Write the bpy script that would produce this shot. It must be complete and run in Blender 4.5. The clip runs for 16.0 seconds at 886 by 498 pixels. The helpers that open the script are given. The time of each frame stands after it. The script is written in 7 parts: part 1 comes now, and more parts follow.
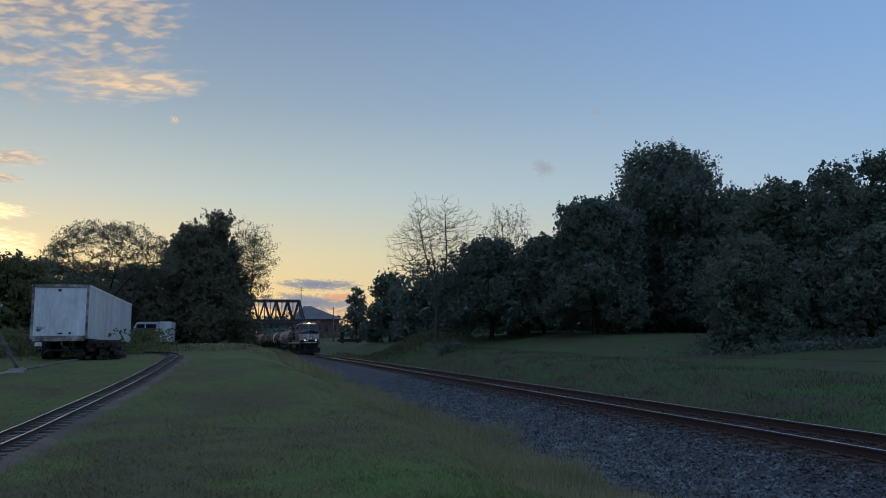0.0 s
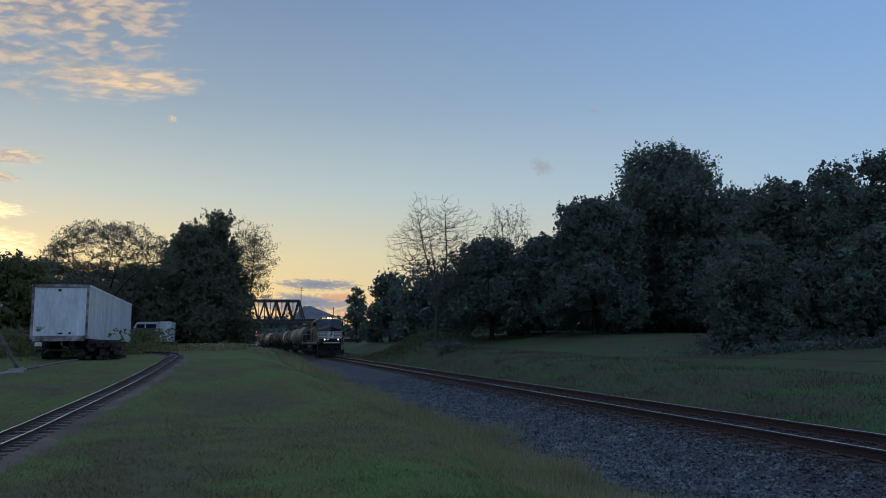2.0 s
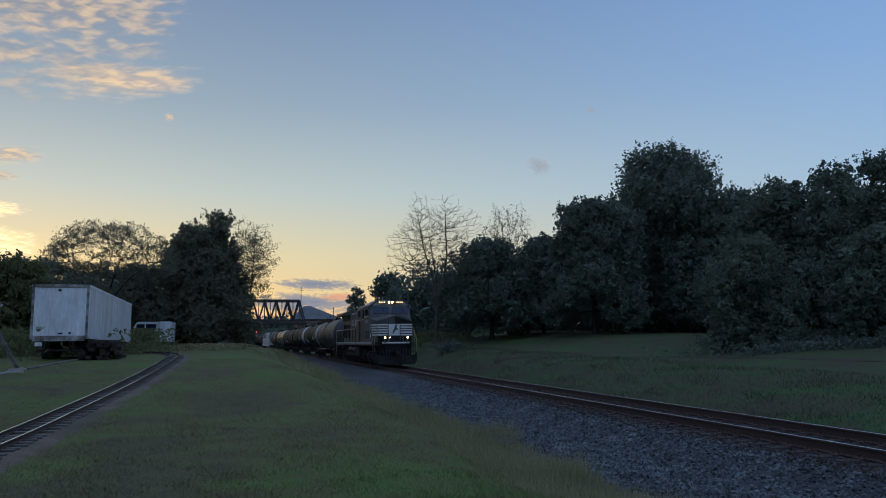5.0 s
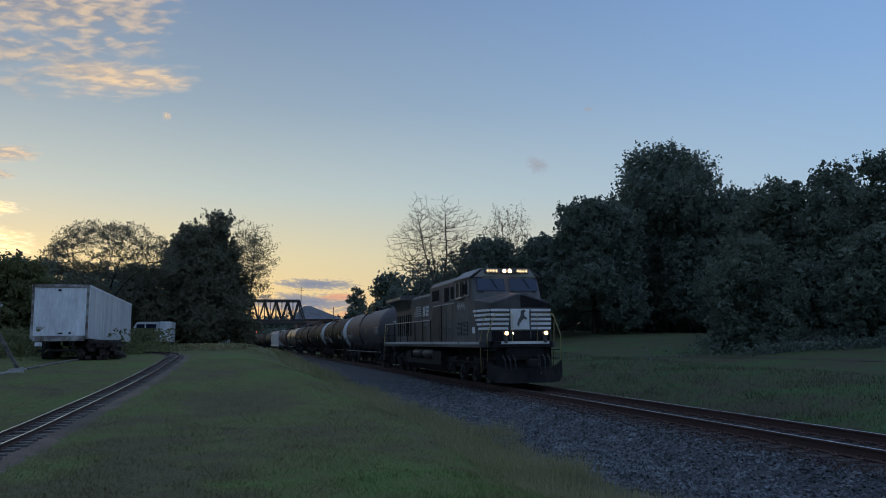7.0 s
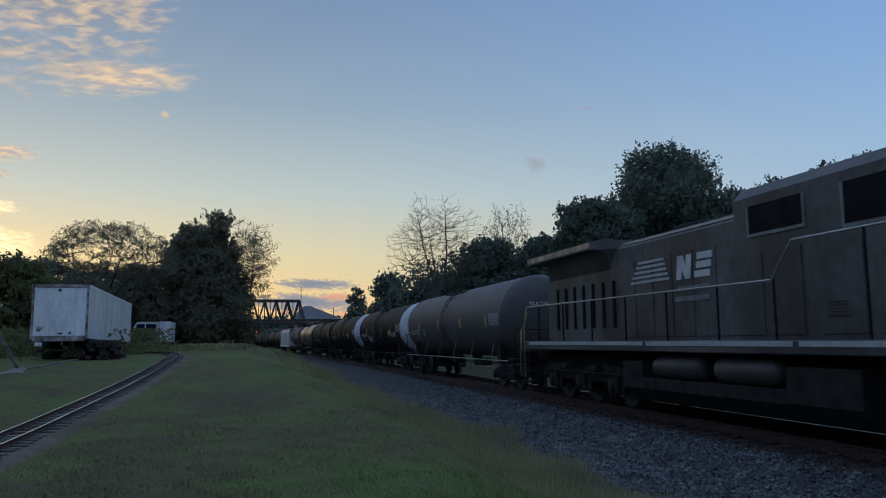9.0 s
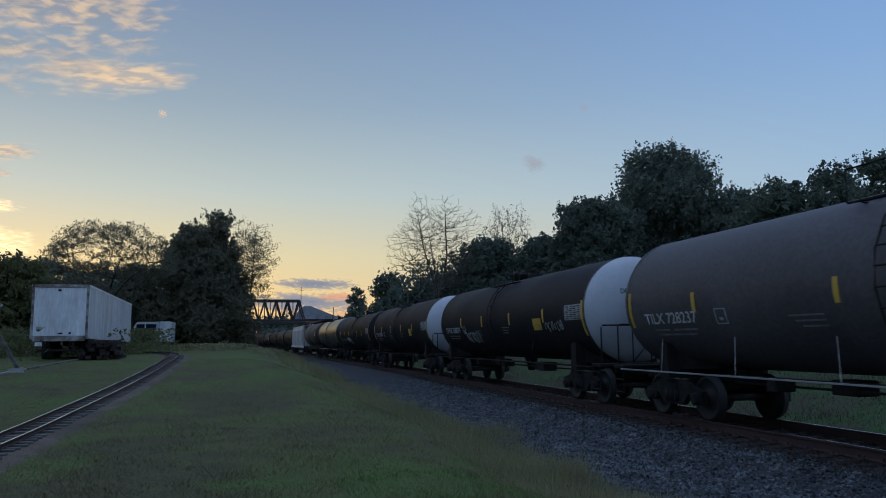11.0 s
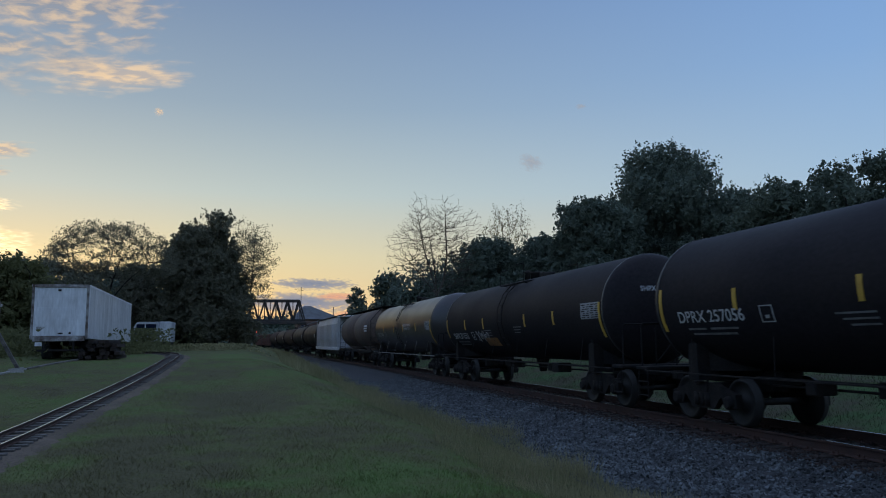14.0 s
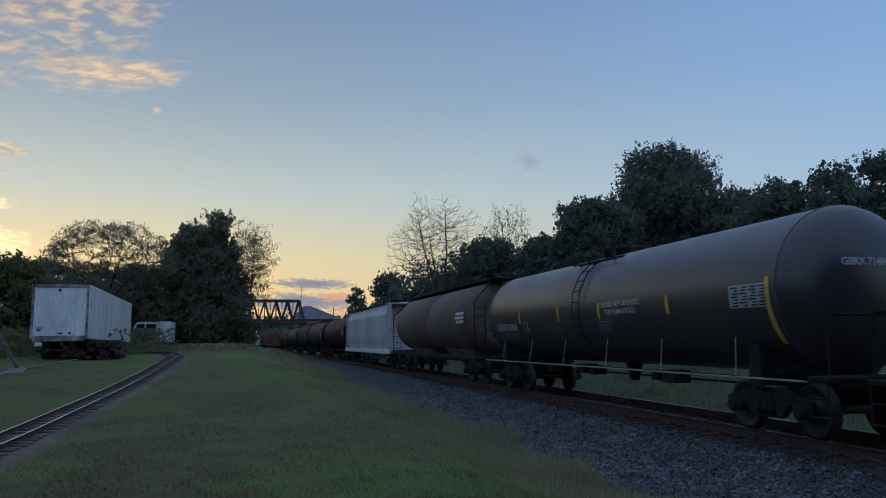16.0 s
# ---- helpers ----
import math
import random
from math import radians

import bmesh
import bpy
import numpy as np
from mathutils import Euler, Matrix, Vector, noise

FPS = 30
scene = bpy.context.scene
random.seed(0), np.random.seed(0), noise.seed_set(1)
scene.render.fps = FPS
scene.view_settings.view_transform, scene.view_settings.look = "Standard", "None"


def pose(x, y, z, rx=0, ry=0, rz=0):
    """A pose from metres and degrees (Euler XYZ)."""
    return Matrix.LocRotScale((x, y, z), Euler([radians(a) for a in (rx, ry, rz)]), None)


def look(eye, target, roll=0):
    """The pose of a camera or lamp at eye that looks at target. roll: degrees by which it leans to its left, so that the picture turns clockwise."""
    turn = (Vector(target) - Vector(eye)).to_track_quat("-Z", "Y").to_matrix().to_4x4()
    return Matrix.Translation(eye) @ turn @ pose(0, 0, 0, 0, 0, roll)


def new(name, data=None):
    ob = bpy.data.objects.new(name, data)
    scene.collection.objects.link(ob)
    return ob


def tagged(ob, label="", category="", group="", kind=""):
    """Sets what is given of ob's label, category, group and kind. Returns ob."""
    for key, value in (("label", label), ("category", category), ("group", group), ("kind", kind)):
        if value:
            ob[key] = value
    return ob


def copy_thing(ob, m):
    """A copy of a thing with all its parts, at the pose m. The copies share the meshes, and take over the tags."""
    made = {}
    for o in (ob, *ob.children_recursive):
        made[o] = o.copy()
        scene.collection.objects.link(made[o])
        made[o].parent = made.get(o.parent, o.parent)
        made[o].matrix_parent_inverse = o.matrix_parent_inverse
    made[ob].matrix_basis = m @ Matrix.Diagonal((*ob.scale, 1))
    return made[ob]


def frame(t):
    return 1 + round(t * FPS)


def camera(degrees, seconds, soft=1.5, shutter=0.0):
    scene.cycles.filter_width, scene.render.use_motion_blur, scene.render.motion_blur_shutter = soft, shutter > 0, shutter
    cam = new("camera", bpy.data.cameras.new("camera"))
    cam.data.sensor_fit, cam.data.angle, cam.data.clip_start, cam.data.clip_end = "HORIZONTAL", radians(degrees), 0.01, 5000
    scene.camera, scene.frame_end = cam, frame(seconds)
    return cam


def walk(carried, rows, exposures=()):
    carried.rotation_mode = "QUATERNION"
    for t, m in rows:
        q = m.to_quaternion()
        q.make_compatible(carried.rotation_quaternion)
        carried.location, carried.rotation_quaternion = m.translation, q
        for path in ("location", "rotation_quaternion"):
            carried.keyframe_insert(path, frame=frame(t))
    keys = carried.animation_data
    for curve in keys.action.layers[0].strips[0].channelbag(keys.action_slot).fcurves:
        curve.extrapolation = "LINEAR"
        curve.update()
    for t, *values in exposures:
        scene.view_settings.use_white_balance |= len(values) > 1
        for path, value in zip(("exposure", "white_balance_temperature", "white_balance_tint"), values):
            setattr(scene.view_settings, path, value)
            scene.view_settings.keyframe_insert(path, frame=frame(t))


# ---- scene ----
cam = camera(60.92, 16.0, soft=1.0, shutter=0.12)
EYE = (0.0, 0.0, 1.707)
TILT, ROLL, YAW = 6.94, -0.571, 14.65
view = Matrix.Translation(EYE) @ pose(0, 0, 0, 0, 0, -YAW) @ pose(0, 0, 0, 90 + TILT) @ pose(0, 0, 0, 0, 0, ROLL)
walk(cam, [(0.0, view), (16.0, view)])

# ---- world, sun, exposure ----
SUN_EL, SUN_AZ = 1.5, -17.0
world = bpy.data.worlds.new("dusk_sky")
scene.world = world
world.use_nodes = True
wn, wl = world.node_tree.nodes, world.node_tree.links
wn.clear()


def wmath(op, a, b=None, clamp=False):
    n = wn.new("ShaderNodeMath")
    n.operation, n.use_clamp = op, clamp
    for k, v in enumerate((a, b)):
        if v is None:
            continue
        if isinstance(v, (int, float)):
            n.inputs[k].default_value = v
        else:
            wl.new(v, n.inputs[k])
    return n.outputs[0]


def wramp(fac, stops):
    n = wn.new("ShaderNodeValToRGB")
    el = n.color_ramp.elements
    while len(el) < len(stops):
        el.new(0.5)
    for e, (p, c) in zip(el, stops):
        e.position, e.color = p, (*c, 1)
    wl.new(fac, n.inputs["Fac"])
    return n.outputs["Color"]


def wmix(fac, a, b, blend="MIX"):
    n = wn.new("ShaderNodeMixRGB")
    n.blend_type = blend
    for k, v in enumerate((fac, a, b)):
        if isinstance(v, (int, float, tuple)):
            n.inputs[k].default_value = v
        else:
            wl.new(v, n.inputs[k])
    return n.outputs[0]


# clear dusk sky: a physical sky, toned by height above the horizon and by the bearing from the sunset
sky = wn.new("ShaderNodeTexSky")
sky.sky_type = "NISHITA"
sky.sun_disc = False
sky.sun_elevation, sky.sun_rotation = radians(SUN_EL), radians(SUN_AZ % 360)
sky.air_density, sky.dust_density, sky.ozone_density = 1.0, 0.5, 2.5
tc = wn.new("ShaderNodeTexCoord")
sep = wn.new("ShaderNodeSeparateXYZ")
wl.new(tc.outputs["Generated"], sep.inputs[0])
height = wmath("ABSOLUTE", sep.outputs[2])
toward = wmath("ADD", wmath("MULTIPLY", sep.outputs[0], math.sin(radians(SUN_AZ))), wmath("MULTIPLY", sep.outputs[1], math.cos(radians(SUN_AZ))))
near_sun = wmath("MULTIPLY", wmath("SUBTRACT", toward, 0.45), 1.85, True)
warm = wramp(height, [(0.0, (0.66, 0.36, 0.17)), (0.05, (0.84, 0.58, 0.25)), (0.11, (0.74, 0.62, 0.34)), (0.19, (0.50, 0.555, 0.50)), (0.30, (0.295, 0.372, 0.425)), (0.44, (0.172, 0.235, 0.340)), (0.6, (0.30, 0.43, 0.70)), (1.0, (0.40, 0.56, 0.95))])
cool = wramp(height, [(0.0, (0.30, 0.33, 0.38)), (0.08, (0.42, 0.50, 0.56)), (0.2, (0.33, 0.48, 0.66)), (0.33, (0.23, 0.39, 0.66)), (0.46, (0.175, 0.32, 0.62)), (0.6, (0.30, 0.45, 0.76)), (1.0, (0.40, 0.56, 0.95))])
graded_sky = wmix(wmath("POWER", near_sun, 1.1), cool, warm)
physical = wmix(1.0, sky.outputs[0], (0.30, 0.30, 0.30, 1.0), "MULTIPLY")
final = wmix(0.88, physical, graded_sky)
bg = wn.new("ShaderNodeBackground")
bg.inputs["Strength"].default_value = 1.10
wout = wn.new("ShaderNodeOutputWorld")
wl.new(final, bg.inputs["Color"])
wl.new(bg.outputs[0], wout.inputs["Surface"])
scene.view_settings.exposure = 0.0

sun_data = bpy.data.lights.new("sun", "SUN")
sun_data.energy, sun_data.angle, sun_data.color = 0.02, radians(6), (1.0, 0.55, 0.28)
sun = new("sun", sun_data)
sun.matrix_world = look((0, 0, 60), (-math.sin(radians(SUN_AZ)), -math.cos(radians(SUN_AZ)), 60 - math.tan(radians(SUN_EL))))


# ---- materials ----
def material(name, colour, rough=0.7, metal=0.0, colour2=None, scale=1.0, fine=14.0, amount=0.5, bump=0.3, depth=0.02, stretch=(1, 1, 1), spec=0.5, vary=0.0, island=0.0):
    """A surface with broad stains (scale per metre), fine grain and relief."""
    m = bpy.data.materials.new(name)
    m.use_nodes = True
    n, l = m.node_tree.nodes, m.node_tree.links
    p = n["Principled BSDF"]
    tc = n.new("ShaderNodeTexCoord")
    mp = n.new("ShaderNodeMapping")
    mp.inputs["Scale"].default_value = stretch
    l.new(tc.outputs["Object"], mp.inputs[0])
    a, b = n.new("ShaderNodeTexNoise"), n.new("ShaderNodeTexNoise")
    a.inputs["Scale"].default_value, a.inputs["Detail"].default_value = scale, 5
    b.inputs["Scale"].default_value, b.inputs["Detail"].default_value = fine, 6
    l.new(mp.outputs[0], a.inputs["Vector"])
    l.new(mp.outputs[0], b.inputs["Vector"])
    colour2 = colour2 or tuple(c * 0.55 for c in colour)
    ramp = n.new("ShaderNodeValToRGB")
    ramp.color_ramp.elements[0].position, ramp.color_ramp.elements[1].position = 0.36, 0.66
    ramp.color_ramp.elements[0].color, ramp.color_ramp.elements[1].color = (*colour2, 1), (*colour, 1)
    l.new(a.outputs["Fac"], ramp.inputs["Fac"])
    mix = n.new("ShaderNodeMixRGB")
    mix.blend_type = "MULTIPLY"
    mix.inputs["Fac"].default_value = amount
    grain = n.new("ShaderNodeMapRange")
    grain.inputs["From Min"].default_value, grain.inputs["From Max"].default_value = 0.3, 0.7
    grain.inputs["To Min"].default_value, grain.inputs["To Max"].default_value = 0.45, 1.3
    l.new(b.outputs["Fac"], grain.inputs["Value"])
    l.new(ramp.outputs["Color"], mix.inputs["Color1"])
    l.new(grain.outputs["Result"], mix.inputs["Color2"])
    last = mix.outputs["Color"]
    for on, node, out in ((vary, "ShaderNodeObjectInfo", "Random"), (island, "ShaderNodeNewGeometry", "Random Per Island")):
        if on:
            src, rng, hsv = n.new(node), n.new("ShaderNodeMapRange"), n.new("ShaderNodeHueSaturation")
            rng.inputs["To Min"].default_value, rng.inputs["To Max"].default_value = 1 - on, 1 + on
            l.new(src.outputs[out], rng.inputs["Value"])
            l.new(rng.outputs["Result"], hsv.inputs["Value"])
            l.new(last, hsv.inputs["Color"])
            last = hsv.outputs["Color"]
    l.new(last, p.inputs["Base Color"])
    rr = n.new("ShaderNodeMapRange")
    rr.inputs["To Min"].default_value, rr.inputs["To Max"].default_value = max(0.05, rough - 0.14), min(1, rough + 0.14)
    l.new(a.outputs["Fac"], rr.inputs["Value"])
    l.new(rr.outputs["Result"], p.inputs["Roughness"])
    p.inputs["Metallic"].default_value = metal
    p.inputs["Specular IOR Level"].default_value = spec
    if spec > 1:
        p.inputs["Specular IOR Level"].default_value, p.inputs["IOR"].default_value = 0.5, spec
    if bump:
        bp = n.new("ShaderNodeBump")
        bp.inputs["Strength"].default_value, bp.inputs["Distance"].default_value = bump, depth
        l.new(b.outputs["Fac"], bp.inputs["Height"])
        l.new(bp.outputs[0], p.inputs["Normal"])
    return m


def glowing(name, colour, strength):
    m = bpy.data.materials.new(name)
    m.use_nodes = True
    p = m.node_tree.nodes["Principled BSDF"]
    p.inputs["Base Color"].default_value = (*colour, 1)
    p.inputs["Emission Color"].default_value = (*colour, 1)
    p.inputs["Emission Strength"].default_value = strength
    return m


def leafy(name, colour, colour2, through_=0.25):
    """Foliage: each leaf takes its own shade, and lets some light through."""
    m = bpy.data.materials.new(name)
    m.use_nodes = True
    n, l = m.node_tree.nodes, m.node_tree.links
    p = n["Principled BSDF"]
    g = n.new("ShaderNodeNewGeometry")
    tc = n.new("ShaderNodeTexCoord")
    big = n.new("ShaderNodeTexNoise")
    big.inputs["Scale"].default_value = 0.35
    l.new(tc.outputs["Object"], big.inputs["Vector"])
    add = n.new("ShaderNodeMath")
    add.operation = "MULTIPLY_ADD"
    add.inputs[1].default_value = 0.36
    l.new(g.outputs["Random Per Island"], add.inputs[0])
    half = n.new("ShaderNodeMath")
    half.operation = "MULTIPLY"
    half.inputs[1].default_value = 0.74
    l.new(big.outputs["Fac"], half.inputs[0])
    l.new(half.outputs[0], add.inputs[2])
    ramp = n.new("ShaderNodeValToRGB")
    ramp.color_ramp.elements[0].color, ramp.color_ramp.elements[1].color = (*colour2, 1), (*colour, 1)
    ramp.color_ramp.elements[0].position, ramp.color_ramp.elements[1].position = 0.15, 0.85
    l.new(add.outputs[0], ramp.inputs["Fac"])
    l.new(ramp.outputs["Color"], p.inputs["Base Color"])
    p.inputs["Roughness"].default_value = 0.85
    p.inputs["Specular IOR Level"].default_value = 0.06
    tr = n.new("ShaderNodeBsdfTranslucent")
    l.new(ramp.outputs["Color"], tr.inputs["Color"])
    ms = n.new("ShaderNodeMixShader")
    ms.inputs["Fac"].default_value = through_
    l.new(p.outputs[0], ms.inputs[1])
    l.new(tr.outputs[0], ms.inputs[2])
    l.new(ms.outputs[0], n["Material Output"].inputs["Surface"])
    return m


def turf(name, brown, olive, green, blade=True, drifts=()):
    """Grass in drifts of brown, olive and fresh green, each blade a little different."""
    m = bpy.data.materials.new(name)
    m.use_nodes = True
    n, l = m.node_tree.nodes, m.node_tree.links
    p = n["Principled BSDF"]
    tc_, g = n.new("ShaderNodeTexCoord"), n.new("ShaderNodeNewGeometry")
    big, mid_ = n.new("ShaderNodeTexNoise"), n.new("ShaderNodeTexNoise")
    big.inputs["Scale"].default_value, big.inputs["Detail"].default_value, big.inputs["Distortion"].default_value = 0.28, 3, 0.8
    mid_.inputs["Scale"].default_value, mid_.inputs["Detail"].default_value = 1.7, 5
    for t in (big, mid_):
        l.new(tc_.outputs["Object"], t.inputs["Vector"])

    def calc(op, a, b):
        k = n.new("ShaderNodeMath")
        k.operation = op
        for i_, v in enumerate((a, b)):
            if isinstance(v, float):
                k.inputs[i_].default_value = v
            else:
                l.new(v, k.inputs[i_])
        return k.outputs[0]

    f = calc("ADD", calc("MULTIPLY", big.outputs["Fac"], 0.6), calc("MULTIPLY", mid_.outputs["Fac"], 0.4))
    for cx, cy, reach, amount in drifts:
        mp = n.new("ShaderNodeMapping")
        mp.vector_type = "POINT"
        mp.inputs["Location"].default_value = (-cx / reach, -cy / (reach * 1.5), 0)
        mp.inputs["Scale"].default_value = (1 / reach, 1 / (reach * 1.5), 0)
        ball_ = n.new("ShaderNodeTexGradient")
        ball_.gradient_type = "QUADRATIC_SPHERE"
        l.new(tc_.outputs["Object"], mp.inputs[0])
        l.new(mp.outputs[0], ball_.inputs[0])
        f = calc("ADD", f, calc("MULTIPLY", ball_.outputs["Fac"], amount))
    if blade:
        f = calc("ADD", f, calc("MULTIPLY", calc("SUBTRACT", g.outputs["Random Per Island"], 0.5), 0.16))
    ramp = n.new("ShaderNodeValToRGB")
    ramp.color_ramp.elements.new(0.5)
    for e, (pos, c) in zip(ramp.color_ramp.elements, ((0.42, brown), (0.51, olive), (0.64, green))):
        e.position, e.color = pos, (*c, 1)
    l.new(f, ramp.inputs["Fac"])
    last = ramp.outputs["Color"]
    hsv = n.new("ShaderNodeHueSaturation")
    rng_ = n.new("ShaderNodeMapRange")
    rng_.inputs["To Min"].default_value, rng_.inputs["To Max"].default_value = 0.6, 1.4
    if blade:
        l.new(g.outputs["Random Per Island"], rng_.inputs["Value"])
    else:
        fine = n.new("ShaderNodeTexNoise")
        fine.inputs["Scale"].default_value, fine.inputs["Detail"].default_value = 14, 8
        l.new(tc_.outputs["Object"], fine.inputs["Vector"])
        l.new(fine.outputs["Fac"], rng_.inputs["Value"])
        bp = n.new("ShaderNodeBump")
        bp.inputs["Strength"].default_value, bp.inputs["Distance"].default_value = 0.9, 0.05
        l.new(fine.outputs["Fac"], bp.inputs["Height"])
        l.new(bp.outputs[0], p.inputs["Normal"])
    l.new(rng_.outputs[0], hsv.inputs["Value"])
    l.new(last, hsv.inputs["Color"])
    l.new(hsv.outputs["Color"], p.inputs["Base Color"])
    p.inputs["Roughness"].default_value, p.inputs["Specular IOR Level"].default_value = 0.85, 0.12
    return m


# lush and worn patches of the near lawn: x, y, reach, greener (+) or browner (-)
DRIFTS = ((2.0, 8.6, 3.4, 0.17), (-1.3, 13.0, 5.0, -0.09), (0.6, 22.0, 7.0, -0.05), (2.5, 45.0, 18.0, 0.07), (-2.6, 9.0, 2.6, -0.14), (5.2, 12.5, 3.0, 0.07))


def ground_material():
    """Mown grass with dry patches, bare soil along the small railway and on the worn path."""
    return turf("grass_ground", (0.086, 0.078, 0.039), (0.096, 0.102, 0.038), (0.084, 0.124, 0.034), False, DRIFTS)


GROUND = ground_material()
# Lawn turf beyond the track, greener and darkened; the shade is in its colours.
FARLAWN = turf("dimmed_far_lawn", (0.060, 0.053, 0.032), (0.053, 0.068, 0.028), (0.042, 0.086, 0.026), False)
BALLAST = material("crushed_stone", (0.060, 0.062, 0.065), 0.9, 0, (0.055, 0.056, 0.06), 1.5, 22, 0.9, 1.0, 0.05, spec=0.2)
STONE = material("ballast_stone", (0.122, 0.130, 0.134), 0.85, 0, (0.056, 0.060, 0.063), 2.0, 30, 0.5, 0.2, 0.01, spec=0.25, island=0.8)
RUSTSTONE = material("rust_stained_stone", (0.070, 0.050, 0.042), 0.95, 0, (0.038, 0.029, 0.026), 2.0, 30, 0.5, 0.2, 0.01, spec=0.1, island=0.5)
SOIL = material("worn_soil", (0.17, 0.13, 0.10), 0.95, 0, (0.10, 0.08, 0.06), 0.8, 25, 0.7, 0.6, 0.03, spec=0.1)
PATHSOIL = material("trodden_brown_path", (0.075, 0.060, 0.046), 0.95, 0, (0.045, 0.042, 0.028), 0.8, 20, 0.6, 0.4, 0.02, spec=0.1)
TIE = material("creosoted_timber", (0.040, 0.023, 0.017), 0.9, 0, (0.024, 0.015, 0.012), 2.5, 40, 0.7, 0.6, 0.02, (1, 8, 8), vary=0.3)
RUST = material("rusty_rail_steel", (0.072, 0.034, 0.025), 0.9, 0.0, (0.048, 0.025, 0.020), 3, 60, 0.6, 0.3, 0.01)
POLISHED = material("polished_rail_head", (0.62, 0.60, 0.58), 0.22, 1.0, (0.46, 0.45, 0.44), 2, 60, 0.2, 0.05, 0.002)
BLACK = material("black_locomotive_paint", (0.112, 0.105, 0.102), 0.52, 0.0, (0.046, 0.042, 0.040), 0.55, 6, 0.5, 0.04, 0.004, (1, 1, 0.55), spec=0.30)
# Warm sky sheen on the reservoirs is put into the brown base.
AIRTANK = material("warm_sheen_reservoir", (0.062, 0.050, 0.045), 0.5, 0.0, (0.036, 0.030, 0.028), 1.5, 14, 0.5, 0.05, 0.004, spec=0.35)
PILOT = material("black_pilot_steel", (0.014, 0.014, 0.015), 0.8, 0.0, (0.026, 0.023, 0.021), 2, 20, 0.5, 0.2, 0.01, spec=0.12)
GRIME = material("grimy_running_gear", (0.016, 0.015, 0.015), 0.82, 0.0, (0.032, 0.027, 0.024), 3, 40, 0.6, 0.3, 0.01, spec=0.15)
STEEL = material("worn_wheel_steel", (0.028, 0.025, 0.023), 0.65, 0.2, (0.024, 0.021, 0.019), 4, 50, 0.4, 0.1, 0.004)
WHITE = material("white_stripe_paint", (0.72, 0.72, 0.72), 0.5, 0, (0.58, 0.57, 0.55), 2, 30, 0.25, 0.05, 0.003)
LETTER = material("white_lettering", (0.54, 0.54, 0.54), 0.6, 0, (0.45, 0.45, 0.45), 5, 60, 0.3, 0, 0)
# Paler grey for the jacket bands; the highlight along the rim is painted in.
BAND = material("rim_highlight_band", (0.11, 0.105, 0.10), 0.45, 0.2, (0.05, 0.046, 0.045), 3, 30, 0.4, 0.03, 0.002, spec=0.4)
PANEL = material("dusty_data_panel", (0.34, 0.34, 0.35), 0.6, 0, (0.25, 0.25, 0.25), 5, 60, 0.3, 0, 0)
DIMTEXT = material("faded_lettering", (0.20, 0.20, 0.20), 0.7, 0, (0.12, 0.12, 0.12), 5, 60, 0.3, 0, 0)
ROADNO = material("grey_road_number", (0.40, 0.40, 0.40), 0.6, 0, (0.3, 0.3, 0.3), 5, 60, 0.3, 0, 0)
YELLOW = material("yellow_reflective_strip", (0.60, 0.36, 0.05), 0.5, 0, (0.45, 0.26, 0.04), 3, 40, 0.2, 0, 0)
RAILYEL = material("yellow_handrail_paint", (0.50, 0.40, 0.16), 0.5, 0, (0.35, 0.28, 0.12), 3, 40, 0.2, 0, 0)
RAILGREY = material("worn_handrail", (0.42, 0.41, 0.39), 0.4, 0.3, (0.3, 0.29, 0.28), 3, 40, 0.2, 0, 0)
TANK_BLACK = material("black_tank_paint", (0.018, 0.016, 0.019), 0.60, 0, (0.026, 0.022, 0.023), 0.5, 14, 0.4, 0.04, 0.004, (1, 0.6, 1), spec=0.08)
# Brown base of far tanks; their warm sky sheen is put into it.
TANK_BROWN = material("sheen_brown_tank_paint", (0.058, 0.038, 0.032), 0.75, 0, (0.040, 0.029, 0.026), 0.6, 14, 0.5, 0.05, 0.004, spec=0.07)
TANK_GLOSS = material("glossy_dark_tank_paint", (0.098, 0.088, 0.090), 0.55, 0, (0.074, 0.066, 0.067), 0.5, 14, 0.4, 0.02, 0.004, spec=0.20)
TANK_SHEEN = material("polished_black_tank_paint", (0.050, 0.041, 0.041), 0.36, 0, (0.036, 0.030, 0.030), 0.5, 14, 0.4, 0.02, 0.004, spec=0.6)
TANK_WHITE = material("white_tank_head_paint", (0.52, 0.54, 0.57), 0.6, 0, (0.38, 0.39, 0.41), 0.7, 16, 0.1, 0.02, 0.004)
HOPPER_BROWN = material("weathered_brown_hopper_paint", (0.13, 0.085, 0.062), 0.75, 0, (0.075, 0.052, 0.042), 0.8, 12, 0.6, 0.1, 0.006, (1, 1, 0.3))
HOPPER_GREY = material("light_grey_hopper_paint", (0.50, 0.50, 0.51), 0.6, 0, (0.38, 0.37, 0.36), 0.6, 12, 0.4, 0.05, 0.004, (1, 1, 0.3))
BOX_RED = material("rusty_red_car_paint", (0.16, 0.06, 0.042), 0.75, 0, (0.09, 0.045, 0.036), 0.8, 12, 0.6, 0.1, 0.006, (1, 1, 0.3))
TRAILER_WHITE = material("dirty_white_trailer_skin", (0.76, 0.77, 0.80), 0.5, 0, (0.58, 0.58, 0.60), 1.3, 7, 0.3, 0.04, 0.004, (1.5, 1.5, 0.35))
ALU = material("streaked_bare_side_panel", (0.68, 0.69, 0.71), 0.5, 0.0, (0.46, 0.47, 0.49), 0.9, 9, 0.5, 0.05, 0.004, (1.6, 1.6, 0.22))
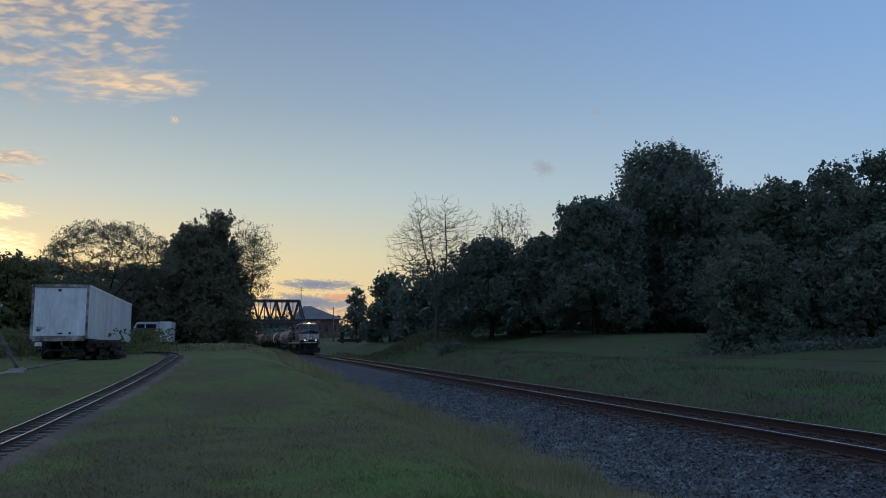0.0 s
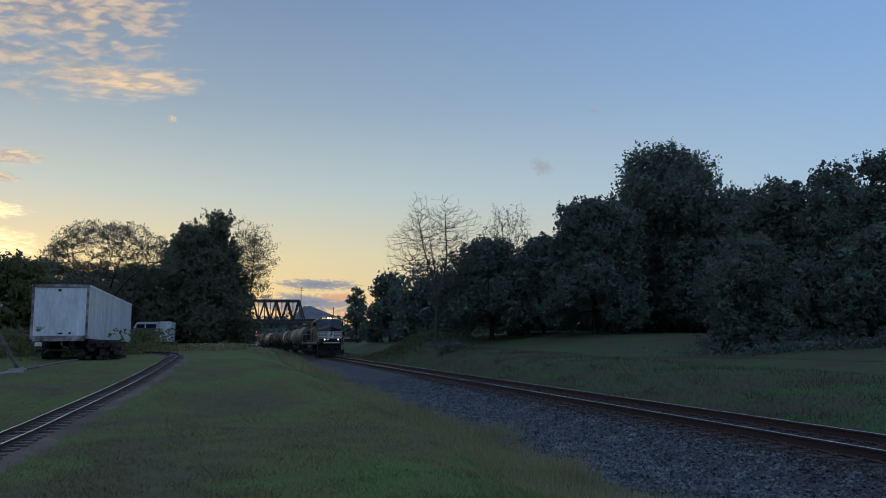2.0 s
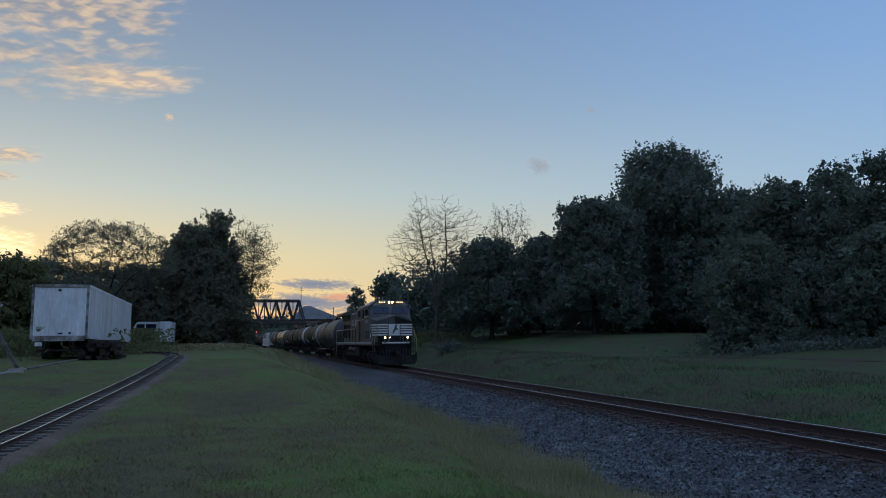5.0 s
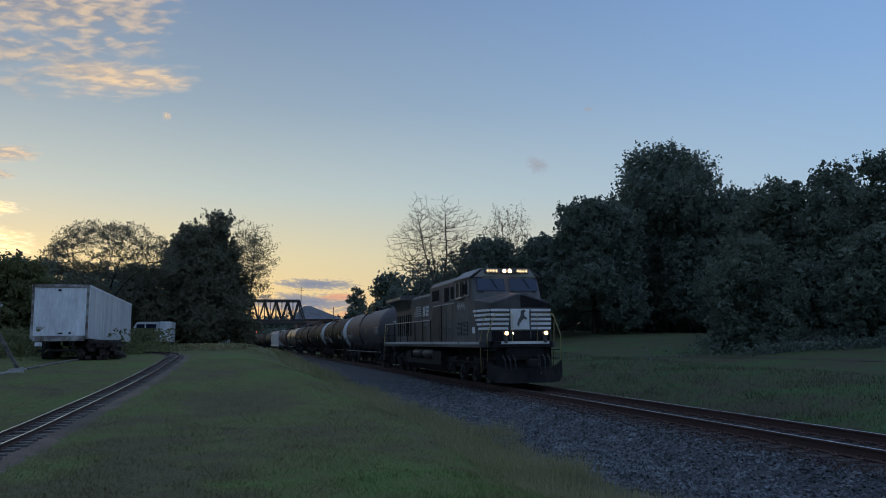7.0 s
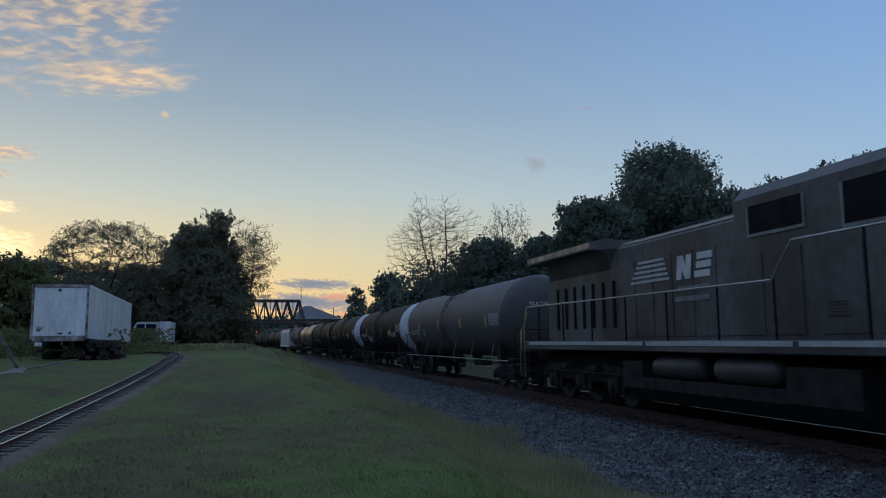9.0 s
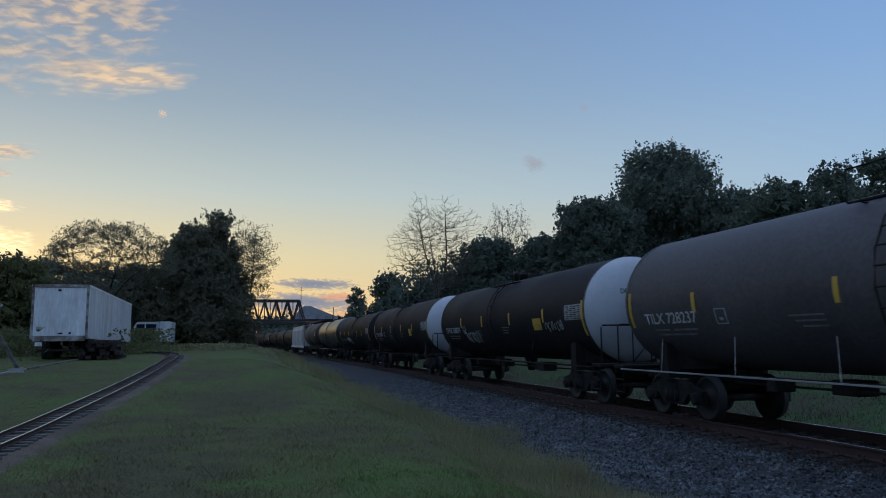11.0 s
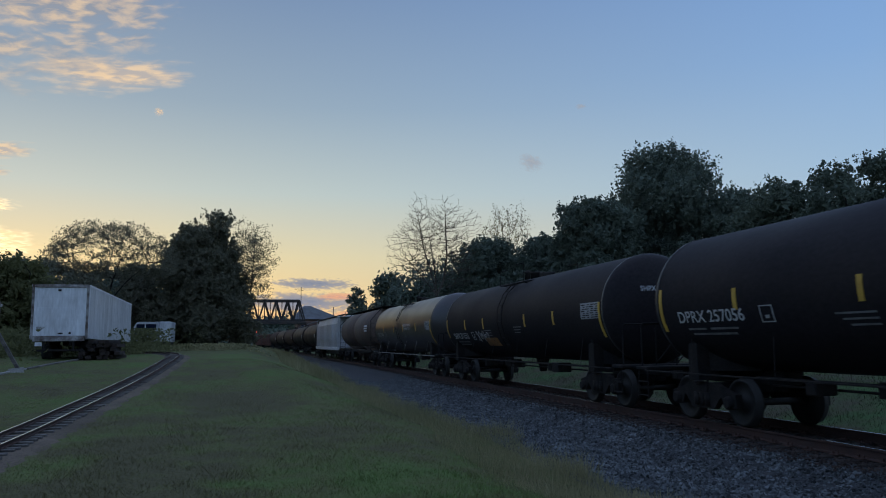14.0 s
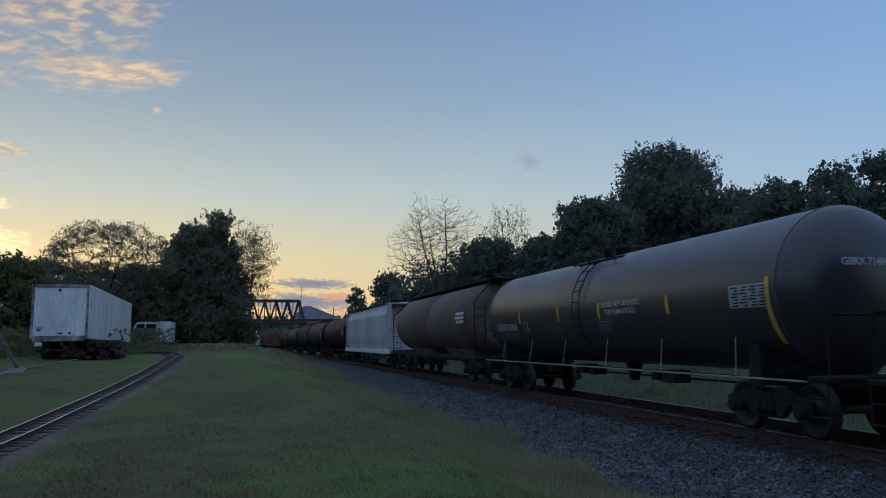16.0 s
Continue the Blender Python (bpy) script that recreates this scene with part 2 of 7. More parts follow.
RUSTED = material("rust_stained_frame", (0.40, 0.38, 0.37), 0.75, 0, (0.085, 0.050, 0.038), 2.2, 16, 0.6, 0.1, 0.004)
BRIDGE = material("dark_bridge_steel", (0.035, 0.033, 0.033), 0.75, 0.1, (0.06, 0.045, 0.038), 0.6, 12, 0.5, 0.1, 0.01)
BARK = material("tree_bark", (0.060, 0.050, 0.040), 0.95, 0, (0.035, 0.030, 0.025), 1.2, 9, 0.7, 0.6, 0.04, (1, 1, 0.25), spec=0.1)
BARE = material("pale_dead_bark", (0.13, 0.115, 0.10), 0.9, 0, (0.07, 0.06, 0.05), 1.2, 9, 0.6, 0.4, 0.03, (1, 1, 0.25), spec=0.1)
TIMBER = material("grey_weathered_timber", (0.17, 0.15, 0.135), 0.9, 0, (0.06, 0.052, 0.045), 2, 25, 0.6, 0.4, 0.01, (1, 1, 4), vary=0.25)
PALEWOOD = material("pale_weathered_plank", (0.36, 0.34, 0.32), 0.85, 0, (0.2, 0.19, 0.17), 2, 25, 0.5, 0.3, 0.01)
LEAF_DARK = leafy("dark_green_leaves", (0.150, 0.184, 0.146), (0.082, 0.102, 0.084))
# Olive leaves made paler and more see-through; the glare veil is in the colour.
LEAF_OLIVE = leafy("glare_paled_olive_leaves", (0.205, 0.20, 0.14), (0.11, 0.112, 0.084), 0.42)
LEAF_DEEP = leafy("deep_green_leaves", (0.142, 0.172, 0.128), (0.078, 0.096, 0.078))
MOUND = leafy("rough_mound_grass", (0.135, 0.130, 0.070), (0.070, 0.080, 0.038))
LEAF_MID = leafy("green_leaves", (0.185, 0.185, 0.085), (0.100, 0.105, 0.055), 0.4)
LEAF_DRY = leafy("yellowing_leaves", (0.15, 0.125, 0.045), (0.055, 0.055, 0.022))
GRASS = turf("grass_blades", (0.134, 0.120, 0.058), (0.158, 0.162, 0.064), (0.120, 0.180, 0.054), True, DRIFTS)
# Blade colours kept darker than the lawn's; that side's dimness is painted in.
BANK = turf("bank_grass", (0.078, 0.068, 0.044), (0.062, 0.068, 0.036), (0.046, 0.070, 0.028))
DRYWEED = leafy("dry_weeds", (0.20, 0.165, 0.12), (0.11, 0.095, 0.065))
TALLGRASS = leafy("dry_tall_grass", (0.36, 0.31, 0.175), (0.150, 0.155, 0.070))
# Orange-tan strip: sunset light on the wing edge is put into this colour.
WINGTAN = material("sunset_glow_wing_edge", (0.60, 0.40, 0.23), 0.6, 0, (0.22, 0.16, 0.11), 2, 20, 0.6, 0.05, 0.004)
INK = material("black_lettering", (0.015, 0.015, 0.016), 0.6, 0, (0.02, 0.02, 0.02), 5, 40, 0.2, 0, 0)
GRAFFITI = material("faded_orange_spray_paint", (0.30, 0.13, 0.03), 0.6, 0, (0.2, 0.09, 0.03), 2, 20, 0.4, 0, 0)
CABROOF = material("weathered_roof_lit_slat", (0.20, 0.20, 0.20), 0.6, 0, (0.11, 0.105, 0.10), 2, 25, 0.5, 0.05, 0.004)
ROOF = material("slate_grey_roof", (0.13, 0.135, 0.145), 0.8, 0, (0.085, 0.085, 0.09), 0.4, 6, 0.4, 0.1, 0.01)
BRICK = material("dark_brick_wall", (0.14, 0.08, 0.06), 0.85, 0, (0.085, 0.055, 0.045), 0.5, 8, 0.5, 0.1, 0.01)
GRILLE = material("black_grille_mesh", (0.008, 0.008, 0.009), 0.8, 0, (0.014, 0.013, 0.013), 3, 40, 0.4, 0.2, 0.004, spec=0.08)
# Blue base stands in for reflected sky; real reflection adds little.
GLASS = material("dark_sky_tinted_glass", (0.012, 0.022, 0.050), 0.06, 0, (0.010, 0.018, 0.040), 0.6, 5, 0.1, 0, 0, spec=1.6)
SIDEGLASS = material("dark_side_glass", (0.012, 0.013, 0.015), 0.55, 0, (0.012, 0.012, 0.013), 0.6, 5, 0.1, 0, 0, spec=0.1)
RUBBER = material("black_rubber", (0.02, 0.02, 0.02), 0.85, 0, (0.03, 0.03, 0.03), 5, 30, 0.3, 0.1, 0.004)
HEADLIGHT = glowing("lit_headlight", (1.0, 0.60, 0.30), 14)
DITCH = glowing("lit_ditch_light", (1.0, 0.62, 0.28), 5)
MARKER = glowing("small_lit_marker", (1.0, 0.85, 0.65), 6)
BOARD = glowing("lit_number_board", (1.0, 0.70, 0.36), 1.2)
REDLAMP = glowing("red_signal_light", (1.0, 0.05, 0.03), 5)


# ---- mesh builders ----
class Solid:
    """Collects closed shapes of one mesh."""

    def __init__(self):
        self.v, self.f, self.s = [], [], []

    def add(self, verts, faces, smooth=False):
        k = len(self.v)
        self.v += [tuple(p) for p in verts]
        self.f += [tuple(i + k for i in q) for q in faces]
        self.s += [smooth] * len(faces)
        return self

    def box(self, x0, x1, y0, y1, z0, z1, m=None):
        c = [(x0, y0, z0), (x1, y0, z0), (x1, y1, z0), (x0, y1, z0), (x0, y0, z1), (x1, y0, z1), (x1, y1, z1), (x0, y1, z1)]
        if m:
            c = [m @ Vector(p) for p in c]
        return self.add(c, [(0, 3, 2, 1), (4, 5, 6, 7), (0, 1, 5, 4), (1, 2, 6, 5), (2, 3, 7, 6), (3, 0, 4, 7)])

    def bbox(self, x0, x1, y0, y1, z0, z1, b=0.02):
        """A box with chamfered edges."""
        return self.loft([[(x0 + b, y, z0), (x1 - b, y, z0), (x1, y, z0 + b), (x1, y, z1 - b), (x1 - b, y, z1), (x0 + b, y, z1), (x0, y, z1 - b), (x0, y, z0 + b)] if i in (1, 2) else
                          [(x0 + b, y, z0 + b), (x1 - b, y, z0 + b), (x1 - b, y, z0 + b), (x1 - b, y, z1 - b), (x1 - b, y, z1 - b), (x0 + b, y, z1 - b), (x0 + b, y, z1 - b), (x0 + b, y, z0 + b)]
                          for i, y in enumerate((y0, y0 + b, y1 - b, y1))])

    def loft(self, rings, smooth=False, caps=True):
        k = len(rings[0])
        verts = [p for r in rings for p in r]
        faces = [(i * k + j, i * k + (j + 1) % k, (i + 1) * k + (j + 1) % k, (i + 1) * k + j) for i in range(len(rings) - 1) for j in range(k)]
        self.add(verts, faces, smooth)
        if caps:
            n0 = len(self.v) - len(verts)
            self.f += [tuple(n0 + j for j in range(k))[::-1], tuple(n0 + (len(rings) - 1) * k + j for j in range(k))]
            self.s += [False, False]
        return self

    def tube(self, points, r, n=6, radii=None):
        points = [Vector(p) for p in points]
        rings = []
        for i, p in enumerate(points):
            d = (points[min(i + 1, len(points) - 1)] - points[max(i - 1, 0)]).normalized()
            a = d.orthogonal().normalized() if abs(d.z) > 0.99 else d.cross(Vector((0, 0, 1))).normalized()
            b = d.cross(a)
            q = radii[i] if radii else r
            rings.append([p + a * (q * math.cos(2 * math.pi * j / n)) + b * (q * math.sin(2 * math.pi * j / n)) for j in range(n)])
        return self.loft(rings, n > 5)

    def disc(self, centre, axis, profile, n=20):
        """A turned shape: profile of (along the axis, radius)."""
        c, d = Vector(centre), Vector(axis).normalized()
        a = d.orthogonal().normalized()
        b = d.cross(a)
        return self.loft([[c + d * t + a * (r * math.cos(2 * math.pi * j / n)) + b * (r * math.sin(2 * math.pi * j / n)) for j in range(n)] for t, r in profile], True)

    def prism(self, outline, x0, x1):
        """An outline of (y, z) carried from x0 to x1."""
        return self.loft([[(x, y, z) for y, z in outline] for x in (x0, x1)])

    def mesh(self, name):
        me = bpy.data.meshes.new(name)
        me.from_pydata(self.v, [], self.f)
        me.polygons.foreach_set("use_smooth", self.s)
        bm = bmesh.new()
        bm.from_mesh(me)
        bmesh.ops.recalc_face_normals(bm, faces=bm.faces)
        bm.to_mesh(me)
        bm.free()
        return me


def part(name, solid, mat, parent=None, label=""):
    me = solid.mesh(name) if isinstance(solid, Solid) else solid
    if not me.materials:
        me.materials.append(mat)
    ob = new(name, me)
    ob.parent = parent
    return tagged(ob, label)


def thing(name, label, category, group="", kind="", m=None):
    ob = new(name)
    if m:
        ob.matrix_world = m
    return tagged(ob, label, category, group, kind)


def fast_mesh(name, verts, faces, mat, smooth=False):
    """A mesh from arrays of points and of faces with one count of corners."""
    me = bpy.data.meshes.new(name)
    verts, faces = np.asarray(verts, np.float32), np.asarray(faces, np.int32)
    k = faces.shape[1]
    me.vertices.add(len(verts))
    me.vertices.foreach_set("co", verts.ravel())
    me.loops.add(faces.size)
    me.loops.foreach_set("vertex_index", faces.ravel())
    me.polygons.add(len(faces))
    me.polygons.foreach_set("loop_start", np.arange(0, faces.size, k, dtype=np.int32))
    me.polygons.foreach_set("use_smooth", np.full(len(faces), smooth))
    me.update(calc_edges=True)
    me.validate()
    me.materials.append(mat)
    return me


# ---- the line of the track, and the lie of the land ----
R_NEAR, R_FAR, BEND = 5900.0, 2200.0, 110.0
TRACK_X = 10.138


def smooth(a, b, v):
    u = np.clip((np.asarray(v, float) - a) / (b - a), 0, 1)
    return u * u * (3 - 2 * u)


def shift(y):
    """How far the track has bent away at y metres along."""
    y = np.asarray(y, float)
    near = np.clip(y, 0, BEND)
    far = np.maximum(y - BEND, 0)
    return near ** 2 / (2 * R_NEAR) + far * BEND / R_NEAR + far ** 2 / (2 * R_FAR)


def track_x(y):
    return TRACK_X - shift(y)


def track_pose(s):
    slope = float((shift(s + 0.5) - shift(s - 0.5)))
    return Matrix.Translation((float(track_x(s)), s, 0)) @ Matrix.Rotation(math.atan(slope), 4, "Z")


def edge(y):
    return -5.05 + 2.75 * smooth(40, 130, y) + 0.16 * np.sin(np.asarray(y, float) * 0.45)


def land(x, y):
    """Height of the ground, rail tops being at 0."""
    x, y = np.asarray(x, float), np.asarray(y, float)
    q = x - track_x(np.clip(y, -60, 600))
    e = edge(y)
    left = 0.10 + 0.95 * smooth(12, 46, y) + 0.5 * smooth(60, 150, y)
    left = left + (0.025 * np.sin(x * 0.9 + 1.3) * np.cos(y * 0.55) + 0.02 * np.sin(x * 0.37 - y * 0.8)) * smooth(0.5, 3, -q - 4.5) * smooth(-2.6, -0.8, x)
    lowedge = -0.36 + 0.25 * smooth(60, 160, y)
    wide = 3.2 + 3.0 * smooth(15, 60, y)
    zl = lowedge + (left - lowedge) * smooth(0, 1, (e - q) / wide)
    bed = -0.33 - 0.22 * smooth(1.35, 3.0, -q) + (lowedge + 0.55) * smooth(3.0, 4.6, -q)
    z = np.where(q < e, zl, bed)
    plateau = 0.25 + 0.028 * np.clip(y, 0, 100)
    right = -0.33 - 0.63 * smooth(1.35, 4.2, q) + (plateau + 0.96) * (0.55 * smooth(6, 13, q) + 0.45 * smooth(12, 27, q))
    right = right + 0.05 * np.sin(x * 0.6) * np.cos(y * 0.45) * smooth(5, 9, q)
    right = right + 1.5 * np.exp(-(((x - 20) / 7.0) ** 2 + ((y - 90) / 9.0) ** 2))
    return np.where(q > 0, right, z)


# ---- ground, railway ----
def graded(lo, hi, fine_lo, fine_hi, step, grow=1.16):
    a = list(np.arange(fine_lo, fine_hi, step))
    d, v = step, a[-1]
    while v < hi:
        d *= grow
        v += d
        a.append(v)
    d, v = step, a[0]
    while v > lo:
        d *= grow
        v -= d
        a.insert(0, v)
    return np.array(a)


def grid_sheet(name, xs, ys, height, mat):
    gx, gy = np.meshgrid(xs, ys)
    verts = np.stack([gx, gy, height(gx, gy)], -1).reshape(-1, 3)
    w, h = len(xs), len(ys)
    i = (np.arange(h - 1)[:, None] * w + np.arange(w - 1)[None]).ravel()
    return fast_mesh(name, verts, np.stack([i, i + 1, i + w + 1, i + w], 1), mat, True)


ground = tagged(new("ground", grid_sheet("ground", graded(-2500, 2500, -14, 40, 0.3), graded(-300, 4000, -4, 110, 0.5), land, GROUND)),
                "mown dusk-lit lawn with dry and worn patches", "ground", kind="structure")

# Faces beyond the track take the darkened turf.
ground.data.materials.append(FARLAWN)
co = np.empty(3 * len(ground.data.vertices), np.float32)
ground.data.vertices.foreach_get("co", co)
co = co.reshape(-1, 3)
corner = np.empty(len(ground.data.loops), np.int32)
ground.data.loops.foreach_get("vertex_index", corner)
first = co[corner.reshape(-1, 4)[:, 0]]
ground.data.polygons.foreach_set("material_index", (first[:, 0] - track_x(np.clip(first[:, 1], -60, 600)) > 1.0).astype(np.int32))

def bed_height(q, x, y):
    """Top of the ballast: level between the tie ends, then down the shoulder."""
    w_ = smooth(1.45, 2.3, np.abs(q))
    return -0.205 * (1 - w_) + (land(x, y) + 0.03) * w_


# ballast bed, a sheet that lies on the ground along the track
ys_bed = graded(-60, 700, -4, 60, 0.5)
us = np.linspace(0, 1, 36)
bed_v = []
for yv in ys_bed:
    lo, hi = float(edge(yv)) - 0.25, 3.6
    q = lo + (hi - lo) * us
    x = q + float(track_x(yv))
    zz = bed_height(q, x, np.full_like(x, yv))
    bed_v += list(np.stack([x, np.full_like(x, yv), zz], 1))
w = len(us)
i = (np.arange(len(ys_bed) - 1)[:, None] * w + np.arange(w - 1)[None]).ravel()
ballast = tagged(new("ballast_bed", fast_mesh("ballast_bed", bed_v, np.stack([i, i + 1, i + w + 1, i + w], 1), BALLAST, True)),
                 "grey crushed stone ballast under the railway track", "ballast", kind="structure")

# loose stones of the near ballast
rng = np.random.default_rng(5)


def stones(count, y0, y1, q0, q1, lo, hi):
    y = y0 + (y1 - y0) * rng.random(count) ** 1.25
    q = q0 + (q1 - q0) * rng.random(count)
    keep = q > edge(y) - 0.15 + 0.35 * rng.random(count)
    y, q = y[keep], q[keep]
    x = q + track_x(y)
    size = lo + (hi - lo) * rng.random(len(x)) ** 2
    z = bed_height(q, x, y) - 0.006 + size * 0.25
    base = np.array([(1, 0, 0), (0, 1, 0), (-1, 0, 0), (0, -1, 0), (0, 0, 0.8), (0, 0, -0.8)], float)
    v = base[None] * (0.6 + 0.8 * rng.random((len(x), 6, 1)))
    v += 0.25 * rng.standard_normal((len(x), 6, 3))
    a = rng.random(len(x)) * 6.283
    c, s = np.cos(a)[:, None], np.sin(a)[:, None]
    v = np.stack([v[..., 0] * c - v[..., 1] * s, v[..., 0] * s + v[..., 1] * c, v[..., 2]], -1) * size[:, None, None]
    v += np.stack([x, y, z], -1)[:, None]
    f = np.array([(0, 1, 4), (1, 2, 4), (2, 3, 4), (3, 0, 4), (1, 0, 5), (2, 1, 5), (3, 2, 5), (0, 3, 5)])
    return v.reshape(-1, 3), (f[None] + 6 * np.arange(len(x))[:, None, None]).reshape(-1, 3)


sv, sf = stones(64000, 5, 42, -5.1, -1.6, 0.015, 0.043)
tagged(new("loose_ballast", fast_mesh("loose_ballast", sv, sf, STONE)), "loose grey crushed ballast stones beside the track", "stones", kind="stuff")
sv, sf = stones(24000, 5, 40, -1.75, 1.5, 0.016, 0.042)
tagged(new("rusty_ballast", fast_mesh("rusty_ballast", sv, sf, RUSTSTONE)), "rust-stained brown ballast stones between the rails", "stones", kind="stuff")

# track: rails, ties, plates
track = thing("railway_track", "rusty standard-gauge railway track on dark wooden ties", "railway track", kind="structure")
RAIL = [(-0.075, -0.185), (0.075, -0.185), (0.075, -0.172), (0.012, -0.155), (0.012, -0.045), (0.036, -0.036), (0.036, -0.003), (0.028, 0.0), (-0.028, 0.0), (-0.036, -0.003), (-0.036, -0.036), (-0.012, -0.045), (-0.012, -0.155), (-0.075, -0.172)]
stations = list(np.arange(-30, 110, 5.0)) + list(np.arange(110, 620, 10.0))
for side in (-0.7525, 0.7525):
    rail, head = Solid(), Solid()
    rail.loft([[(float(track_x(s)) + side + a, s, b - 0.002) for a, b in RAIL] for s in stations])
    head.loft([[(float(track_x(s)) + side + a, s, b) for a, b in ((-0.025, -0.006), (0.025, -0.006), (0.024, -0.003), (0.016, 0.0005), (0.0, 0.0015), (-0.016, 0.0005), (-0.024, -0.003))] for s in stations], True)
    r = part("rail", rail, RUST, track, "rust-brown steel rail")
    part("rail_head", head, POLISHED, r, "polished running surface")
tie_me = Solid().bbox(-1.3, 1.3, -0.115, 0.115, -0.36, -0.185, 0.012).mesh("tie")
plate_me = Solid().bbox(-0.18, 0.18, -0.09, 0.09, -0.185, -0.165, 0.005)
for sx in (-0.11, 0.11):
    for sy in (-0.05, 0.05):
        plate_me.box(sx - 0.012, sx + 0.012, sy - 0.012, sy + 0.012, -0.165, -0.12)
plate_me = plate_me.mesh("tie_plate")
rt = random.Random(3)
for k in range(280):
    s = 2.5 + 0.5 * k
    m = track_pose(s) @ pose(rt.uniform(-0.05, 0.05), rt.uniform(-0.03, 0.03), rt.uniform(-0.01, 0.005), 0, 0, rt.uniform(-1, 1))
    tie = part("tie", tie_me, TIE, track)
    tie.matrix_world = m
    if k < 110:
        for side in (-0.7525, 0.7525):
            p = part("tie_plate", plate_me, RUST, tie)
            p.matrix_basis = Matrix.Translation((side, 0, 0))
tv = Solid()
for k in range(280, 900):
    s = 2.5 + 0.5 * k
    x = float(track_x(s))
    tv.box(x - 1.3, x + 1.3, s - 0.11, s + 0.11, -0.34, -0.19)
tagged(part("far_ties", tv, TIE, track), kind="stuff")


# ---- train ----
def lettering(name, text, height, mat, parent, place, align="CENTER", radius=None, zc=0.0, face="side", label="", wide=0.92):
    """Flat text on a car's near side (read from -x) or on its front (read from -y); on a tank it follows the shell."""
    cu = bpy.data.curves.new(name, "FONT")
    cu.body, cu.size, cu.align_x, cu.align_y = text, height * 1.4, align, "CENTER"
    cu.offset = height * 0.018
    ob = bpy.data.objects.new(name, cu)
    scene.collection.objects.link(ob)
    bpy.context.view_layer.update()
    me = bpy.data.meshes.new_from_object(ob.evaluated_get(bpy.context.evaluated_depsgraph_get()))
    bpy.data.objects.remove(ob)
    px, py, pz = place
    for v in me.vertices:
        a, b = v.co.x * wide, v.co.y
        if face == "side":
            z = pz + b
            x = px if radius is None else -math.sqrt(max(radius ** 2 - (z - zc) ** 2, 0)) - 0.012
            v.co = (x, py - a, z)
        elif face == "head":
            x, z = px + a, pz + b
            v.co = (x, py - 0.62 * math.sqrt(max(0.02, 1 - (x * x + (z - zc) ** 2) / radius ** 2)) - 0.015, z)
        else:
            v.co = (px + a, py, pz + b)
    me.materials.clear()
    return part(name, me, mat, parent, label)


def bars(name, rows, mat, parent, radius=None, zc=0.0, x=0.0, label=""):
    """Small plain bars for writing that cannot be read: rows of (y0, y1, z0, z1)."""
    b = Solid()
    for y0, y1, z0, z1 in rows:
        if radius is None:
            b.box(x - 0.006, x + 0.006, y0, y1, z0, z1)
        else:
            n = max(2, int((z1 - z0) / 0.12) + 1)
            zs = [z0 + (z1 - z0) * k / (n - 1) for k in range(n)]
            rings = []
            for z in zs:
                r = -math.sqrt(max(radius ** 2 - (z - zc) ** 2, 0))
                rings.append([(r - 0.010, y0, z), (r - 0.010, y1, z), (r + 0.01, y1, z), (r + 0.01, y0, z)])
            b.loft(rings)
    return part(name, b, mat, parent, label)


WHEELS = []
WHEEL_MESH, SIDE_MESH = {}, {}


def wheelset(parent, y, r, spin):
    if r not in WHEEL_MESH:
        b = Solid()
        b.disc((-0.95, 0, 0), (1, 0, 0), [(0, 0.07), (1.9, 0.07)], 10)
        for sx in (-1, 1):
            b.disc((sx * 0.7525, 0, 0), (sx, 0, 0), [(-0.085, 0.10), (-0.085, r + 0.028), (-0.055, r + 0.028), (-0.05, r), (0.06, r - 0.006), (0.065, r - 0.06), (0.02, r - 0.09), (-0.01, 0.18), (0.075, 0.13), (0.075, 0.08)], 24)
            for k in range(3):
                a = 2.094 * k
                b.box(sx * 0.828 - 0.015, sx * 0.828 + 0.015, 0.05 * math.cos(a) - 0.02, 0.05 * math.cos(a) + 0.02, 0.05 * math.sin(a) - 0.02, 0.05 * math.sin(a) + 0.02)
        WHEEL_MESH[r] = b.mesh("wheelset")
    ob = part("wheelset", WHEEL_MESH[r], STEEL, parent)
    ob.matrix_basis = Matrix.Translation((0, y, r))
    if spin:
        WHEELS.append((ob, y, r))
    return ob


def freight_truck(parent, y, spin=True):
    if "freight" not in SIDE_MESH:
        b = Solid()
        for sx in (-1, 1):
            x0, x1 = sx * 1.0 - 0.07, sx * 1.0 + 0.07
            b.prism([(-1.08, 0.36), (-0.72, 0.36), (-0.62, 0.56), (-0.36, 0.30), (0.36, 0.30), (0.62, 0.56), (0.72, 0.36), (1.08, 0.36), (1.08, 0.62), (0.72, 0.70), (0.40, 0.82), (-0.40, 0.82), (-0.72, 0.70), (-1.08, 0.62)], x0, x1)
            for ay in (-0.89, 0.89):
                b.disc((sx * 1.0, ay, 0.46), (sx, 0, 0), [(-0.1, 0.13), (0.13, 0.13), (0.16, 0.09)], 12)
            for k in range(3):
                b.disc((sx * 1.06, -0.18 + 0.18 * k, 0.36), (0, 0, 1), [(0, 0.075), (0.26, 0.075)], 8)
        b.bbox(-1.12, 1.12, -0.2, 0.2, 0.56, 0.80, 0.03)
        SIDE_MESH["freight"] = b.mesh("side_frame")
    tr = part("truck", SIDE_MESH["freight"], GRIME, parent)
    tr.matrix_basis = Matrix.Translation((0, y, 0))
    for ay in (-0.89, 0.89):
        wheelset(tr, ay, 0.46, spin)
    return tr


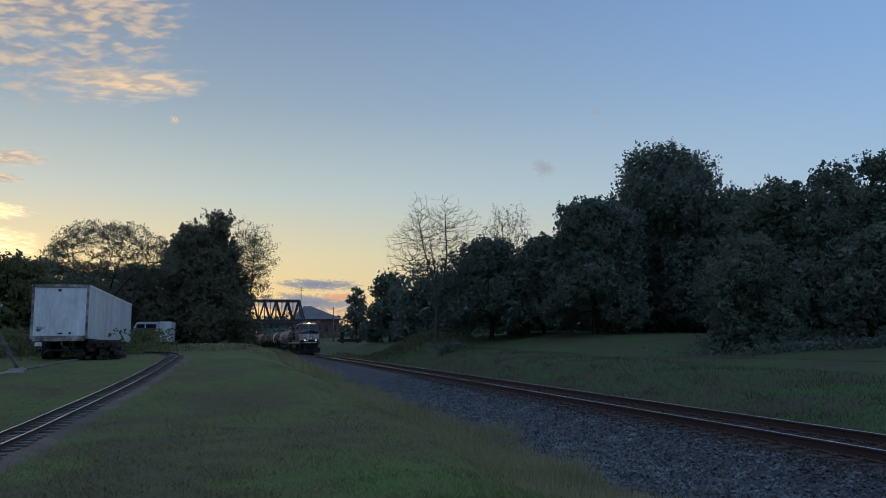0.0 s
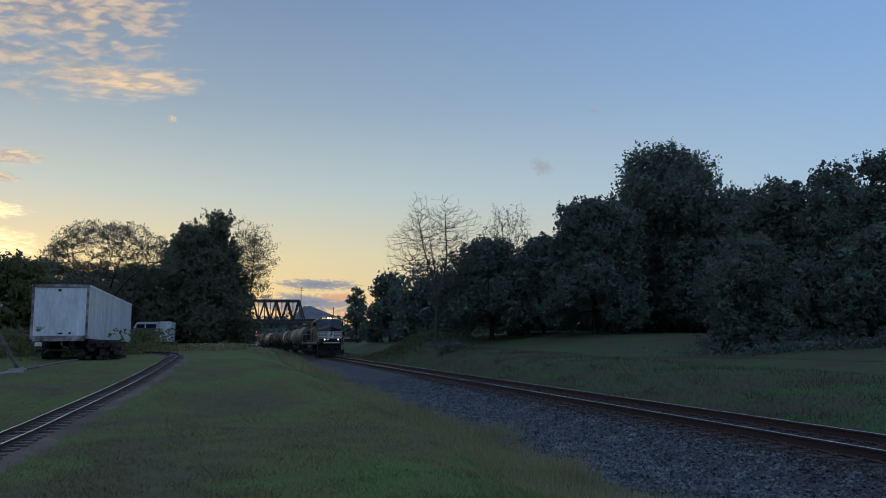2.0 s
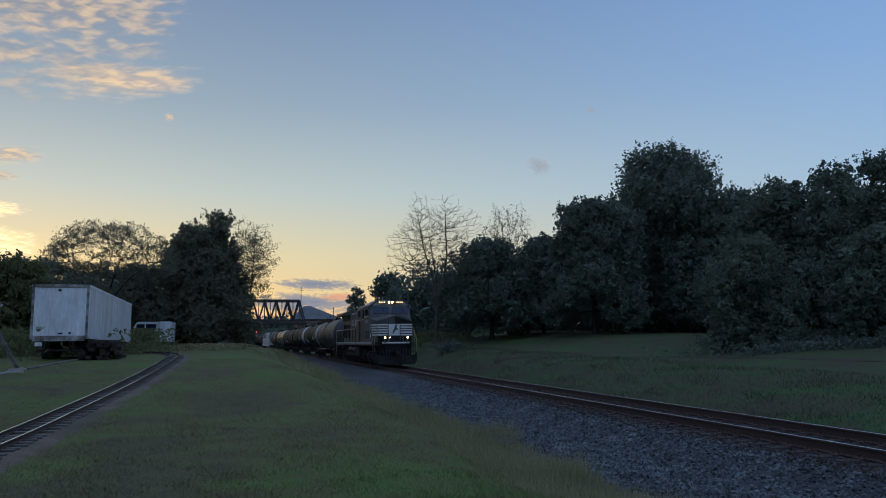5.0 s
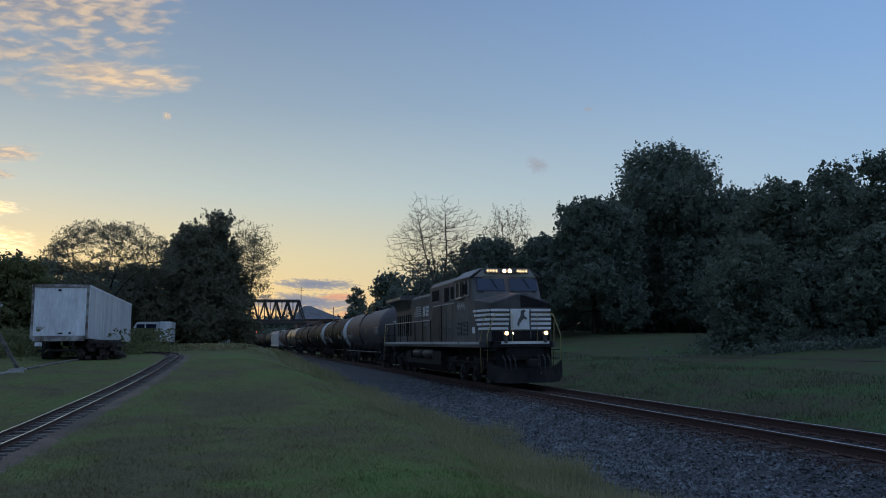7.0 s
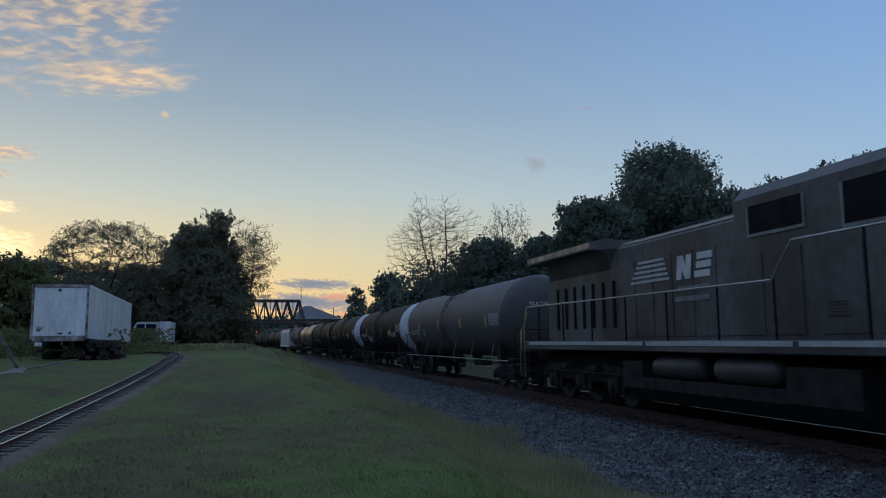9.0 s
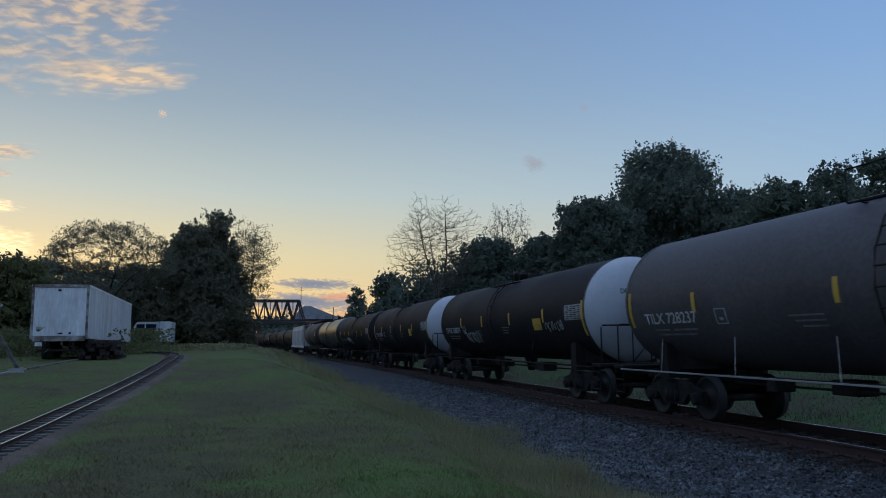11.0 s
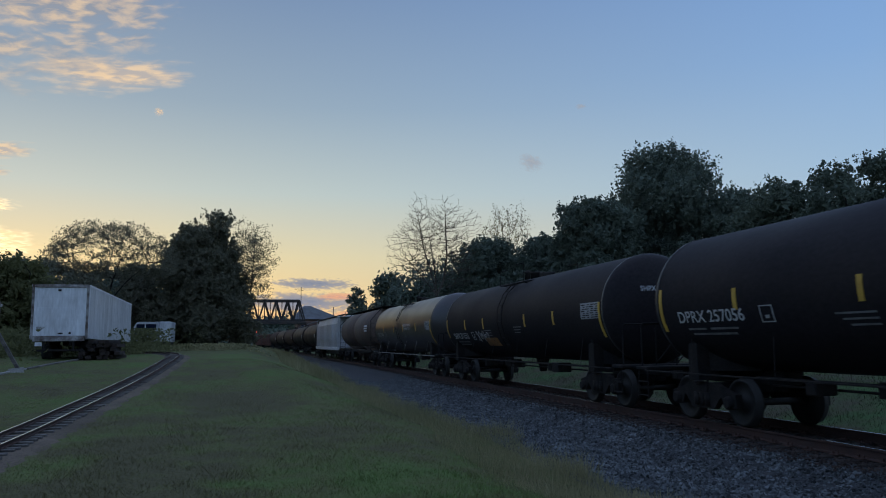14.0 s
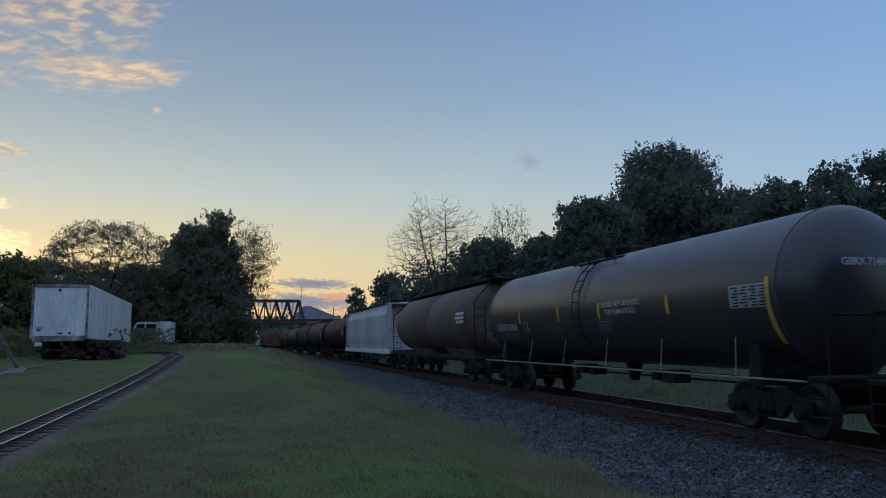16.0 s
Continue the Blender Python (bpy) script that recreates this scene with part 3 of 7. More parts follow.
def coupler(parent, y, sign):
    b = Solid()
    b.bbox(-0.09, 0.09, min(y, y + sign * 0.7), max(y, y + sign * 0.7), 0.78, 0.96, 0.02)
    b.bbox(-0.17, 0.14, min(y - sign * 0.02, y + sign * 0.28), max(y - sign * 0.02, y + sign * 0.28), 0.72, 1.02, 0.04)
    b.tube([(0.35, y + sign * 0.6, 0.9), (0.33, y + sign * 0.3, 0.55), (0.2, y, 0.45)], 0.025, 5)
    return part("coupler", b, GRIME, parent)


def tank_car(length, seam0, seam1, shell, label, head_front=None, head_rear=None, marks="", extra=(), stripes=(), placard=None, marks_at=None, sheet=True, spin=True, detail=True, radius=1.475, zc=2.535, rail_mat=None, group="freight cars of the train"):
    """A tank car; y is 0 at the leading coupler and runs back along the train."""
    rail_mat = rail_mat or (RAILGREY if shell in (TANK_GLOSS, TANK_SHEEN) else GRIME)
    car = thing("tank_car", label, "tank car", group)
    n = 40 if detail else 24
    R = radius
    body = Solid()
    rings = [(seam0 + (seam1 - seam0) * k / 12, R + 0.002 * (k % 2)) for k in range(13)]
    body.loft([[(r * math.cos(2 * math.pi * j / n), y, zc + r * math.sin(2 * math.pi * j / n)) for j in range(n)] for y, r in rings], True, False)
    part("tank", body, shell, car)
    for y, d, mt in ((seam0, -1, head_front or shell), (seam1, 1, head_rear or shell)):
        h = Solid()
        prof = [(-0.06, R + 0.006), (-0.02, R + 0.006)] + [(0.62 * math.sin(a), R * math.cos(a)) for a in [radians(x) for x in (6, 15, 25, 35, 46, 57, 68, 79, 86)]] + [(0.62, 0.002)]
        h.loft([[(r * math.cos(2 * math.pi * j / n), y + d * t, zc + r * math.sin(2 * math.pi * j / n)) for j in range(n)] for t, r in prof], True, False)
        part("tank_head", h, mt, car, "white painted tank end" if mt is TANK_WHITE else "")
    if detail:
        for y in (seam0 + 0.02, seam1 - 0.02):
            band = Solid().loft([[((R + d_) * math.cos(2 * math.pi * j / n), y + o, zc + (R + d_) * math.sin(2 * math.pi * j / n)) for j in range(n)] for o, d_ in ((-0.03, 0.004), (-0.025, 0.016), (0.025, 0.016), (0.03, 0.004))], True, False)
            part("jacket_band", band, BAND, car, "band round the tank with rim highlight in its colour")
    # top fittings and platform
    mid = length / 2 + 0.2
    top = zc + R
    f = Solid()
    f.disc((0, mid, top - 0.08), (0, 0, 1), [(0, 0.26), (0.22, 0.26), (0.24, 0.29), (0.29, 0.29), (0.32, 0.1)], 16)
    part("manway", f, GRIME, car)
    part("valve_box", Solid().bbox(-0.24, 0.24, mid - 1.05, mid - 0.72, top - 0.05, top + 0.14, 0.03), GRIME, car)
    part("vent", Solid().disc((0.0, mid + 1.0, top - 0.05), (0, 0, 1), [(0, 0.10), (0.3, 0.10), (0.34, 0.14), (0.42, 0.05)], 10), GRIME, car)
    if detail:
        for sx in (-1, 1):
            p = Solid()
            for o in (0.46, 0.72, 0.98):
                p.tube([(sx * o, mid - 1.2, top - 0.13 - 0.16 * (o - 0.46)), (sx * o, mid + 1.2, top - 0.13 - 0.16 * (o - 0.46))], 0.022, 5)
            for k in range(7):
                p.tube([(sx * 0.46, mid - 1.2 + 0.4 * k, top - 0.13), (sx * 0.98, mid - 1.2 + 0.4 * k, top - 0.21)], 0.016, 4)
            for o in (-1.0, 0.0, 1.0):
                p.tube([(sx * 0.95, mid + o, top - 0.21), (sx * 0.72, mid + o, top - 0.26)], 0.02, 4)
            part("top_platform", p, GRIME, car, "open steel platform grating")
        for sx in (-1, 1):
            part("safety_railing", Solid().tube([(sx * 1.0, mid - 1.2, top - 0.22), (sx * 1.0, mid - 1.2, top + 0.42), (sx * 1.0, mid - 0.4, top + 0.42)], 0.016, 5), GRIME, car)
            g = Solid()
            g.tube([(sx * 1.0, mid + 0.4, top + 0.32), (sx * 1.0, mid + 1.2, top + 0.32), (sx * 1.0, mid + 1.2, top - 0.22)], 0.016, 5)
            part("safety_railing", g, GRIME, car)
        for sx in (-1, 1):
            lad = Solid()
            pts = lambda o: [(sx * ((R + 0.09) * math.cos(a)), mid + o, zc + (R + 0.09) * math.sin(a)) for a in [radians(x) for x in (55, 35, 15, -5, -25, -42)]]
            lad.tube(pts(-0.22), 0.018, 5)
            lad.tube(pts(0.22), 0.018, 5)
            for a in range(-38, 56, 11):
                c, s = math.cos(radians(a)), math.sin(radians(a))
                lad.tube([(sx * (R + 0.09) * c, mid - 0.22, zc + (R + 0.09) * s), (sx * (R + 0.09) * c, mid + 0.22, zc + (R + 0.09) * s)], 0.014, 4)
            part("ladder", lad, GRIME, car)
    # underframe: stub sills, saddles, end platforms
    for y, d in ((0.35, 1), (length - 0.35, -1)):
        s = Solid()
        s.bbox(-0.22, 0.22, min(y, y + d * 3.4), max(y, y + d * 3.4), 0.78, 1.08, 0.03)
        yb = y + d * 2.0
        s.prism([(yb - 0.18, 0.86), (yb + 0.18, 0.86), (yb + 0.14, 1.6), (yb - 0.14, 1.6)], -1.25, 1.25)
        for sx in (-1, 1):
            s.loft([[(sx * 0.25, yb - 0.9, 1.05), (sx * 0.32, yb - 0.9, 1.05), (sx * 0.32, yb - 0.9, 1.5), (sx * 0.25, yb - 0.9, 1.5)], [(sx * 1.1, yb + 0.1, 1.05), (sx * 1.2, yb + 0.1, 1.05), (sx * 1.2, yb + 0.1, 1.9), (sx * 1.1, yb + 0.1, 1.9)]])
        s.bbox(-1.45, 1.45, min(y, y + d * 0.5), max(y, y + d * 0.5), 1.0, 1.09, 0.02)
        part("stub_sill", s, PILOT, car)
        if detail:
            h = Solid()
            h.tube([(-1.34, y + d * 0.1, 1.05), (-1.34, y + d * 0.1, 2.0), (-1.28, y + d * 0.1, 2.06), (1.28, y + d * 0.1, 2.06), (1.34, y + d * 0.1, 2.0), (1.34, y + d * 0.1, 1.05)], 0.02, 5)
            for x in (-0.45, 0.45):
                h.tube([(x, y + d * 0.1, 1.05), (x, y + d * 0.1, 2.06)], 0.017, 5)
            h.tube([(0.42, y + d * 0.1, 2.04), (-0.42, y + d * 0.1, 1.15)], 0.015, 5)
            part("end_handrail", h, PILOT, car)
            for sx in (-1, 1):
                g = Solid()
                for o in (0.06, 0.46):
                    g.tube([(sx * 1.42, y + d * o, 0.42), (sx * 1.42, y + d * o, 1.05)], 0.016, 5)
                for z in (0.45, 0.75):
                    g.tube([(sx * 1.42, y + d * 0.06, z), (sx * 1.42, y + d * 0.46, z)], 0.016, 4)
                part("end_step", g, GRIME, car)
    r = Solid()
    for sx in (-1, 1):
        r.tube([(sx * 1.47, 0.8, 1.0), (sx * 1.47, length - 0.8, 1.0)], 0.018, 5)
        for k in range(6):
            y = 2.6 + (length - 5.2) * k / 5
            r.tube([(sx * 1.47, y, 1.0), (sx * 1.22, y + 0.3, 1.72)], 0.007, 4)
    part("side_rail", r, rail_mat, car, "worn horizontal side rail")
    v = Solid()
    v.disc((0, length / 2 - 0.1, 0.62), (0, 0, 1), [(0, 0.12), (0.2, 0.16), (0.5, 0.26)], 12)
    for k, (yo, w_, h_) in enumerate(((-3.2, 0.5, 0.28), (-2.2, 0.3, 0.2), (2.4, 0.6, 0.26), (3.6, 0.25, 0.22), (1.2, 0.2, 0.18))):
        v.bbox(-0.9 + 0.25 * (k % 3), -0.45 + 0.25 * (k % 3), length / 2 + yo - w_ / 2, length / 2 + yo + w_ / 2, 0.72, 0.72 + h_, 0.02)
    v.tube([(-0.7, 3.6, 0.95), (-0.7, length - 3.6, 0.95)], 0.03, 5)
    v.tube([(-0.35, 3.6, 0.8), (-0.35, length - 3.6, 0.8)], 0.025, 5)
    part("underbody_valve", v, GRIME, car, "brake gear and bottom outlet valve")
    if detail:
        cylr = Solid().disc((-0.62, 1.9, 1.16), (0, 1, 0), [(0, 0.1), (0.03, 0.17), (0.5, 0.17), (0.53, 0.1)], 14)
        part("brake_cylinder", cylr, PILOT, car)
    freight_truck(car, 2.35, spin)
    freight_truck(car, length - 2.35, spin)
    coupler(car, 0.0, 1)
    coupler(car, length, -1)
    for y, z0, z1 in stripes:
        st = bars("reflective_strip", [(y - 0.055, y + 0.055, z0, z1)], YELLOW, car, R, zc)
        tagged(st, "yellow reflective strip")
    if sheet:
        pn = bars("data_panel", [(seam0 + 0.22, seam0 + 1.28, 2.24, 2.66)], PANEL, car, R, zc, label="pale stencilled data panel")
        bars("panel_print", [(seam0 + 0.26 + 0.25 * c, seam0 + 0.46 + 0.25 * c - 0.05 * ((c + k) % 3), 2.265 + 0.055 * k, 2.29 + 0.055 * k) for c in range(4) for k in range(7)], GRIME, pn, R + 0.004, zc)
    if placard:
        bars("placard", [placard], YELLOW, car, R, zc, label="yellow placard")
    if marks:
        my, mz = marks_at or (seam1 - 0.75, 2.12)
        bx, bz = my - 2.62, mz
        bars("stencil_box", [(bx - 0.32, bx - 0.30, bz - 0.15, bz + 0.15), (bx, bx + 0.02, bz - 0.15, bz + 0.15), (bx - 0.3, bx, bz - 0.15, bz - 0.13), (bx - 0.3, bx, bz + 0.13, bz + 0.15), (bx - 0.2, bx - 0.1, bz - 0.08, bz - 0.02)], ROADNO, car, R, zc)
        lettering("reporting_marks", marks, 0.23, LETTER, car, (0, my, mz), "LEFT", R, zc, wide=1.15, label="white stencilled letters and numbers")
        lettering("end_marks", marks, 0.13, INK if head_front is TANK_WHITE else LETTER, car, (-0.15, seam0, 2.95), "CENTER", R, zc, face="head", label="reporting marks on the tank end")
        bars("small_print", [(my - 0.85, my - 0.25, mz - 0.25, mz - 0.21), (my - 1.85, my - 1.0, mz - 0.25, mz - 0.21), (my - 1.75, my - 0.35, mz - 0.35, mz - 0.31)], DIMTEXT, car, R, zc)
        rows = []
        for k in range(3):
            rows += [(length / 2 - 1.6 + 0.1 * k, length / 2 - 0.9, 2.12 - 0.09 * k, 2.15 - 0.09 * k), (length / 2 + 1.6, length / 2 + 2.4 - 0.12 * k, 2.05 - 0.09 * k, 2.08 - 0.09 * k)]
        bars("stencil_block", rows, DIMTEXT, car, R, zc)
    for e in extra:
        e(car, R, zc)
    return car


def locomotive(length):
    """A six-axle road diesel; y is 0 at the leading coupler."""
    lo = thing("locomotive", "black six-axle diesel locomotive with white stripes and lit headlights", "locomotive")
    # platform, sill stripe
    deck = Solid()
    deck.bbox(-1.53, 1.53, 1.75, 21.3, 1.42, 1.66, 0.02)
    part("centre_sill", Solid().bbox(-0.75, 0.75, 1.0, 21.9, 0.95, 1.45, 0.03), PILOT, lo)
    part("platform", deck, BLACK, lo)
    part("front_platform", Solid().bbox(-1.1, 1.1, 0.95, 1.8, 1.42, 1.66, 0.02), PILOT, lo)
    for sx in (-1, 1):
        for y0, y1 in ((1.85, 4.55), (4.75, 9.0), (9.15, 13.8), (13.95, 20.9)):
            part("sill_stripe", Solid().box(sx * 1.538 - 0.006, sx * 1.538 + 0.006, y0, y1, 1.555, 1.645), ROADNO, lo, "dulled white stripe on the frame edge")
    part("front_edge_stripe", Solid().box(-0.95, 0.95, 0.93, 0.946, 1.56, 1.655), WHITE, lo, "white stripe on the front walkway edge")
    # nose
    nose = Solid()
    w1 = 0.10
    secs = []
    for y, zt, zs, w0 in ((1.38, 3.42, 3.08, 1.20), (1.44, 3.47, 3.12, 1.22), (2.6, 3.58, 3.26, 1.437), (3.3, 3.60, 3.30, 1.437)):
        secs.append([(-w0, y, 1.66), (w0, y, 1.66), (w0, y, zs), (w1, y, zt), (-w1, y, zt), (-w0, y, zs)])
    nose.loft(secs)
    part("nose", nose, BLACK, lo)
    glare = Solid().loft([[(0.36, y, 2.93), (1.19, y, 2.93), (1.19, y, 3.08), (0.10, y, 3.40), (0.0, y, 3.40), (0.0, y, 2.93)] for y in (1.366, 1.377)])
    glare.loft([[(0.0, y, a), (0.10, y, a), (b, y, c), (b, y, c + 0.012), (0.10, y, a + 0.012), (0.0, y, a + 0.012)] for y, a, b, c in ((1.40, 3.445, 1.20, 3.10), (2.5, 3.575, 1.40, 3.255))])
    part("antiglare_panel", glare, PILOT, lo, "matt black antiglare panel on the nose")
    # Panel over the nose below the stripes, darker than the nose.
    part("nose_foot", Solid().box(-1.17, 1.17, 1.364, 1.377, 1.67, 2.06), PILOT, lo, "near-black panel across the lower nose")
    # stripes of the nose: front face, both sides, and the light panel with a dark figure
    for k in range(5):
        z0 = 2.10 + 0.172 * k
        z1 = z0 + 0.092
        for a, b in ((-1.2, -0.52 + 0.03 * k), (0.42 - 0.02 * k, 1.2)):
            part("nose_stripe", Solid().box(a, b, 1.362, 1.376, z0, z1), WHITE, lo, "white nose stripe")
        for sx in (-1, 1):
            ye = 2.30 + 0.11 * k
            rings = []
            for y in (1.40, min(ye, 2.6), max(ye, 2.601)):
                xo = 1.205 + (min(y, 2.6) - 1.38) * 0.1945
                rings.append([(sx * (xo + 0.012), y, z0), (sx * (xo + 0.026), y, z0), (sx * (xo + 0.026), y, z1), (sx * (xo + 0.012), y, z1)])
            part("nose_stripe", Solid().loft(rings if ye > 2.6 else rings[:2]), WHITE, lo, "white nose stripe")
    pan = Solid().prism([(1.36, 2.10), (1.374, 2.10), (1.374, 2.88), (1.36, 2.88)], -0.42, 0.34)
    part("nose_panel", pan, WHITE, lo, "white panel on the nose")
    fig = Solid()
    outline = [(-0.16, 2.28), (-0.10, 2.20), (-0.04, 2.34), (0.04, 2.44), (0.12, 2.52), (0.2, 2.46), (0.24, 2.52), (0.14, 2.62), (0.12, 2.74), (0.2, 2.78), (0.12, 2.86), (0.0, 2.80), (-0.02, 2.62), (-0.10, 2.48), (-0.14, 2.38)]
    fig.loft([[(x, y, z) for x, z in outline] for y in (1.345, 1.359)])
    part("nose_emblem", fig, BLACK, lo, "dark emblem shape")
    for a in (-0.46, 0.36):
        part("nose_post", Solid().bbox(a, a + 0.04, 1.345, 1.37, 1.75, 2.95, 0.004), BLACK, lo)
    # cab
    cab = Solid()
    prof = lambda y, dz=0.0, fw=1.44: [(-fw, y, 1.66), (fw, y, 1.66), (fw, y, 4.22 + dz), (1.0, y, 4.54 + dz), (-1.0, y, 4.54 + dz), (-fw, y, 4.22 + dz)]
    low = [(-1.44, 2.42, 1.66), (1.44, 2.42, 1.66), (1.44, 2.42, 2.9), (1.2, 2.42, 2.95), (-1.2, 2.42, 2.95), (-1.44, 2.42, 2.9)]
    mid_ = [(-1.44, 2.85, 1.66), (1.44, 2.85, 1.66), (1.44, 2.85, 3.38), (1.0, 2.72, 3.4), (-1.0, 2.72, 3.4), (-1.44, 2.85, 3.38)]
    topf = [(-1.44, 3.12, 1.66), (1.44, 3.12, 1.66), (1.40, 3.12, 4.16), (1.0, 2.98, 4.46), (-1.0, 2.98, 4.46), (-1.40, 3.12, 4.16)]
    cab.loft([low, mid_, topf, prof(3.3), prof(5.45)])
    part("cab", cab, BLACK, lo)
    roof = Solid()
    roof.loft([[(-1.5, y, 4.20), (-1.5, y, 4.24), (-1.02, y, 4.585), (1.02, y, 4.585), (1.5, y, 4.24), (1.5, y, 4.20), (1.0, y, 4.54), (-1.0, y, 4.54)] for y in (3.02, 5.5)])
    part("cab_roof", roof, CABROOF, lo, "weathered grey cab roof")
    part("brow", Solid().loft([[(-1.3, 2.93, 4.22), (1.3, 2.93, 4.22), (0.98, 2.88, 4.5), (-0.98, 2.88, 4.5)], [(-1.3, 3.1, 4.22), (1.3, 3.1, 4.22), (0.98, 3.06, 4.5), (-0.98, 3.06, 4.5)]]), RAILGREY, lo, "pale panel over the windshield")
    for a, b in ((-1.26, -0.12), (0.10, 1.26)):
        ws = Solid().loft([[(a, 2.745, 3.66), (b, 2.745, 3.66), (b, 2.865, 4.14), (a, 2.865, 4.14)], [(a, 2.825, 3.66), (b, 2.825, 3.66), (b, 2.94, 4.14), (a, 2.94, 4.14)]])
        g = part("windshield", ws, GLASS, lo, "windshield with reflected sky blue put in its colour")
        wp = Solid().tube([((a + b) / 2, 2.845, 4.16), ((a + b) / 2 + 0.25, 2.75, 3.75)], 0.012, 4)
        part("wiper", wp, GRIME, g)
    for sx in (-1, 1):
        for y0, y1, z0, z1 in ((3.42, 3.85, 3.52, 4.12), (3.95, 4.6, 3.5, 4.12), (4.7, 5.2, 3.5, 4.1)):
            g = part("side_window", Solid().bbox(sx * 1.445 - 0.012, sx * 1.445 + 0.012, y0, y1, z0, z1, 0.004), SIDEGLASS, lo, "dark cab side window")
            fr = Solid()
            fr.box(sx * 1.452 - 0.018, sx * 1.452 + 0.018, y0 - 0.035, y1 + 0.035, z0 - 0.04, z0)
            fr.box(sx * 1.452 - 0.018, sx * 1.452 + 0.018, y0 - 0.035, y0, z0, z1)
            fr.box(sx * 1.452 - 0.018, sx * 1.452 + 0.018, y1, y1 + 0.035, z0, z1)
            part("window_frame", fr, RAILGREY, g)
        part("armrest", Solid().bbox(sx * 1.5 - 0.06, sx * 1.5 + 0.06, 3.9, 5.0, 3.42, 3.47, 0.01), RAILGREY, lo)
        mir = Solid().bbox(sx * 1.62 - 0.1, sx * 1.62 + 0.1, 3.36, 3.39, 3.55, 3.95, 0.008).tube([(sx * 1.45, 3.38, 3.6), (sx * 1.6, 3.38, 3.6)], 0.014, 4)
        part("mirror", mir, GRIME, lo)
        for y0, y1 in ((3.55, 4.2), (4.4, 5.15)):
            lv = Solid().bbox(sx * 1.445 - 0.01, sx * 1.445 + 0.01, y0, y1, 1.92, 2.44, 0.004)
            pl = part("louvre", lv, GRIME, lo)
            for k in range(9):
                # Slats take the paler roof grey; the light they catch is in the colour.
                part("slat", Solid().box(sx * 1.46 - 0.008, sx * 1.46 + 0.008, y0 + 0.04, y1 - 0.04, 1.96 + 0.052 * k, 1.985 + 0.052 * k), CABROOF, pl)
    part("door_plate", Solid().box(-1.452, -1.44, 2.62, 2.92, 1.98, 2.22), WHITE, lo, "small white plate")
    # headlights and number boards
    hd = Solid().bbox(-0.26, 0.26, 2.80, 2.95, 4.36, 4.54, 0.02)
    hl = part("headlight_housing", hd, BLACK, lo)
    for x in (-0.115, 0.115):
        part("headlight", Solid().disc((x, 2.79, 4.45), (0, -1, 0), [(0, 0.075), (0.025, 0.06), (0.035, 0.02)], 14), HEADLIGHT, hl, "lit twin headlight")
    for a, b in ((-0.93, -0.34), (0.34, 0.93)):
        nb = part("number_board", Solid().bbox(a, b, 2.82, 2.95, 4.36, 4.54, 0.01), BLACK, lo, "dark board with lit numbers")
        lettering("board_number", "4444", 0.14, BOARD, nb, ((a + b) / 2, 2.812, 4.45), face="front", wide=1.25)
    for x in (-0.78, 0.78):
        d = part("ditch_light_housing", Solid().disc((x, 0.88, 1.96), (0, -1, 0), [(-0.12, 0.09), (0.06, 0.115)], 14).box(x - 0.05, x + 0.05, 0.86, 1.0, 1.6, 1.88), BLACK, lo)
        part("ditch_light", Solid().disc((x, 0.815, 1.96), (0, -1, 0), [(0, 0.075), (0.02, 0.055)], 14), DITCH, d, "lit ditch light")
    part("marker_light", Solid().disc((-0.34, 1.34, 1.96), (0, -1, 0), [(0, 0.04), (0.02, 0.02)], 10), MARKER, lo)
    # equipment cab, engine hood, radiator
    eq = Solid()
    eq.loft([[(-1.12, y, 1.66), (1.12, y, 1.66), (1.12, y, 4.30), (0.9, y, 4.52), (-0.9, y, 4.52), (-1.12, y, 4.30)] for y in (5.45, 11.05)])
    part("equipment_cab", eq, BLACK, lo)
    for sx in (-1, 1):
        for y0, y1, z0, z1 in ((5.65, 6.25, 3.45, 4.15), (6.6, 7.2, 3.55, 4.1), (7.4, 8.3, 3.45, 4.12), (9.2, 10.6, 3.60, 4.12)):
            gr_ = part("intake_grille", Solid().bbox(sx * 1.125 - 0.012, sx * 1.125 + 0.012, y0, y1, z0, z1, 0.004), GRILLE, lo, "dark recessed grille")
            part("grille_frame", Solid().box(sx * 1.13 - 0.015, sx * 1.13 + 0.015, y0 - 0.05, y1 + 0.05, z0 - 0.06, z0).box(sx * 1.13 - 0.015, sx * 1.13 + 0.015, y0 - 0.05, y0, z0, z1).box(sx * 1.13 - 0.015, sx * 1.13 + 0.015, y1, y1 + 0.05, z0, z1), CABROOF, gr_)
        for y0 in (5.6, 6.9, 8.0, 9.3, 10.3):
            part("body_door", Solid().bbox(sx * 1.128 - 0.012, sx * 1.128 + 0.012, y0, y0 + 0.9, 1.75, 3.25, 0.006), BLACK, lo)
        for y0 in (7.1, 8.3):
            lv = part("louvre", Solid().bbox(sx * 1.142 - 0.01, sx * 1.142 + 0.01, y0, y0 + 0.45, 2.02, 2.3, 0.003), BLACK, lo)
            for k in range(5):
                part("slat", Solid().box(sx * 1.156 - 0.006, sx * 1.156 + 0.006, y0 + 0.03, y0 + 0.42, 2.04 + 0.052 * k, 2.06 + 0.052 * k), STEEL, lv)
    hood = Solid()
    hood.loft([[(-0.92, y, 1.66), (0.92, y, 1.66), (0.92, y, 3.98), (0.72, y, 4.16), (-0.72, y, 4.16), (-0.92, y, 3.98)] for y in (11.05, 16.1)])
    part("engine_hood", hood, BLACK, lo)
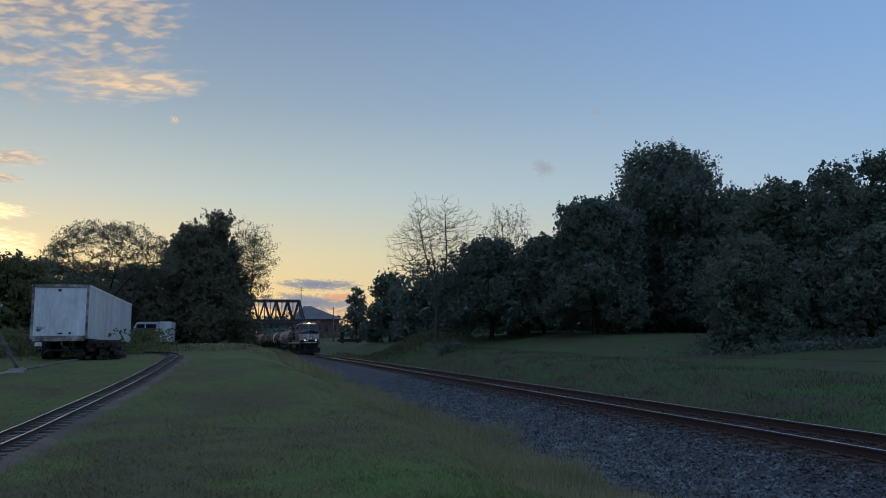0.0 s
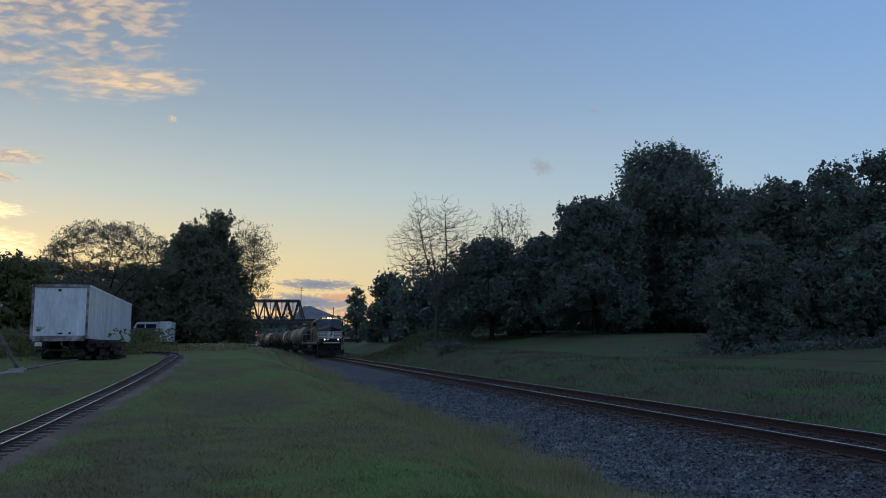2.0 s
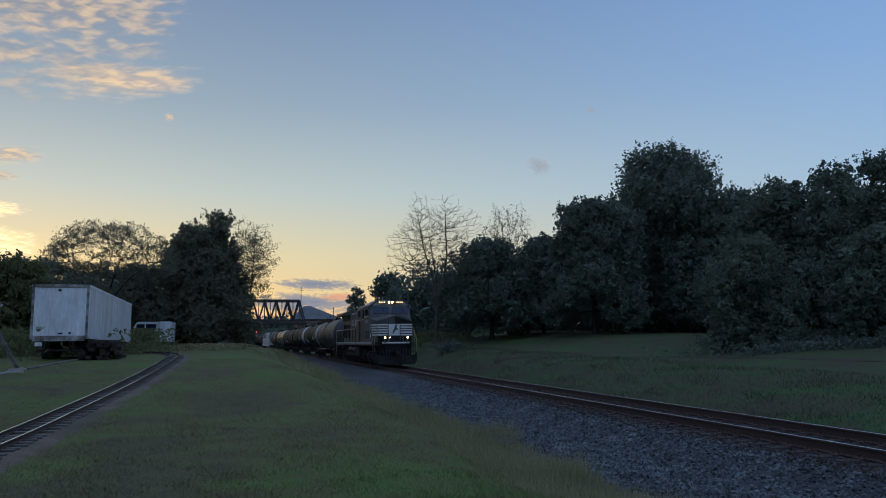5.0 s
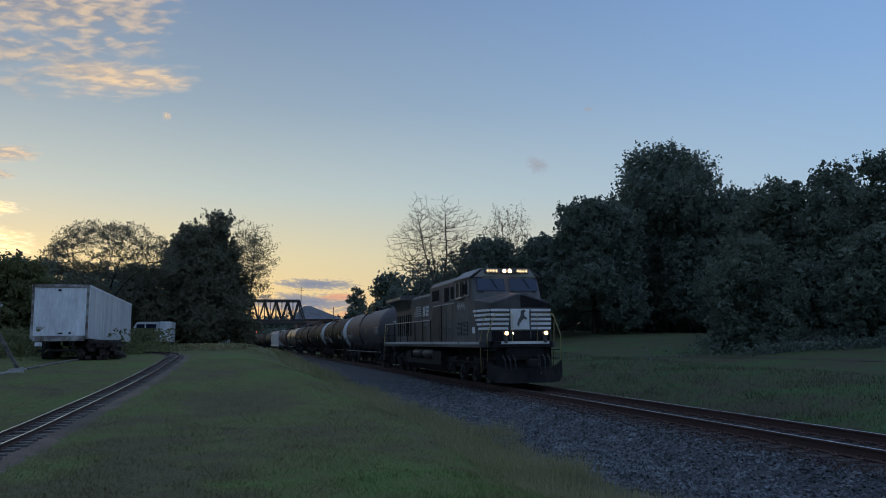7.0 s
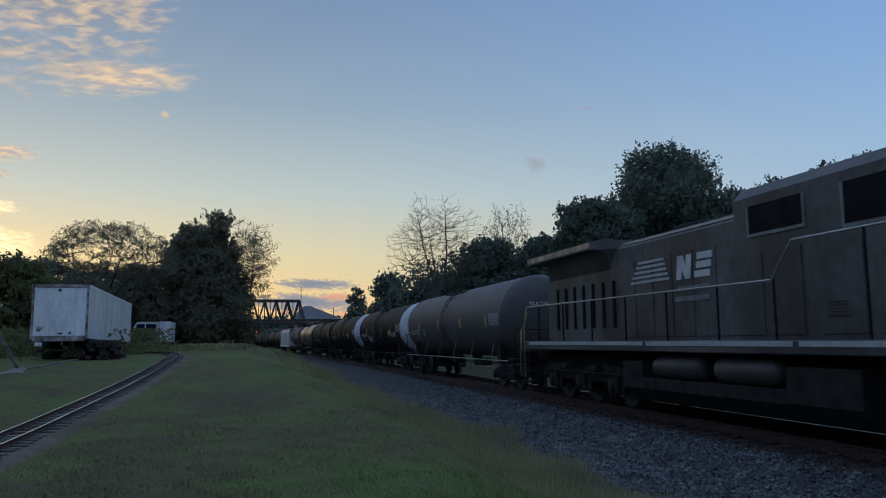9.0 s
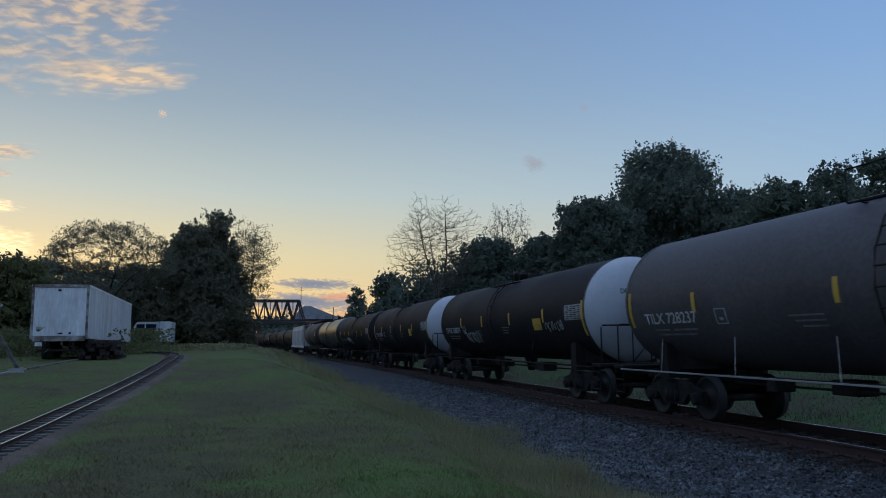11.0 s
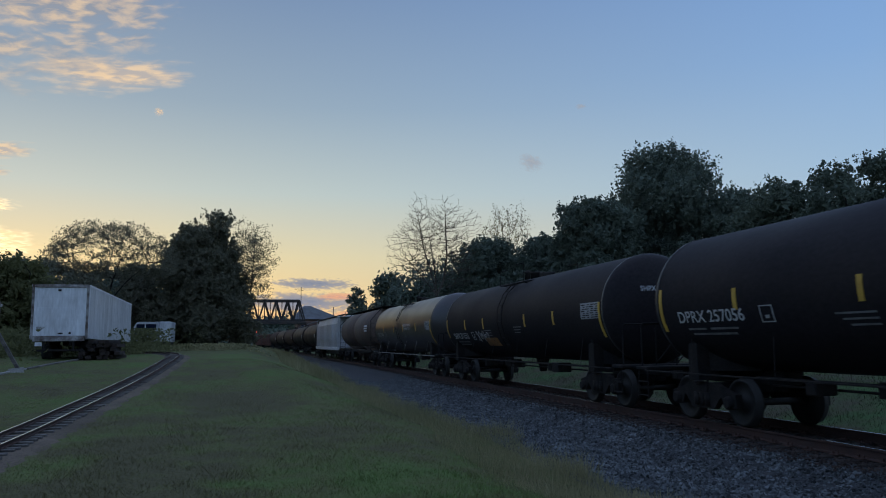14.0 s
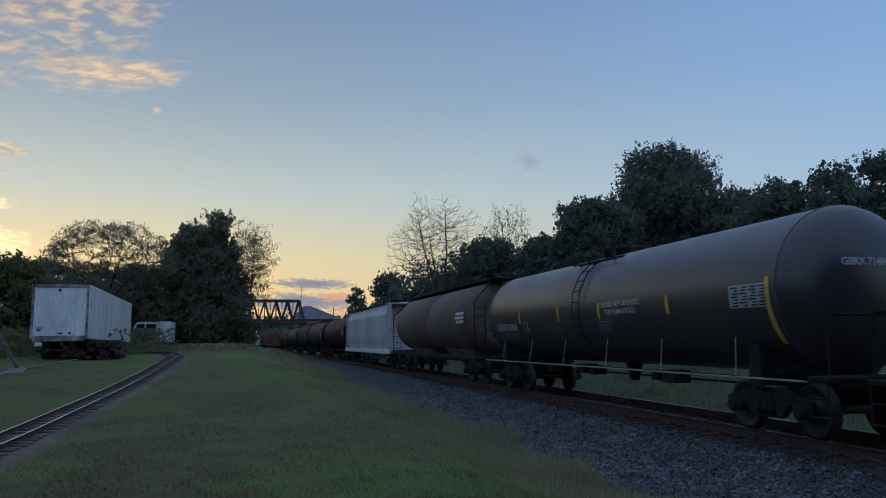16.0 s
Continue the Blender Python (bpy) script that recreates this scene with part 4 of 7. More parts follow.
    for sx in (-1, 1):
        # Pale strip along the hood's upper edge.
        part("hood_edge", Solid().box(sx * 0.84 - 0.02, sx * 0.84 + 0.02, 11.1, 16.0, 4.06, 4.10), RAILGREY, lo, "pale strip along the roof edge")
        for k in range(6):
            part("hood_door", Solid().bbox(sx * 0.925 - 0.014, sx * 0.925 + 0.014, 11.15 + 0.82 * k, 11.9 + 0.82 * k, 1.75, 3.6, 0.006), BLACK, lo)
    ex = Solid().bbox(-0.35, 0.35, 13.2, 14.4, 4.14, 4.34, 0.04)
    part("exhaust_stack", ex, GRIME, lo)
    rad = Solid()
    rad.loft([[(-0.92, y, 1.66), (0.92, y, 1.66), (0.92, y, 3.5), (a, y, 4.02), (-a, y, 4.02), (-0.92, y, 3.5)] for y, a in ((16.1, 0.95), (16.6, 1.2), (20.1, 1.2), (20.6, 0.95))])
    part("radiator_cab", rad, BLACK, lo)
    wing = Solid()
    wing.loft([[(-1.52, y, 4.02), (1.52, y, 4.02), (1.52, y, 4.22), (1.1, y, 4.3), (-1.1, y, 4.3), (-1.52, y, 4.22)] for y in (16.5, 20.9)])
    part("radiator_wing", wing, BLACK, lo)
    for sx in (-1, 1):
        part("wing_edge", Solid().box(sx * 1.526 - 0.006, sx * 1.526 + 0.006, 16.5, 20.9, 4.06, 4.20), WINGTAN, lo, "tan wing edge with sunset glow in its colour")
        for k in range(7):
            part("radiator_rib", Solid().bbox(sx * 0.935 - 0.02, sx * 0.935 + 0.02, 16.3 + 0.6 * k, 16.42 + 0.6 * k, 2.0, 3.2, 0.006), GRILLE, lo)
    part("rear_hood", Solid().bbox(-0.85, 0.85, 20.6, 20.95, 1.66, 3.6, 0.05), BLACK, lo)
    # emblem and plain bars for the lettering on the hood
    em = []
    for k in range(5):
        em.append((13.7 + 0.05 * k, 15.45 - 0.1 * k, 3.02 + 0.115 * k, 3.08 + 0.115 * k))
    bars("hood_stripe", em, ROADNO, lo, x=-0.947, label="white speed stripes")
    blk = Solid()
    for pts in ([(13.4, 2.98), (13.2, 2.98), (13.12, 3.5), (13.32, 3.5)], [(13.32, 3.5), (13.12, 3.5), (12.86, 2.98), (13.05, 2.98)], [(13.05, 2.98), (12.86, 2.98), (12.78, 3.5), (12.98, 3.5)],
                [(12.7, 2.98), (12.15, 2.98), (12.15, 3.12), (12.7, 3.12)], [(12.62, 3.17), (12.1, 3.17), (12.1, 3.31), (12.62, 3.31)], [(12.58, 3.36), (12.05, 3.36), (12.05, 3.5), (12.58, 3.5)]):
        blk.prism(pts, -0.955, -0.943)
    part("hood_emblem", blk, LETTER, lo, "white emblem shapes")
    bars("hood_lettering", [(12.2, 13.35, 2.72, 2.83), (12.2, 13.5, 2.50, 2.61)], DIMTEXT, lo, x=-0.947, label="plain bars of pale lettering")
    lettering("road_number", "4444", 0.34, ROADNO, lo, (-1.449, 4.5, 3.13), wide=1.18, label="white numbers on the cab side")
    # fuel tank, reservoirs
    ft = Solid()
    ft.loft([[(-1.1, y, 0.30), (1.1, y, 0.30), (1.42, y, 0.62), (1.42, y, a), (-1.42, y, a), (-1.42, y, 0.62)] for y, a in ((7.9, 1.22), (9.5, 1.22))])
    ft.loft([[(-1.1, y, 0.30), (1.1, y, 0.30), (1.42, y, 0.60), (1.42, y, 0.84), (-1.42, y, 0.84), (-1.42, y, 0.60)] for y in (9.5, 14.2)])
    ft.loft([[(-1.1, y, 0.30), (1.1, y, 0.30), (1.42, y, 0.60), (1.42, y, 1.2), (-1.42, y, 1.2), (-1.42, y, 0.60)] for y in (14.2, 15.1)])
    part("fuel_tank", ft, GRIME, lo)
    for sx in (-1, 1):
        for y0 in (9.75, 12.0):
            part("air_reservoir", Solid().disc((sx * 1.2, y0, 1.09), (0, 1, 0), [(0, 0.08), (0.06, 0.2), (0.16, 0.25), (1.7, 0.25), (1.8, 0.2), (1.86, 0.08)], 18), AIRTANK, lo, "long air reservoir")
    part("horn", Solid().disc((0.3, 4.2, 4.66), (0, -1, 0), [(0, 0.02), (0.3, 0.03), (0.4, 0.07)], 8).disc((0.45, 4.2, 4.66), (0, -1, 0), [(0, 0.02), (0.22, 0.03), (0.3, 0.07)], 8).box(0.25, 0.5, 4.18, 4.25, 4.56, 4.68), GRIME, lo)
    part("antenna_box", Solid().bbox(-0.6, 0.2, 4.6, 5.2, 4.56, 4.68, 0.03).tube([(-0.3, 4.4, 4.56), (-0.3, 4.4, 4.9)], 0.012, 4), RAILGREY, lo)
    # plow, pilot, steps
    pl = Solid()
    for sx in (-1, 1):
        pl.loft([[(0, 0.50, 0.15), (0, 0.58, 0.15), (0, 0.74, 0.66), (0, 0.66, 0.66)], [(sx * 0.9, 0.62, 0.14), (sx * 0.9, 0.70, 0.14), (sx * 0.9, 0.86, 0.70), (sx * 0.9, 0.78, 0.70)],
                 [(sx * 1.28, 0.82, 0.17), (sx * 1.28, 0.90, 0.17), (sx * 1.28, 1.0, 0.80), (sx * 1.28, 0.93, 0.80)], [(sx * 1.47, 0.98, 0.36), (sx * 1.47, 1.06, 0.36), (sx * 1.49, 1.1, 0.98), (sx * 1.49, 1.03, 0.98)]])
    part("plow", pl, PILOT, lo, "dark steel pilot plow")
    part("pilot_plate", Solid().bbox(-1.08, 1.08, 1.2, 1.3, 0.45, 1.45, 0.02), PILOT, lo)
    for x in (-0.62, 0.55):
        part("uncoupling_bracket", Solid().bbox(x - 0.05, x + 0.05, 0.98, 1.22, 1.05, 1.3, 0.01), PILOT, lo)
    part("uncoupling_lever", Solid().tube([(-1.3, 1.0, 1.0), (-0.6, 0.92, 1.12), (0.5, 0.92, 1.12), (1.25, 1.0, 1.0)], 0.016, 5), PILOT, lo)
    part("front_plate", Solid().bbox(-0.2, 0.1, 1.17, 1.2, 1.26, 1.36, 0.004), RAILGREY, lo)
    for y0, sg in ((1.15, 1), (21.3, 1)):
        for sx in (-1, 1):
            for k in range(4):
                part("step", Solid().bbox(sx * 1.32 - 0.2, sx * 1.32 + 0.2, y0, y0 + 0.55, 0.38 + 0.31 * k, 0.41 + 0.31 * k, 0.006), PILOT, lo)
            part("step_well", Solid().box(sx * 1.1 - 0.01, sx * 1.1 + 0.01, y0, y0 + 0.6, 0.3, 1.42), PILOT, lo)
    # handrails
    for sx in (-1, 1):
        h = Solid()
        h.tube([(sx * 1.47, 1.78, 0.5), (sx * 1.5, 1.80, 1.7), (sx * 1.42, 1.5, 2.6), (sx * 1.2, 1.35, 2.66)], 0.02, 6)
        h.tube([(sx * 1.45, 1.10, 0.55), (sx * 1.46, 1.05, 1.9), (sx * 1.15, 1.0, 2.68), (sx * 0.5, 0.98, 2.68), (sx * 0.5, 0.98, 1.66)], 0.02, 6)
        part("front_handrail", h, RAILYEL, lo, "yellow front handrail")
        h = Solid()
        h.tube([(sx * 1.47, 21.25, 2.73), (sx * 1.47, 9.65, 2.68), (sx * 1.47, 9.1, 3.30), (sx * 1.47, 5.5, 3.30)], 0.022, 6)
        part("side_handrail", h, RAILGREY, lo, "worn pale side handrail")
        for y in (20.2, 18.4, 16.6, 14.8, 13.0, 11.2, 9.6, 7.6):
            part("stanchion", Solid().tube([(sx * 1.47, y, 1.6), (sx * 1.47, y, 2.7 if y > 9 else 3.3)], 0.022, 5), GRILLE, lo)
        h = Solid()
        h.tube([(sx * 1.47, 21.25, 2.73), (sx * 1.47, 21.5, 2.1), (sx * 1.47, 21.45, 0.55)], 0.02, 6)
        h.tube([(sx * 1.42, 21.95, 0.55), (sx * 1.42, 21.9, 2.0), (sx * 1.2, 21.8, 2.6)], 0.02, 6)
        part("rear_handrail", h, RAILYEL, lo, "yellow rear handrail")
    part("rear_plate", Solid().bbox(-1.45, 1.45, 21.9, 22.0, 0.6, 1.45, 0.02), BLACK, lo)
    for x in (-0.9, -0.7, -0.5, 0.5, 0.7, 0.9):
        part("air_hose", Solid().tube([(x, 0.98, 1.15), (x * 0.98, 0.75, 0.95), (x * 0.95, 0.72, 0.6)], 0.028, 5), RUBBER, lo)
    # trucks
    for yc in (4.75, 17.75):
        b = Solid()
        for sx in (-1, 1):
            x0, x1 = sx * 1.12 - 0.09, sx * 1.12 + 0.09
            b.prism([(-2.5, 0.62), (-2.1, 0.36), (-1.6, 0.36), (-1.35, 0.62), (-0.6, 0.62), (-0.3, 0.34), (0.3, 0.34), (0.6, 0.62), (1.35, 0.62), (1.6, 0.36), (2.1, 0.36), (2.5, 0.62), (2.5, 0.98), (1.2, 1.06), (0.7, 0.92), (-0.7, 0.92), (-1.2, 1.06), (-2.5, 0.98)], x0, x1)
            for ay in (-1.85, 0, 1.85):
                b.bbox(sx * 1.2 - 0.12, sx * 1.2 + 0.12, ay - 0.24, ay + 0.24, 0.34, 0.78, 0.04)
                b.disc((sx * 1.3, ay, 0.54), (sx, 0, 0), [(0, 0.15), (0.07, 0.14), (0.09, 0.06)], 12)
                for o in (-0.36, 0.36):
                    b.disc((sx * 1.16, ay + o, 0.62), (0, 0, 1), [(0, 0.09), (0.34, 0.09)], 8)
            for ay in (-0.95, 0.95):
                b.disc((sx * 1.28, ay - 0.2, 0.95), (0, 1, 0), [(0, 0.10), (0.4, 0.10)], 10)
            b.tube([(sx * 1.32, -2.3, 0.84), (sx * 1.32, 2.3, 0.84)], 0.03, 5)
            for ay in (-2.45, -0.6, 1.3, 2.45):
                b.tube([(sx * 1.3, ay, 1.0), (sx * 1.26, ay + 0.06, 0.25)], 0.035, 5)
        b.bbox(-1.1, 1.1, -0.35, 0.35, 0.7, 1.0, 0.04)
        b.bbox(-1.1, 1.1, -2.5, -2.3, 0.66, 0.94, 0.03)
        tr = part("truck", b, GRIME, lo)
        tr.matrix_basis = Matrix.Translation((0, yc, 0))
        for ay in (-1.85, 0, 1.85):
            wheelset(tr, ay, 0.533, True)
    coupler(lo, 0.0, 1)
    coupler(lo, length, -1)
    return lo


def hopper_grey(length):
    car = thing("covered_hopper", "light grey covered hopper car with angled ends", "hopper car", "freight cars of the train")
    b = Solid()
    W = 1.52
    b.loft([[(-W + 0.12, y, 1.15), (W - 0.12, y, 1.15), (W, y, 2.0), (W, y, 3.4), (W - 0.25, y, 4.05), (-W + 0.25, y, 4.05), (-W, y, 3.4), (-W, y, 2.0)] for y in (1.55, length - 1.55)])
    part("body", b, HOPPER_GREY, car)
    for y, d in ((1.55, -1), (length - 1.55, 1)):
        e = Solid()
        for sx in (-1, 1):
            e.bbox(sx * 1.42 - 0.07, sx * 1.42 + 0.07, min(y + d * 0.9, y + d * 1.04), max(y + d * 0.9, y + d * 1.04), 1.0, 4.0, 0.02)
            e.tube([(sx * 1.42, y + d * 0.95, 2.3), (sx * 1.42, y, 3.5)], 0.05, 5)
            for k in range(9):
                e.tube([(sx * 1.5, y + d * 0.95, 0.7 + 0.36 * k), (sx * 1.5, y + d * 0.5, 0.7 + 0.36 * k)], 0.016, 4)
        e.bbox(-1.5, 1.5, min(y, y + d * 1.05), max(y, y + d * 1.05), 3.98, 4.06, 0.01)
        part("end_frame", e, HOPPER_GREY, car)
        part("end_sheet", Solid().loft([[(-1.3, y, 3.9), (1.3, y, 3.9), (1.3, y - d * 0.1, 3.9), (-1.3, y - d * 0.1, 3.9)], [(-1.3, y - d * 0.9, 1.2), (1.3, y - d * 0.9, 1.2), (1.3, y - d * 1.0, 1.2), (-1.3, y - d * 1.0, 1.2)]]), HOPPER_GREY, car)
    for sx in (-1, 1):
        part("side_sill", Solid().bbox(sx * 1.5 - 0.06, sx * 1.5 + 0.06, 0.5, length - 0.5, 0.92, 1.2, 0.02), WHITE, car, "white side sill")
        part("top_rail", Solid().bbox(sx * 1.35 - 0.05, sx * 1.35 + 0.05, 0.6, length - 0.6, 4.05, 4.15, 0.015), GRIME, car)
        for k in range(6):
            y = 2.2 + (length - 4.4) * k / 5
            part("side_post", Solid().bbox(sx * 1.535 - 0.02, sx * 1.535 + 0.02, y - 0.05, y + 0.05, 1.9, 3.4, 0.008), HOPPER_GREY, car)
    for k in range(4):
        y = 3.2 + (length - 6.4) * k / 3
        part("hatch", Solid().bbox(-0.4, 0.4, y - 0.9, y + 0.9, 4.05, 4.18, 0.03), HOPPER_GREY, car)
        part("outlet", Solid().loft([[(-1.1, y - 1.1, 1.15), (1.1, y - 1.1, 1.15), (1.1, y + 1.1, 1.15), (-1.1, y + 1.1, 1.15)], [(-0.35, y - 0.3, 0.4), (0.35, y - 0.3, 0.4), (0.35, y + 0.3, 0.4), (-0.35, y + 0.3, 0.4)]]), HOPPER_GREY, car)
    part("roof_walk", Solid().bbox(0.6, 1.1, 0.6, length - 0.6, 4.2, 4.24, 0.01).bbox(-1.1, -0.6, 0.6, length - 0.6, 4.2, 4.24, 0.01), GRIME, car)
    part("centre_sill", Solid().bbox(-0.25, 0.25, 0.3, length - 0.3, 0.75, 1.05, 0.02), GRIME, car)
    freight_truck(car, 2.2, False)
    freight_truck(car, length - 2.2, False)
    coupler(car, 0, 1)
    coupler(car, length, -1)
    return car


def hopper_brown(length):
    """Two rounded bays between end platforms."""
    car = thing("round_side_hopper", "weathered brown round-sided pressure hopper car", "hopper car", "freight cars of the train")
    mid = length / 2 - 0.1
    for y0, y1 in ((1.6, mid - 0.14), (mid + 0.14, length - 1.5)):
        b = Solid()
        n, zc, R = 32, 2.55, 1.55
        prof = [(y0, 1.0), (y0 + 0.18, 1.32), (y0 + 0.55, R), (y1 - 0.55, R), (y1 - 0.18, 1.32), (y1, 1.0)]
        b.loft([[(r * math.cos(2 * math.pi * j / n), y, zc + (r * math.sin(2 * math.pi * j / n)) * (1.0 if math.sin(2 * math.pi * j / n) > 0 else 0.92)) for j in range(n)] for y, r in prof], True)
        part("bay", b, HOPPER_BROWN, car)
        for k in (0.33, 0.66):
            yo = y0 + (y1 - y0) * k
            part("outlet", Solid().disc((0, yo, 0.45), (0, 0, 1), [(0, 0.16), (0.2, 0.25), (0.9, 1.1)], 12), HOPPER_BROWN, car)
            part("hatch", Solid().disc((0, yo, 4.05), (0, 0, 1), [(0, 0.3), (0.12, 0.3), (0.16, 0.2)], 12), GRIME, car)
    for sx in (-1, 1):
        part("side_sill", Solid().bbox(sx * 1.42 - 0.05, sx * 1.42 + 0.05, 0.5, length - 0.5, 0.95, 1.12, 0.02), GRIME, car)
    for y, d in ((0.6, 1), (length - 0.6, -1)):
        e = Solid()
        for sx in (-1, 1):
            e.tube([(sx * 1.45, y, 0.45), (sx * 1.45, y, 3.2), (sx * 0.5, y + d * 0.7, 4.1)], 0.03, 5)
            e.tube([(sx * 1.0, y, 0.45), (sx * 1.0, y, 3.2)], 0.02, 5)
            for k in range(8):
                e.tube([(sx * 1.45, y, 0.6 + 0.34 * k), (sx * 1.0, y, 0.6 + 0.34 * k)], 0.014, 4)
        part("end_ladder", e, GRIME, car)
        part("end_platform", Solid().bbox(-1.45, 1.45, y - 0.25, y + 0.35, 0.98, 1.06, 0.02), GRIME, car)
    part("roof_walk", Solid().bbox(-0.55, 0.55, 0.9, length - 0.9, 4.16, 4.2, 0.01), GRIME, car)
    rr = Solid()
    for sx in (-1, 1):
        rr.tube([(sx * 0.6, length / 2 - 1.2, 4.18), (sx * 0.6, length / 2 - 1.2, 4.9), (sx * 0.6, length / 2 + 1.2, 4.9), (sx * 0.6, length / 2 + 1.2, 4.18)], 0.02, 5)
    part("roof_railing", rr, GRIME, car)
    part("centre_sill", Solid().bbox(-0.25, 0.25, 0.3, length - 0.3, 0.75, 1.05, 0.02), GRIME, car)
    bars("stencil_block", [(1.75, 2.9, 2.75, 2.86), (1.75, 3.0, 2.58, 2.69), (1.75, 2.8, 2.41, 2.52)], LETTER, car, 1.57, 2.55)
    freight_truck(car, 2.2, False)
    freight_truck(car, length - 2.2, False)
    coupler(car, 0, 1)
    coupler(car, length, -1)
    return car


def ribbed_car(length, mat, label, height=3.6):
    """A gondola or box car with side ribs, seen far off."""
    car = thing("freight_car", label, "freight car", "freight cars of the train")
    part("body", Solid().bbox(-1.45, 1.45, 0.5, length - 0.5, 1.0, height, 0.05), mat, car)
    for sx in (-1, 1):
        for k in range(12):
            y = 0.8 + (length - 1.6) * k / 11
            part("side_rib", Solid().bbox(sx * 1.49 - 0.04, sx * 1.49 + 0.04, y - 0.06, y + 0.06, 1.0, height - 0.05, 0.01), mat, car)
        part("top_chord", Solid().bbox(sx * 1.47 - 0.06, sx * 1.47 + 0.06, 0.45, length - 0.45, height - 0.1, height + 0.05, 0.02), mat, car)
    freight_truck(car, 2.2, False)
    freight_truck(car, length - 2.2, False)
    coupler(car, 0, 1)
    coupler(car, length, -1)
    return car


SPEED = 12.14
TRAIN = []


def on_train(car, nose, length):
    TRAIN.append((car, nose, length))


def stencil(text, height, y, z, align="CENTER"):
    return lambda car, R, zc: lettering("stencil", text, height, LETTER, car, (0, y, z), align, R, zc)


def scrawl(y, z, s, seed):
    """A loose chalk-like scribble of loops and strokes."""
    def draw(car, R, zc):
        r = random.Random(seed)
        for k in range(6):
            y0, big, tall, turns = y - k * s * 0.52, s * r.uniform(0.10, 0.20), s * r.uniform(0.28, 0.46), r.uniform(0.7, 1.5)
            start, lean = r.uniform(0, 6.28), r.uniform(-0.25, 0.25)
            pts = []
            for j in range(13):
                a = start + j / 12 * turns * 6.283
                zz = z + tall * math.sin(a) * (0.75 + 0.25 * math.sin(j))
                yy = y0 + big * math.cos(a) - s * 0.22 * (j / 12 - 0.5) - lean * (zz - z)
                pts.append((-math.sqrt(R * R - (zz - zc) ** 2) - 0.008, yy, zz))
            part("chalk_scrawl", Solid().tube(pts, 0.011, 4), RAILGREY, car, "pale sprayed scribble")
    return draw


on_train(locomotive(22.3), 110.6, 22.3)
L1, L2 = 17.9, 17.65
HI, LO = 2.62, 2.22


def strips(*ys):
    return [(y, LO, HI) for y in ys]


def spray(y0, y1, z0, z1):
    return lambda car, R, zc: bars("spray_patch", [(y0, y1, z0, z1)], GRAFFITI, car, R, zc, label="faded orange sprayed patch")


on_train(tank_car(L1, 1.5, 16.7, TANK_GLOSS, "glossy dark grey tank car with yellow strips", marks="TILX 728237", stripes=[(16.55, 1.95, 2.75)] + strips(3.2, 6.6, 10.2, 14.0)), 132.9, L1)
on_train(tank_car(L2, 1.2, 16.1, TANK_BLACK, "black tank car with white front end and spray scribbles", TANK_WHITE, None, "DPRX 258059", radius=1.435, zc=2.495, extra=[scrawl(12.4, 1.85, 0.62, 4), scrawl(3.9, 2.1, 0.42, 9)], stripes=[(1.36, 1.8, 2.75)] + strips(4.1, 7.1, 10.15, 12.95), placard=(4.3, 4.95, 2.0, 2.36)), 150.8, L2)
on_train(tank_car(L2, 1.3, 16.3, TANK_BLACK, "black tank car with white front end", TANK_WHITE, None, "DPRX 257056", radius=1.435, zc=2.495, stripes=[(16.15, 1.85, 2.75), (1.42, 1.8, 2.75)] + strips(4.7, 7.55, 10.64, 13.6), placard=(5.0, 5.6, 2.0, 2.36)), 168.45, L2)
on_train(tank_car(L2, 1.3, 16.4, TANK_BLACK, "black tank car with white and orange spray scribbles", None, None, "SHPX 211552", [scrawl(12.2, 1.85, 0.5, 2), spray(10.0, 11.4, 1.5, 1.8)], [(1.5, 1.75, 2.65), (16.3, 1.82, 2.6)] + [(y, LO - 0.09, HI - 0.09) for y in (4.5, 6.85, 11.2, 13.58)], marks_at=(15.5, 1.88), radius=1.415, zc=2.475), 186.1, L2)
on_train(tank_car(18.1, 1.4, 16.8, TANK_SHEEN, "glossy dark tank car with food warning stencil", None, None, "GBRX 71484", [stencil("INEDIBLE NOT INTENDED", 0.13, 6.95, 2.55), stencil("FOR HUMAN FOOD", 0.13, 6.9, 2.36)], [(1.62, 1.6, 2.75)] + strips(4.82, 8.03, 10.6, 13.73)), 203.75, 18.1)
on_train(hopper_brown(17.4), 221.9, 17.4)
on_train(hopper_grey(20.2), 239.3, 20.2)
base = tank_car(17.8, 1.3, 16.5, TANK_BLACK, "black tank car far down the train", marks="", spin=False, detail=False)
on_train(base, 259.5, 17.8)
nose = 277.3
far_kinds = ["tank", "brown", "tank", "brown", "red", "red", "red", "white", "red", "brown", "tank", "brown", "brown", "tank", "brown", "red", "tank", "brown"]
made = {"tank": base}
for kind_ in far_kinds:
    if kind_ not in made:
        made[kind_] = {"gloss": lambda: tank_car(17.8, 1.3, 16.5, TANK_GLOSS, "glossy dark tank car far down the train", spin=False, detail=False),
                       "brown": lambda: tank_car(17.8, 1.3, 16.5, TANK_BROWN, "brown tank car far down the train", spin=False, detail=False),
                       "red": lambda: ribbed_car(17.8, BOX_RED, "rusty red ribbed freight car"),
                       "white": lambda: ribbed_car(17.8, HOPPER_GREY, "pale grey ribbed freight car")}[kind_]()
        c = made[kind_]
    else:
        c = copy_thing(made[kind_], Matrix.Identity(4))
    on_train(c, nose, 17.8)
    nose += 17.8


